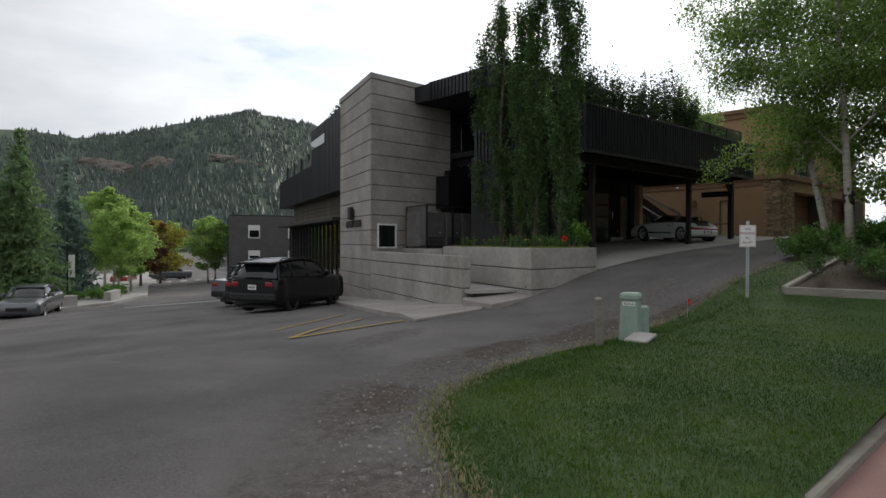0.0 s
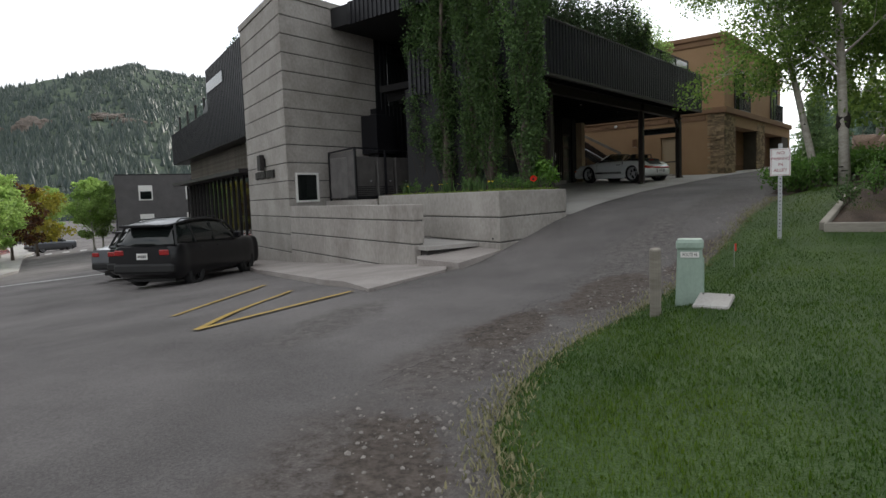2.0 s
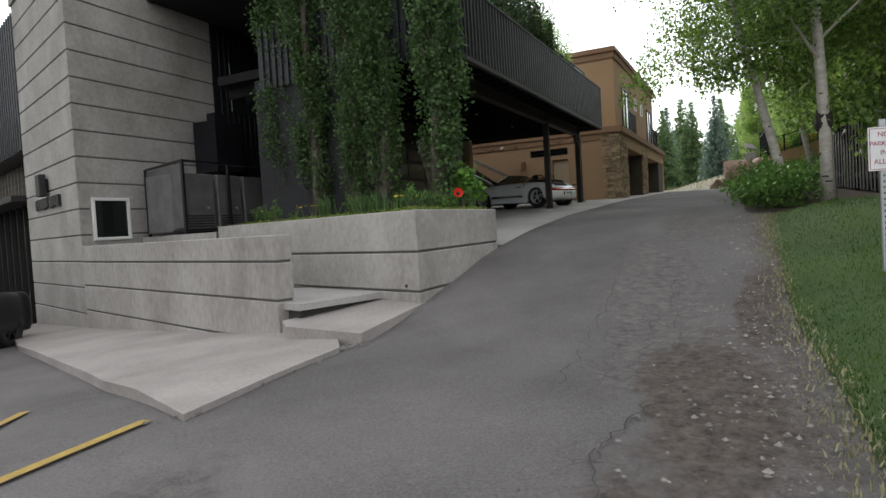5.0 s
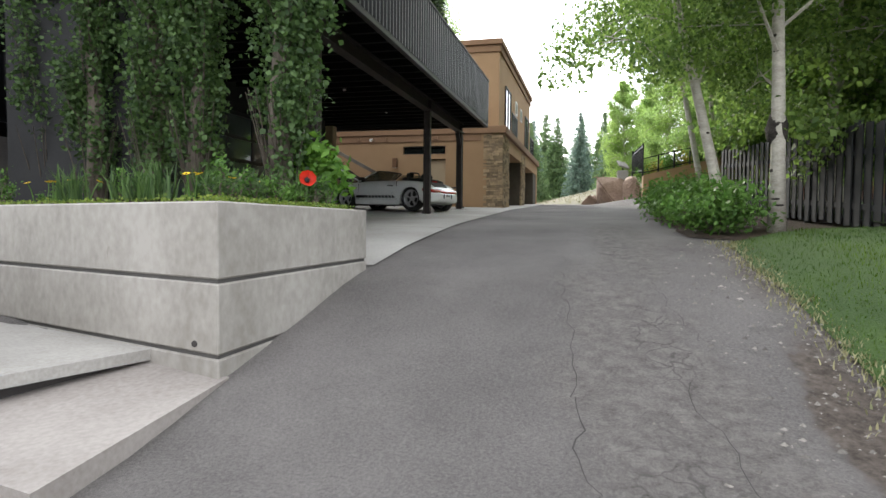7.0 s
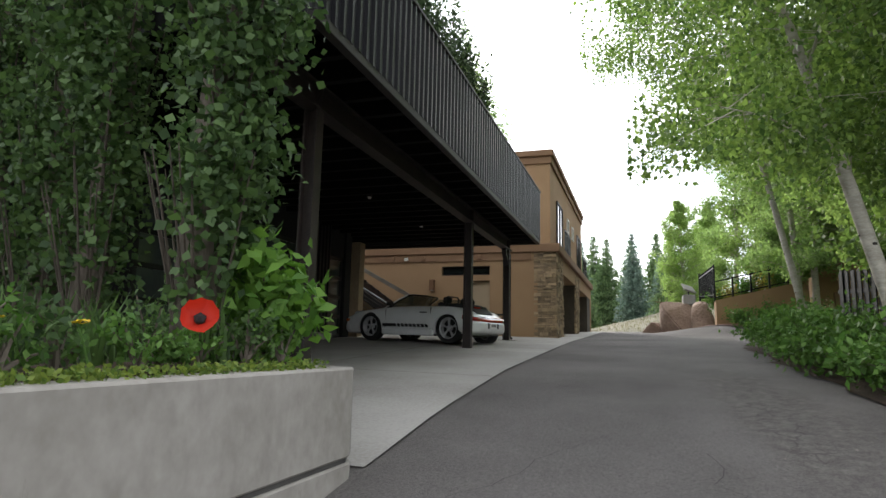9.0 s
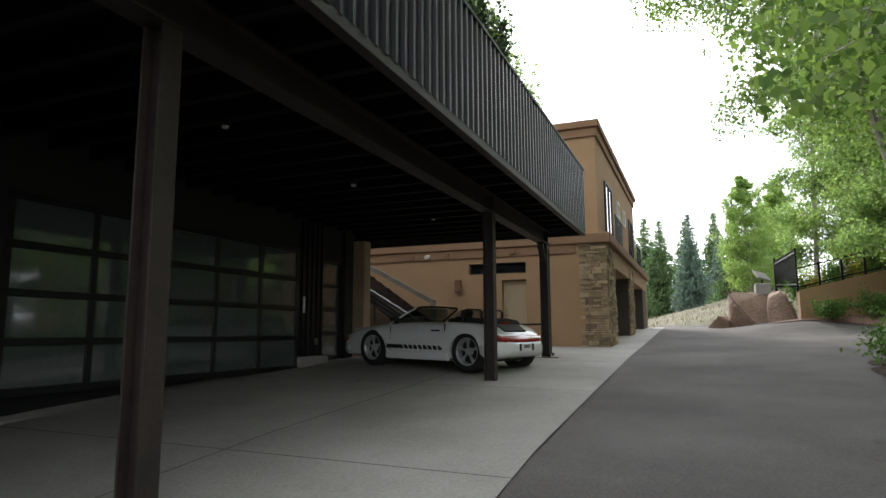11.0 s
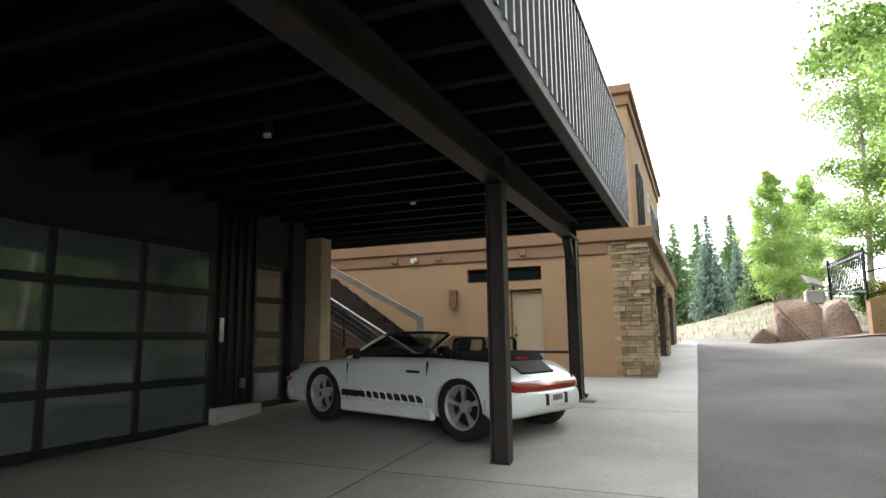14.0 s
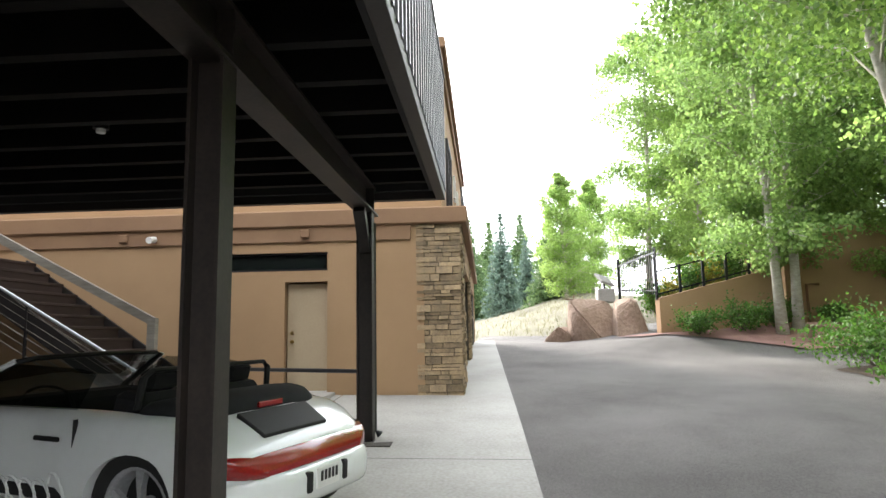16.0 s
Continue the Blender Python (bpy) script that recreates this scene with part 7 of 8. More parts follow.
def boulder(base, s, seed, label):
    ob = thing("boulder", label, "rock", Matrix.Translation(base), "boulders")
    rnd = random.Random(seed)
    bm = bmesh.new()
    for k in range(26):
        q = Vector((rnd.uniform(-1, 1), rnd.uniform(-1, 1), rnd.uniform(-1, 1)))
        q /= max(abs(q.x), abs(q.y), abs(q.z)) ** 0.8
        q.x += 0.35 * max(0.0, q.z)          # the face leans back
        bm.verts.new((q.x * s[0], q.y * s[1], q.z * s[2]))
    hull_ = bmesh.ops.convex_hull(bm, input=bm.verts[:])
    bmesh.ops.delete(bm, geom=[e for e in hull_["geom_interior"] if isinstance(e, bmesh.types.BMVert)], context="VERTS")
    bmesh.ops.bevel(bm, geom=bm.edges[:], offset=0.05, segments=2, affect="EDGES")
    bmesh.ops.subdivide_edges(bm, edges=[e for e in bm.edges if e.calc_length() > 0.35], cuts=2, use_grid_fill=True)
    bmesh.ops.triangulate(bm, faces=bm.faces[:])
    for v in bm.verts:
        v.co += v.co.normalized() * 0.05 * noise.noise(v.co * 3.0 + Vector((seed, 0, 0)))
    part("rock", bm, M["boulder"], ob)
boulder((40.9, 6.35, 3.3), (1.0, 1.0, 1.2), 2, "large pinkish sandstone boulder by the alley end")
boulder((39.7, 5.45, 3.4), (0.8, 0.55, 1.05), 5, "cracked pinkish boulder below the fence")
boulder((41.4, 7.6, 2.9), (0.7, 0.6, 0.6), 9, "low pinkish boulder at the asphalt edge")
dish = thing("light_dish", "tilted grey stone dish on a stone block", "dish", Matrix.Translation((41.3, 5.95, 4.7)))
part("block", box_bm(-0.3, 0.3, -0.3, 0.3, -0.4, 0.1, bevel=0.04), M["slab"], dish)
part("bowl", box_bm(-0.3, 0.3, -0.32, 0.32, -0.05, 0.05, bevel=0.03, m=pose(0.0, 0, 0.42, 18, -35, 20)), M["slab"], dish)
part("arm", beam_bm((0.1, 0, 0.1), (0.1, 0, 0.5), 0.06, 0.06), M["dark_steel"], dish)
sheet_on_ground("paver_drive", [(34.8, 2.2), (35.5, -6), (38.5, -6), (37.15, 4.9), (38.8, 6.2), (37.3, 5.7), (36.2, 4.1)], M["paver"], 0.04, "red paver drive beside the alley", "drive", step=0.5)
sheet_on_ground("shrub_soil", [(14.9, 5.0), (15.4, 6.05), (20, 6.15), (24.8, 5.9), (27.5, 4.9), (29.6, 3.6), (31.2, 3.6), (32.6, 0.5), (29.6, 1.2), (14.9, 2.8)], M["soil"], 0.018, "brown mulch under the shrubs", "soil", jitter=0.25, fz=lambda x, y: ground_z(x, 5))

for k in range(7):
    q = W0.lerp(W1, 0.12 + 0.12 * k) + nv * 4.2
    bush("terrace_shrub", "loose orange-tinged green shrub above the retaining wall", (q.x, q.y, 3.7 + 0.12 * k), 0.6, 0.6, 1.3 + 0.12 * k, 1100, 0.1, M["leaf_yellow"] if k % 3 == 1 else M["leaf_shrub"], 700 + k, "shrub", 14, "terrace shrubs")

# tan house beyond the retaining wall
h2 = thing("neighbour_house", "tan stucco neighbour house with a gas pipe", "building")
part("wall", prism(bmesh.new(), [(38.1, 1.1), (40.5, 1.3), (42, -9), (37.0, -9.5)], 2.4, 6.4), M["stucco"], h2)
part("wall", prism(bmesh.new(), [(36.0, -4.2), (38.2, -3.6), (38.6, -10), (34.5, -10)], 2.4, 7.2), M["stucco"], h2)
part("roof_edge", prism(bmesh.new(), [(35.8, -4.0), (38.4, -3.4), (38.8, -10.2), (34.2, -10.2)], 7.2, 7.45), M["stucco_trim"], h2)
part("gas_pipe", tube(bmesh.new(), [(37.98, 0.55, 3.2), (37.98, 0.55, 4.6), (37.95, 0.2, 4.6)], 0.04, 8), M["garage_wood"], h2)
part("dark_window", box_bm(35.4, 35.5, -7.4, -6.2, 4.4, 5.6), M["dark_glass"], h2)

# brown timber house beside the lawn
h3 = thing("timber_house", "brown vertical-board house with deep gabled eaves", "building")
part("wall_lower", box_bm(15.0, 18.2, -4.2, 1.62, 1.0, 3.35), M["stucco_trim"], h3)
part("belt_board", box_bm(14.95, 18.25, -4.2, 1.68, 3.35, 3.6, bevel=0.01), M["brown_siding"], h3)
part("wall_upper", box_bm(15.04, 18.16, -4.2, 1.60, 3.6, 8.0), M["brown_siding"], h3)
bb = mesh_object("batten", box_bm(-0.018, 0.018, -0.014, 0.014, 3.6, 7.9), M["brown_siding"])
bb.parent = h3
bb.location = (15.2, 1.62, 0)
for k in range(1, 10):
    shared("batten", bb.data, h3, Matrix.Translation((15.2 + 0.3 * k, 1.62, 0)))
for k in range(18):
    shared("batten", bb.data, h3, Matrix.Translation((15.03, 1.5 - 0.3 * k, 0)) @ Matrix.Rotation(radians(90), 4, "Z"))
part("upper_window", box_bm(14.98, 15.02, -1.0, 0.7, 4.9, 6.8), M["dark_glass"], h3)
part("eave", beam_bm((14.3, 2.45, 4.3), (14.3, -0.6, 6.5), 1.4, 0.2), M["brown_siding"], h3)
part("eave", beam_bm((14.0, 2.4, 5.7), (14.0, -3.5, 9.6), 2.2, 0.25), M["brown_siding"], h3)
part("barge_board", beam_bm((12.92, 2.4, 5.65), (12.92, -3.5, 9.55), 0.05, 0.4), M["brown_siding"], h3)
part("barge_board", beam_bm((13.62, 2.45, 4.25), (13.62, -0.6, 6.45), 0.05, 0.32), M["brown_siding"], h3)
h3.location = (0, 0.4, 0.1)

# ---- across the street ----
def far(x, y):
    """The far kerb and what stands along it."""
    k = 1.11 if y < 70 else 1.0
    return -2.3 + (x + 2.3) * k, 1 + (y - 1) * k


left_kerb = [(-20, 25.6), (-4, 28.8), (0.5, 31.5), (3.2, 33.6), (6, 35.5), (9.1, 40.5), (15.2, 61), (24.6, 87), (33, 112), (15, 112), (-30, 75), (-30, 25)]
left_kerb = [far(*p) for p in left_kerb]
kb = prism(bmesh.new(), left_kerb, lambda x, y: ground_z(x, y) - 0.3, lambda x, y: ground_z(x, y) + 0.14)
tagged(mesh_object("far_pavement", kb, M["slab"]), "pale concrete pavement across the street", "pavement", kind="structure")
vg = sheet_on_ground("verge", [far(*p) for p in ((-20, 29), (0, 34), (4.4, 37), (7.2, 42), (13.5, 63), (0, 75), (-30, 60), (-30, 29))], M["lawn"], 0.19, "shaded green verge under the trees", "verge", step=2.0)
for x, y, a, l in ((3.4, 34.4, 30, 1.6), (6.4, 37.6, 62, 2.2), (-5.5, 29.6, 15, 3.0)):
    x, y = far(x, y)
    o = mesh_object("stone_planter_wall", box_bm(-l / 2, l / 2, -0.2, 0.2, 0, 0.62, bevel=0.02), M["slab"])
    o.matrix_basis = Matrix.Translation((x, y, ground_z(x, y) + 0.12)) @ Matrix.Rotation(radians(a), 4, "Z")
    tagged(o, "low pale concrete planter wall by the kerb", "wall")
for k, (x, y) in enumerate(((6.0, 39.2), (6.9, 41.0), (7.8, 43.2), (8.6, 45.8), (5.0, 40))):
    x, y = far(x, y)
    bush("kerb_shrub", "low rounded shrub in the kerb bed", (x, y, ground_z(x, y) + 0.14), 0.85, 0.85, 0.85, 900, 0.12, M["leaf_shrub"], 500 + k, "shrub", 14, "kerb shrubs")
pole = thing("street_lamp", "black street lamp post with a small pale banner", "lamp", Matrix.Translation((-0.19, 35.41, ground_z(-0.19, 35.41) + 0.13)))
part("shaft", tube(bmesh.new(), [(0, 0, 0), (0, 0, 0.5), (0, 0, 3.3)], [0.09, 0.055, 0.045], 10), M["black_metal"], pole)
part("lantern", tube(bmesh.new(), [(0, 0, 3.3), (0, 0, 3.42), (0, 0, 3.75), (0, 0, 3.95)], [0.05, 0.14, 0.19, 0.03], 10), M["frost_glass"], pole)
pole2 = thing("street_lamp", "dark lamp post with a white banner by the spruces", "lamp", Matrix.Translation((5.36, 43.85, ground_z(5.36, 43.85) + 0.13)))
part("shaft", tube(bmesh.new(), [(0, 0, 0), (0, 0, 0.5), (0, 0, 4.2)], [0.09, 0.055, 0.045], 10), M["black_metal"], pole2)
part("banner", box_bm(0.06, 0.42, -0.01, 0.01, 1.6, 3.0), M["white_frame"], pole2)
gh = thing("grey_building", "dark grey two-storey building with small white windows", "building")
part("wall", prism(bmesh.new(), [(20.8, 56), (31, 52.5), (36, 66), (26, 69)], -2.5, 4.6), M["dark_wall"], gh)
part("cladding", prism(bmesh.new(), [(20.75, 55.96), (31, 52.44), (31.02, 52.5), (20.8, 56.02)], -2.4, 4.5), material("grey_clad", (0.10, 0.095, 0.095), 0.8, scale=1), gh)
for z in (0.0, 2.4):
    for s in (0.16, 0.5, 0.8):
        p = Vector((20.75, 55.93, 0)).lerp(Vector((31, 52.4, 0)), s)
        w_ = part("window", prism(bmesh.new(), [(p.x, p.y), (p.x + 1.0, p.y - 0.345), (p.x + 1.0, p.y - 0.245), (p.x, p.y + 0.1)], z, z + 1.25), M["white_frame"], gh)
        part("pane", prism(bmesh.new(), [(p.x + 0.1, p.y - 0.075), (p.x + 0.9, p.y - 0.35), (p.x + 0.9, p.y - 0.25), (p.x + 0.1, p.y + 0.05)], z + 0.1, z + 0.75), M["dark_glass"], w_)

# painted marks
def stripe(p, q, w, mat, name, label, lift=0.02):
    p, q = Vector(p), Vector(q)
    d = (q - p).normalized()
    n_ = Vector((-d.y, d.x)) * w / 2
    sheet_on_ground(name, [tuple(p - n_), tuple(q - n_), tuple(q + n_), tuple(p + n_)], mat, lift, label, "road marking", step=0.3)
stripe((2.45, 9.72), (5.28, 9.98), 0.1, M["yellow_paint"], "parking_line", "worn yellow parking line on asphalt")
stripe((2.45, 9.72), (5.5, 11.92), 0.1, M["yellow_paint"], "parking_line", "worn yellow parking line on asphalt")
stripe((3.1, 11.65), (6.3, 13.95), 0.1, M["yellow_paint"], "parking_line", "worn yellow parking line on asphalt")
stripe((5.8, 33.0), (14.0, 27.6), 0.4, M["white_paint"], "stop_line", "worn white line across the street", 0.03)
for k in range(9):
    p = Vector((17.5 + k * 1.3, 72.5 - k * 0.9))
    stripe(p, p + Vector((0.9, 2.6)), 0.6, M["white_paint"], "crosswalk_bar", "white crosswalk bar far down the street", 0.035)

# ---- small things on the lawn ----
ub = thing("utility_pedestal", "pale green utility pedestal on the lawn", "utility box", Matrix.Translation((5.68, 4.76, 0.57)) @ Matrix.Rotation(radians(-72), 4, "Z") @ Matrix.Diagonal((0.64, 0.68, 1.04, 1)))
M["util_green"] = material("util_green", (0.28, 0.36, 0.30), 0.6, dark=(0.22, 0.29, 0.24), scale=4, fine=30, bump=0.1)
bm = bmesh.new()
lo_ = [bm.verts.new(v) for v in ((-0.24, -0.2, 0), (0.24, -0.2, 0), (0.24, 0.2, 0), (-0.24, 0.2, 0))]
hi_ = [bm.verts.new((v.co.x * 0.84, v.co.y * 0.84, 0.62)) for v in lo_]
bm.faces.new(lo_[::-1])
bm.faces.new(hi_)
for i in range(4):
    bm.faces.new((lo_[i], lo_[(i + 1) % 4], hi_[(i + 1) % 4], hi_[i]))
bmesh.ops.bevel(bm, geom=bm.edges[:], offset=0.015, segments=2, affect="EDGES")
part("cabinet", bm, M["util_green"], ub)
part("lid", box_bm(-0.225, 0.225, -0.19, 0.19, 0.60, 0.72, bevel=0.035), M["util_green"], ub)
tagp = part("label_plate", box_bm(-0.15, 0.15, -0.186, -0.178, 0.53, 0.59), M["white_frame"], ub, "white label plate with black bars")


def letters(text, size, parent, m, mat, name="lettering"):
    cu = bpy.data.curves.new(name, "FONT")
    cu.body, cu.size, cu.align_x, cu.align_y, cu.extrude = text, size, "CENTER", "CENTER", 0.001
    tmp = new("tmp", cu)
    dg = bpy.context.evaluated_depsgraph_get()
    me = bpy.data.meshes.new_from_object(tmp.evaluated_get(dg))
    bpy.data.objects.remove(tmp)
    me.materials.clear()
    me.materials.append(mat)
    ob = new(name, me)
    ob.parent = parent
    ob.matrix_basis = m
    return ob
letters("ROUTE 44", 0.052, ub, pose(0, -0.189, 0.56, 90, 0, 0), M["trim_black"])
bol = thing("wooden_bollard", "weathered grey wooden bollard leaning on the lawn", "bollard", Matrix.Translation((5.1, 4.93, 0.54)) @ pose(0, 0, 0, 3, -8, 0))
part("post", tube(bmesh.new(), [(0, 0, -0.1), (0, 0, 0.3), (0, 0, 0.72), (0, 0, 0.735)], [0.06, 0.06, 0.058, 0.048], 14), M["timber_grey"], bol, smooth=False)
bol2 = thing("short_bollard", "short green post behind the pedestal", "bollard", Matrix.Translation((6.25, 4.86, 0.62)))
part("post", tube(bmesh.new(), [(0, 0, -0.1), (0, 0, 0.42), (0, 0, 0.45)], [0.08, 0.08, 0.05], 14), M["util_green"], bol2)
cov = thing("valve_cover", "pale square valve box cover in the grass", "cover", Matrix.Translation((5.40, 4.42, 0.68)) @ Matrix.Rotation(radians(-84), 4, "Z") @ Matrix.Rotation(radians(12), 4, "X") @ Matrix.Diagonal((0.66, 0.98, 1, 1)))
part("lid", box_bm(-0.27, 0.27, -0.2, 0.2, -0.02, 0.025, bevel=0.015), M["slab"], cov)
for s in (-1, 1):
    part("bolt", tube(bmesh.new(), [(s * 0.2, 0.15, 0.02), (s * 0.2, 0.15, 0.03)], 0.015, 8), M["dark_steel"], cov)
sg = thing("parking_sign", "white no parking sign on a steel post", "sign", Matrix.Translation((9.93, 4.72, 1.04)) @ Matrix.Rotation(radians(-68), 4, "Z"))
part("post", box_bm(-0.03, 0.03, -0.012, 0.012, -0.1, 1.5), M["galv"], sg)
for k in range(16):
    part("post_hole", box_bm(-0.008, 0.008, -0.0135, -0.0125, 0.08 + k * 0.06, 0.1 + k * 0.06), M["crack"], sg)
M["sign_white"] = material("sign_white", (0.72, 0.71, 0.70), 0.5, dark=(0.62, 0.61, 0.60), scale=6, bump=0)
M["sign_red"] = material("sign_red", (0.30, 0.02, 0.04), 0.5, bump=0)
brd = part("board", box_bm(-0.15, 0.15, -0.02, -0.014, 0.98, 1.42, bevel=0.002), M["sign_white"], sg)
for a in ((-0.138, 0.138, 1.402, 1.408), (-0.138, 0.138, 0.992, 0.998), (-0.138, -0.132, 0.998, 1.402), (0.132, 0.138, 0.998, 1.402)):
    part("border", box_bm(a[0], a[1], -0.0225, -0.0205, a[2], a[3]), M["sign_red"], brd)
for k, tx in enumerate(("NO", "PARKING", "IN", "ALLEY")):
    letters(tx, 0.072 if tx != "PARKING" else 0.066, brd, pose(0, -0.0215, 1.345 - 0.092 * k, 90, 0, 0), M["sign_red"])
fg = thing("marker_flag", "small red marker flag in the grass", "flag", Matrix.Translation((7.6, 4.80, 0.78)))
part("wire", tube(bmesh.new(), [(0, 0, 0), (0, 0, 0.32)], 0.004, 5), M["galv"], fg)
part("pennant", box_bm(0, 0.1, -0.003, 0.003, 0.22, 0.32), M["petal_red"], fg)

# cooling units in their cage, and the duct hood
M["unit_grey"] = material("unit_grey", (0.13, 0.122, 0.117), 0.5, dark=(0.075, 0.07, 0.068), scale=3, fine=40)
cg = thing("unit_cage", "black steel cage frame round the cooling units", "cage")
K0 = Vector((11.92, 17.05, 1.86))
KA, KB = Vector((1, 0.02, 0)) * 2.7, STREET * 2.2
for p in (K0, K0 + KA, K0 + KB, K0 + KA * 0.5):
    part("upright", box_bm(p.x - 0.03, p.x + 0.03, p.y - 0.03, p.y + 0.03, 1.86, 3.50), M["black_metal"], cg)
for z in (1.95, 3.48):
    part("rail", beam_bm(K0 + Vector((0, 0, z - 1.86)), K0 + KA + Vector((0, 0, z - 1.86)), 0.05, 0.05), M["black_metal"], cg)
    part("rail", beam_bm(K0 + Vector((0, 0, z - 1.86)), K0 + KB + Vector((0, 0, z - 1.86)), 0.05, 0.05), M["black_metal"], cg)
part("side_panel", beam_bm(K0 + KB * 0.04 + Vector((0, 0, 0.86)), K0 + KB * 0.97 + Vector((0, 0, 0.86)), 0.02, 1.42), M["unit_grey"], cg, "dark grey perforated side panel")
for k, (a, b) in enumerate(((0.12, 1.0), (1.1, 1.85), (1.95, 2.6))):
    u_ = thing("cooling_unit", "dark grey metal cooling unit in the cage", "air conditioner", Matrix.Translation(K0 + Vector((a + 0.08, 0.22, 0.02))), "cooling units")
    part("casing", box_bm(0, b - a, 0, 1.25, 0.04, 1.36, bevel=0.02), M["unit_grey"], u_)
    part("foot_rail", box_bm(0.02, b - a - 0.02, 0.05, 0.8, 0, 0.05), M["black_metal"], u_)
    for j in range(5):
        part("louvre", box_bm(0.06, b - a - 0.06, -0.012, 0.0, 0.14 + j * 0.06, 0.165 + j * 0.06), M["black_metal"], u_)
    part("handle", box_bm((b - a) * 0.7, (b - a) * 0.7 + 0.07, -0.02, 0.0, 0.55, 0.6), M["galv"], u_)
dh = thing("duct_hood", "large black rounded duct hood by the tower", "duct", Matrix.Translation((14.3, 18.45, 3.5)))
bm = box_bm(0, 0.9, 0, 0.8, 0, 1.6)
bmesh.ops.bevel(bm, geom=[e for e in bm.edges if all(v.co.z > 1.55 for v in e.verts)], offset=0.25, segments=5, affect="EDGES")
part("hood", bm, M["black_metal"], dh)
part("stem", box_bm(0.2, 0.75, 0.15, 0.7, -1.5, 0.0), M["black_metal"], dh)

# wooden stool by the end door
sl = thing("wooden_stool", "small brown wooden stool by the garage doors", "stool", Matrix.Translation((23.95, 16.6, floor_z(23.95, 16.6) + 0.01)))
part("seat", box_bm(-0.24, 0.24, -0.2, 0.2, 0.44, 0.5, bevel=0.012), M["garage_wood"], sl)
for sx in (-1, 1):
    for sy in (-1, 1):
        part("leg", beam_bm((sx * 0.21, sy * 0.17, 0), (sx * 0.17, sy * 0.14, 0.45), 0.05, 0.05, 0.006), M["garage_wood"], sl)
    part("stretcher", beam_bm((sx * 0.19, -0.15, 0.18), (sx * 0.19, 0.15, 0.18), 0.03, 0.03), M["garage_wood"], sl)

# crumbled asphalt and chips along the pavement's broken edge
rub = np.random.default_rng(31)
rv_, rf_ = [], []
EDGE = [Vector(p) for p in ((5.3, 9.8), (6.4, 9.86), (7.4, 9.9), (7.8, 9.72))]
for i in range(420):
    k = int(rub.integers(0, 3))
    p = EDGE[k].lerp(EDGE[k + 1], rub.random())
    x, y = p.x + rub.normal() * 0.05, p.y + rub.normal() * 0.07
    s = 0.006 + 0.02 * rub.random() ** 3
    z = ground_z(x, y) + 0.012
    b_ = len(rv_)
    rv_ += [(x + s * q[0] * rub.uniform(0.6, 1.3), y + s * q[1] * rub.uniform(0.6, 1.3), z + s * q[2]) for q in ((1, 0.2, 0), (0, 1, 0), (-1, 0, 0), (-0.2, -1, 0), (0.4, 0.3, 0.6), (-0.4, -0.2, 0.7))]
    rf_ += [(b_, b_ + 1, b_ + 4), (b_ + 1, b_ + 2, b_ + 5), (b_ + 1, b_ + 5, b_ + 4), (b_ + 2, b_ + 3, b_ + 5), (b_ + 3, b_, b_ + 4), (b_ + 3, b_ + 4, b_ + 5)]
tagged(new("edge_rubble", raw_mesh("edge_rubble", rv_, rf_, M["pebble"])), "crumbled grey chips along the broken pavement edge", "rubble", kind="stuff")

# patches and cracks in the asphalt
cr = random.Random(77)
def crack(p, q, n, w, name="asphalt_crack"):
    bm = bmesh.new()
    p, q = Vector(p), Vector(q)
    d = (q - p)
    nn = Vector((-d.y, d.x)).normalized()
    pts_ = [p + d * (i / n) + nn * cr.gauss(0, 0.035) for i in range(n + 1)]
    L_ = [bm.verts.new((*(a + nn * w * 0.45 * cr.uniform(0.3, 1)), ground_z(*a) + 0.03)) for a in pts_]
    R_ = [bm.verts.new((*(a - nn * w * 0.45 * cr.uniform(0.3, 1)), ground_z(*a) + 0.03)) for a in pts_]
    for i in range(n):
        bm.faces.new((R_[i], R_[i + 1], L_[i + 1], L_[i]))
    tagged(mesh_object(name, bm, M["crack"]), "dark meandering crack in the asphalt", "crack", kind="structure")
for p, q, n, w in (((6.7, 7.25), (9.5, 7.45), 26, 0.012), ((9.5, 7.45), (13.2, 7.75), 24, 0.01), ((7.6, 6.5), (9.8, 6.8), 18, 0.01), ((8.4, 6.7), (8.2, 7.4), 8, 0.01), ((9.4, 6.9), (9.2, 7.4), 8, 0.008), ((3.6, 6.3), (5.6, 6.75), 20, 0.02), ((5.6, 6.75), (6.6, 6.5), 12, 0.02), ((2.0, 6.1), (3.6, 6.3), 16, 0.012), ((11.8, 9.3), (13.5, 8.4), 14, 0.008), ((6.3, 6.4), (7.1, 5.9), 10, 0.015), ((7.0, 6.6), (7.3, 7.2), 8, 0.01), ((10.5, 6.6), (12.5, 6.9), 14, 0.008)):
    crack(p, q, n, w)

# ---- mountains ----
def ridge(az):
    """Height angle of the skyline, in degrees, by azimuth."""
    return smooth_line(az, (20, 50, 57, 61, 64, 66, 68, 71.5, 75, 79, 82, 86, 92, 105, 125, 150), (6, 9.0, 10.4, 10.9, 11.4, 11.6, 11.2, 10.3, 9.2, 8.4, 8.7, 8.4, 8.0, 7, 6, 6))

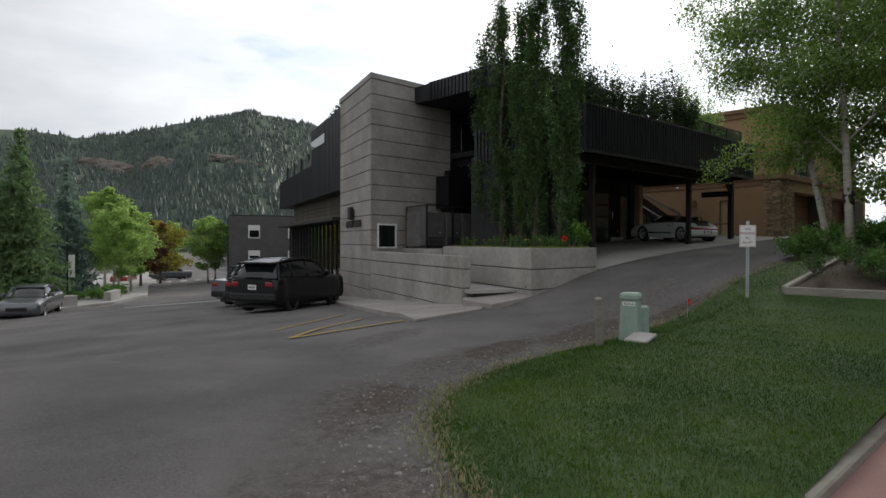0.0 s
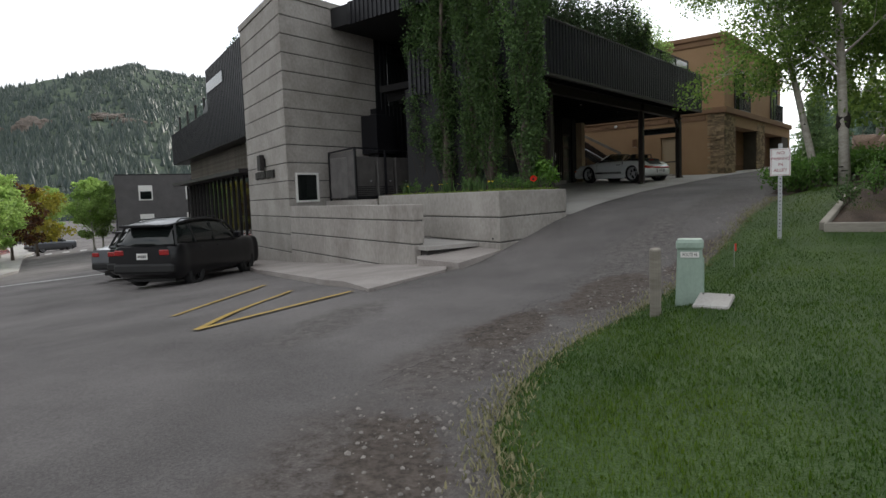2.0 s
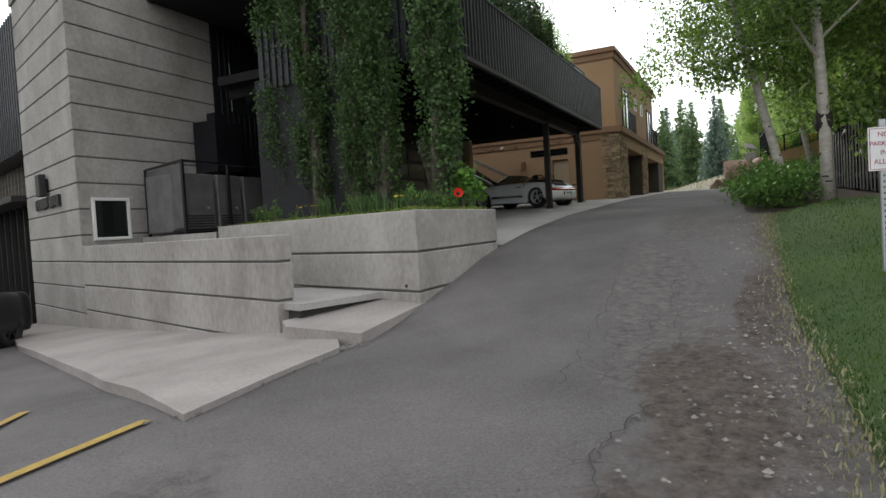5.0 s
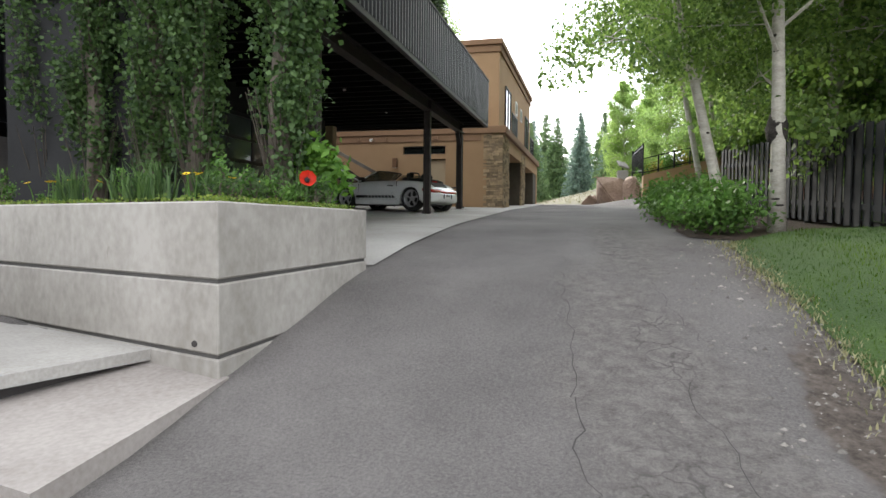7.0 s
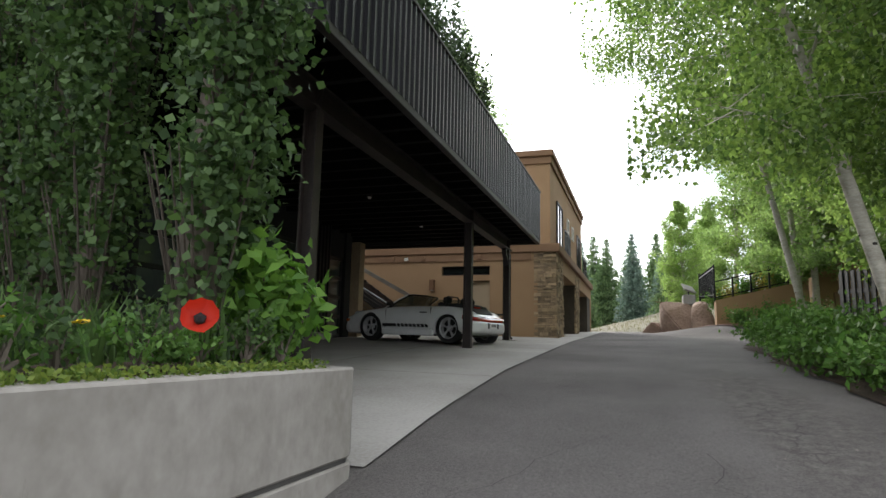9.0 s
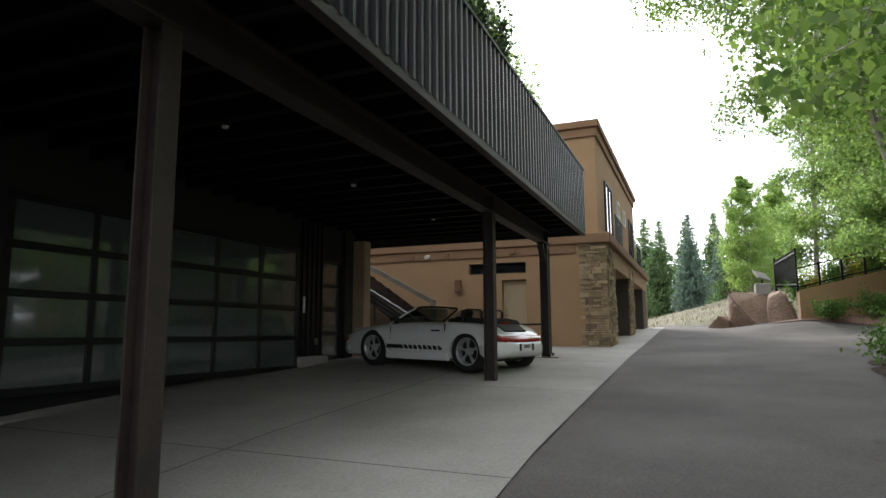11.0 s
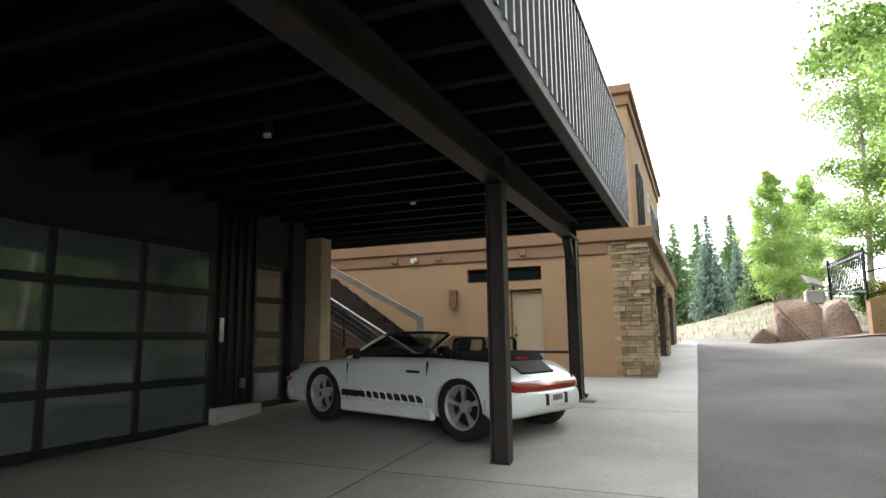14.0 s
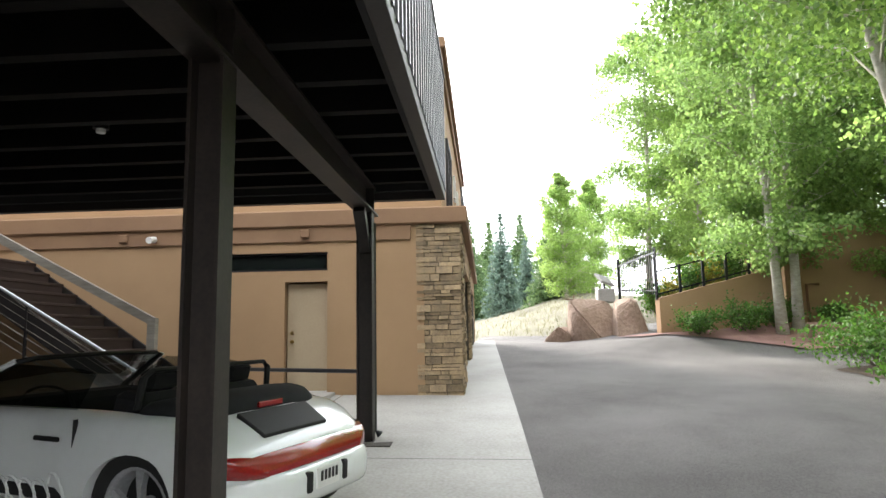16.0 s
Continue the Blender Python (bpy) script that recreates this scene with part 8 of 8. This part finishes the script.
def mountain_pt(az, t):
    """t from 0 at the foot to 1 at the crest."""
    a = radians(az)
    r = 420 + 900 * t
    crest = 1320 * math.tan(radians(ridge(az)))
    n1 = noise.noise(Vector((az * 0.16, t * 2.2, 0.5)))
    n2 = noise.noise(Vector((az * 0.55, t * 6, 4.5)))
    z = crest * (t ** 1.15) + (38 * n1 + 14 * n2) * math.sin(math.pi * min(1, t * 1.0)) + 4 * noise.noise(Vector((az * 2.2, t * 24, 9)))
    return (r * math.cos(a) + 30 * n1, r * math.sin(a) + 30 * n2, z - 6)

azs = np.linspace(20, 150, 261)
ts = np.linspace(0, 1.0, 61)
mv = [mountain_pt(a, t) for t in ts for a in azs] + [(1700 * math.cos(radians(a)), 1700 * math.sin(radians(a)), -20) for a in azs]
mf = [(j * 261 + i, j * 261 + i + 1, (j + 1) * 261 + i + 1, (j + 1) * 261 + i) for j in range(61) for i in range(260)]
M["mountain"] = material("mountain", (0.085, 0.115, 0.068), 0.95, dark=(0.045, 0.065, 0.05), scale=0.012, fine=0.12, bump=0.6, depth=4.0)
mtn = new("mountain", raw_mesh("mountain", mv, mf, M["mountain"], True))
tagged(mtn, "wooded mountain ridge beyond the town with bare slopes", "mountain", kind="structure")
M["far_conifer"] = leaf_material("far_conifer", (0.032, 0.05, 0.045), (0.06, 0.082, 0.062), 0.0)
cv, cf = [], []
gm = np.random.default_rng(12)
count = 0
while count < 19000:
    az, t = gm.uniform(50, 104), gm.random()
    den = 0.5 + 0.9 * noise.noise(Vector((az * 0.35, t * 5.0, 7.7))) + 0.25 * noise.noise(Vector((az * 1.3, t * 16.0, 2.2)))
    if gm.random() > den + 0.25 * (1 - t):
        continue
    x, y, z = mountain_pt(az, t)
    h, w = gm.uniform(5, 11), gm.uniform(1.8, 3.6)
    b = len(cv)
    a0 = gm.uniform(0, 1.5)
    cv += [(x + w * math.cos(a0 + q), y + w * math.sin(a0 + q), z - 1) for q in (0, 1.57, 3.14, 4.71)] + [(x, y, z + h)]
    cf += [(b, b + 1, b + 4), (b + 1, b + 2, b + 4), (b + 2, b + 3, b + 4), (b + 3, b, b + 4)]
    count += 1
tagged(new("mountain_forest", raw_mesh("mountain_forest", cv, cf, M["far_conifer"])), "dark conifer forest on the mountain side", "forest", kind="stuff")
M["cliff"] = material("cliff", (0.24, 0.20, 0.17), 0.95, dark=(0.13, 0.11, 0.095), scale=0.05, fine=0.4, bump=0.8, depth=2.0)
for az, t, w, h in ((77.2, 0.60, 30, 22), (75.6, 0.58, 26, 18), (72.0, 0.52, 20, 20), (67.6, 0.50, 24, 10), (66.2, 0.44, 18, 9)):
    x, y, z = mountain_pt(az, t)
    bm = bmesh.new()
    bmesh.ops.create_icosphere(bm, subdivisions=4, radius=1.0)
    for v in bm.verts:
        v.co *= 1 + 0.5 * noise.noise(v.co * 1.6 + Vector((az, 0, 0))) + 0.2 * noise.noise(v.co * 5)
        v.co = Vector((v.co.x * w, v.co.y * 9, v.co.z * h * 0.7))
    o = mesh_object("cliff", bm, M["cliff"])
    o.matrix_basis = Matrix.Translation((x, y, z)) @ Matrix.Rotation(radians(az - 90), 4, "Z")
    tagged(o, "bare grey-brown rock face among the mountain trees", "cliff", kind="structure")

# ---- ledge stones of the piers ----
stone_face(Vector((28.33, 11.42, 0)), (0, -1, 0), 0.72, 2.2, 5.13, house, 1)
stone_face(Vector((28.36, 10.72, 0)), (1, 0, 0), 1.74, 2.2, 5.13, house, 2)
stone_face(Vector((34.1, 10.72, 0)), (1, 0, 0), 1.6, 2.3, 5.13, house, 3)
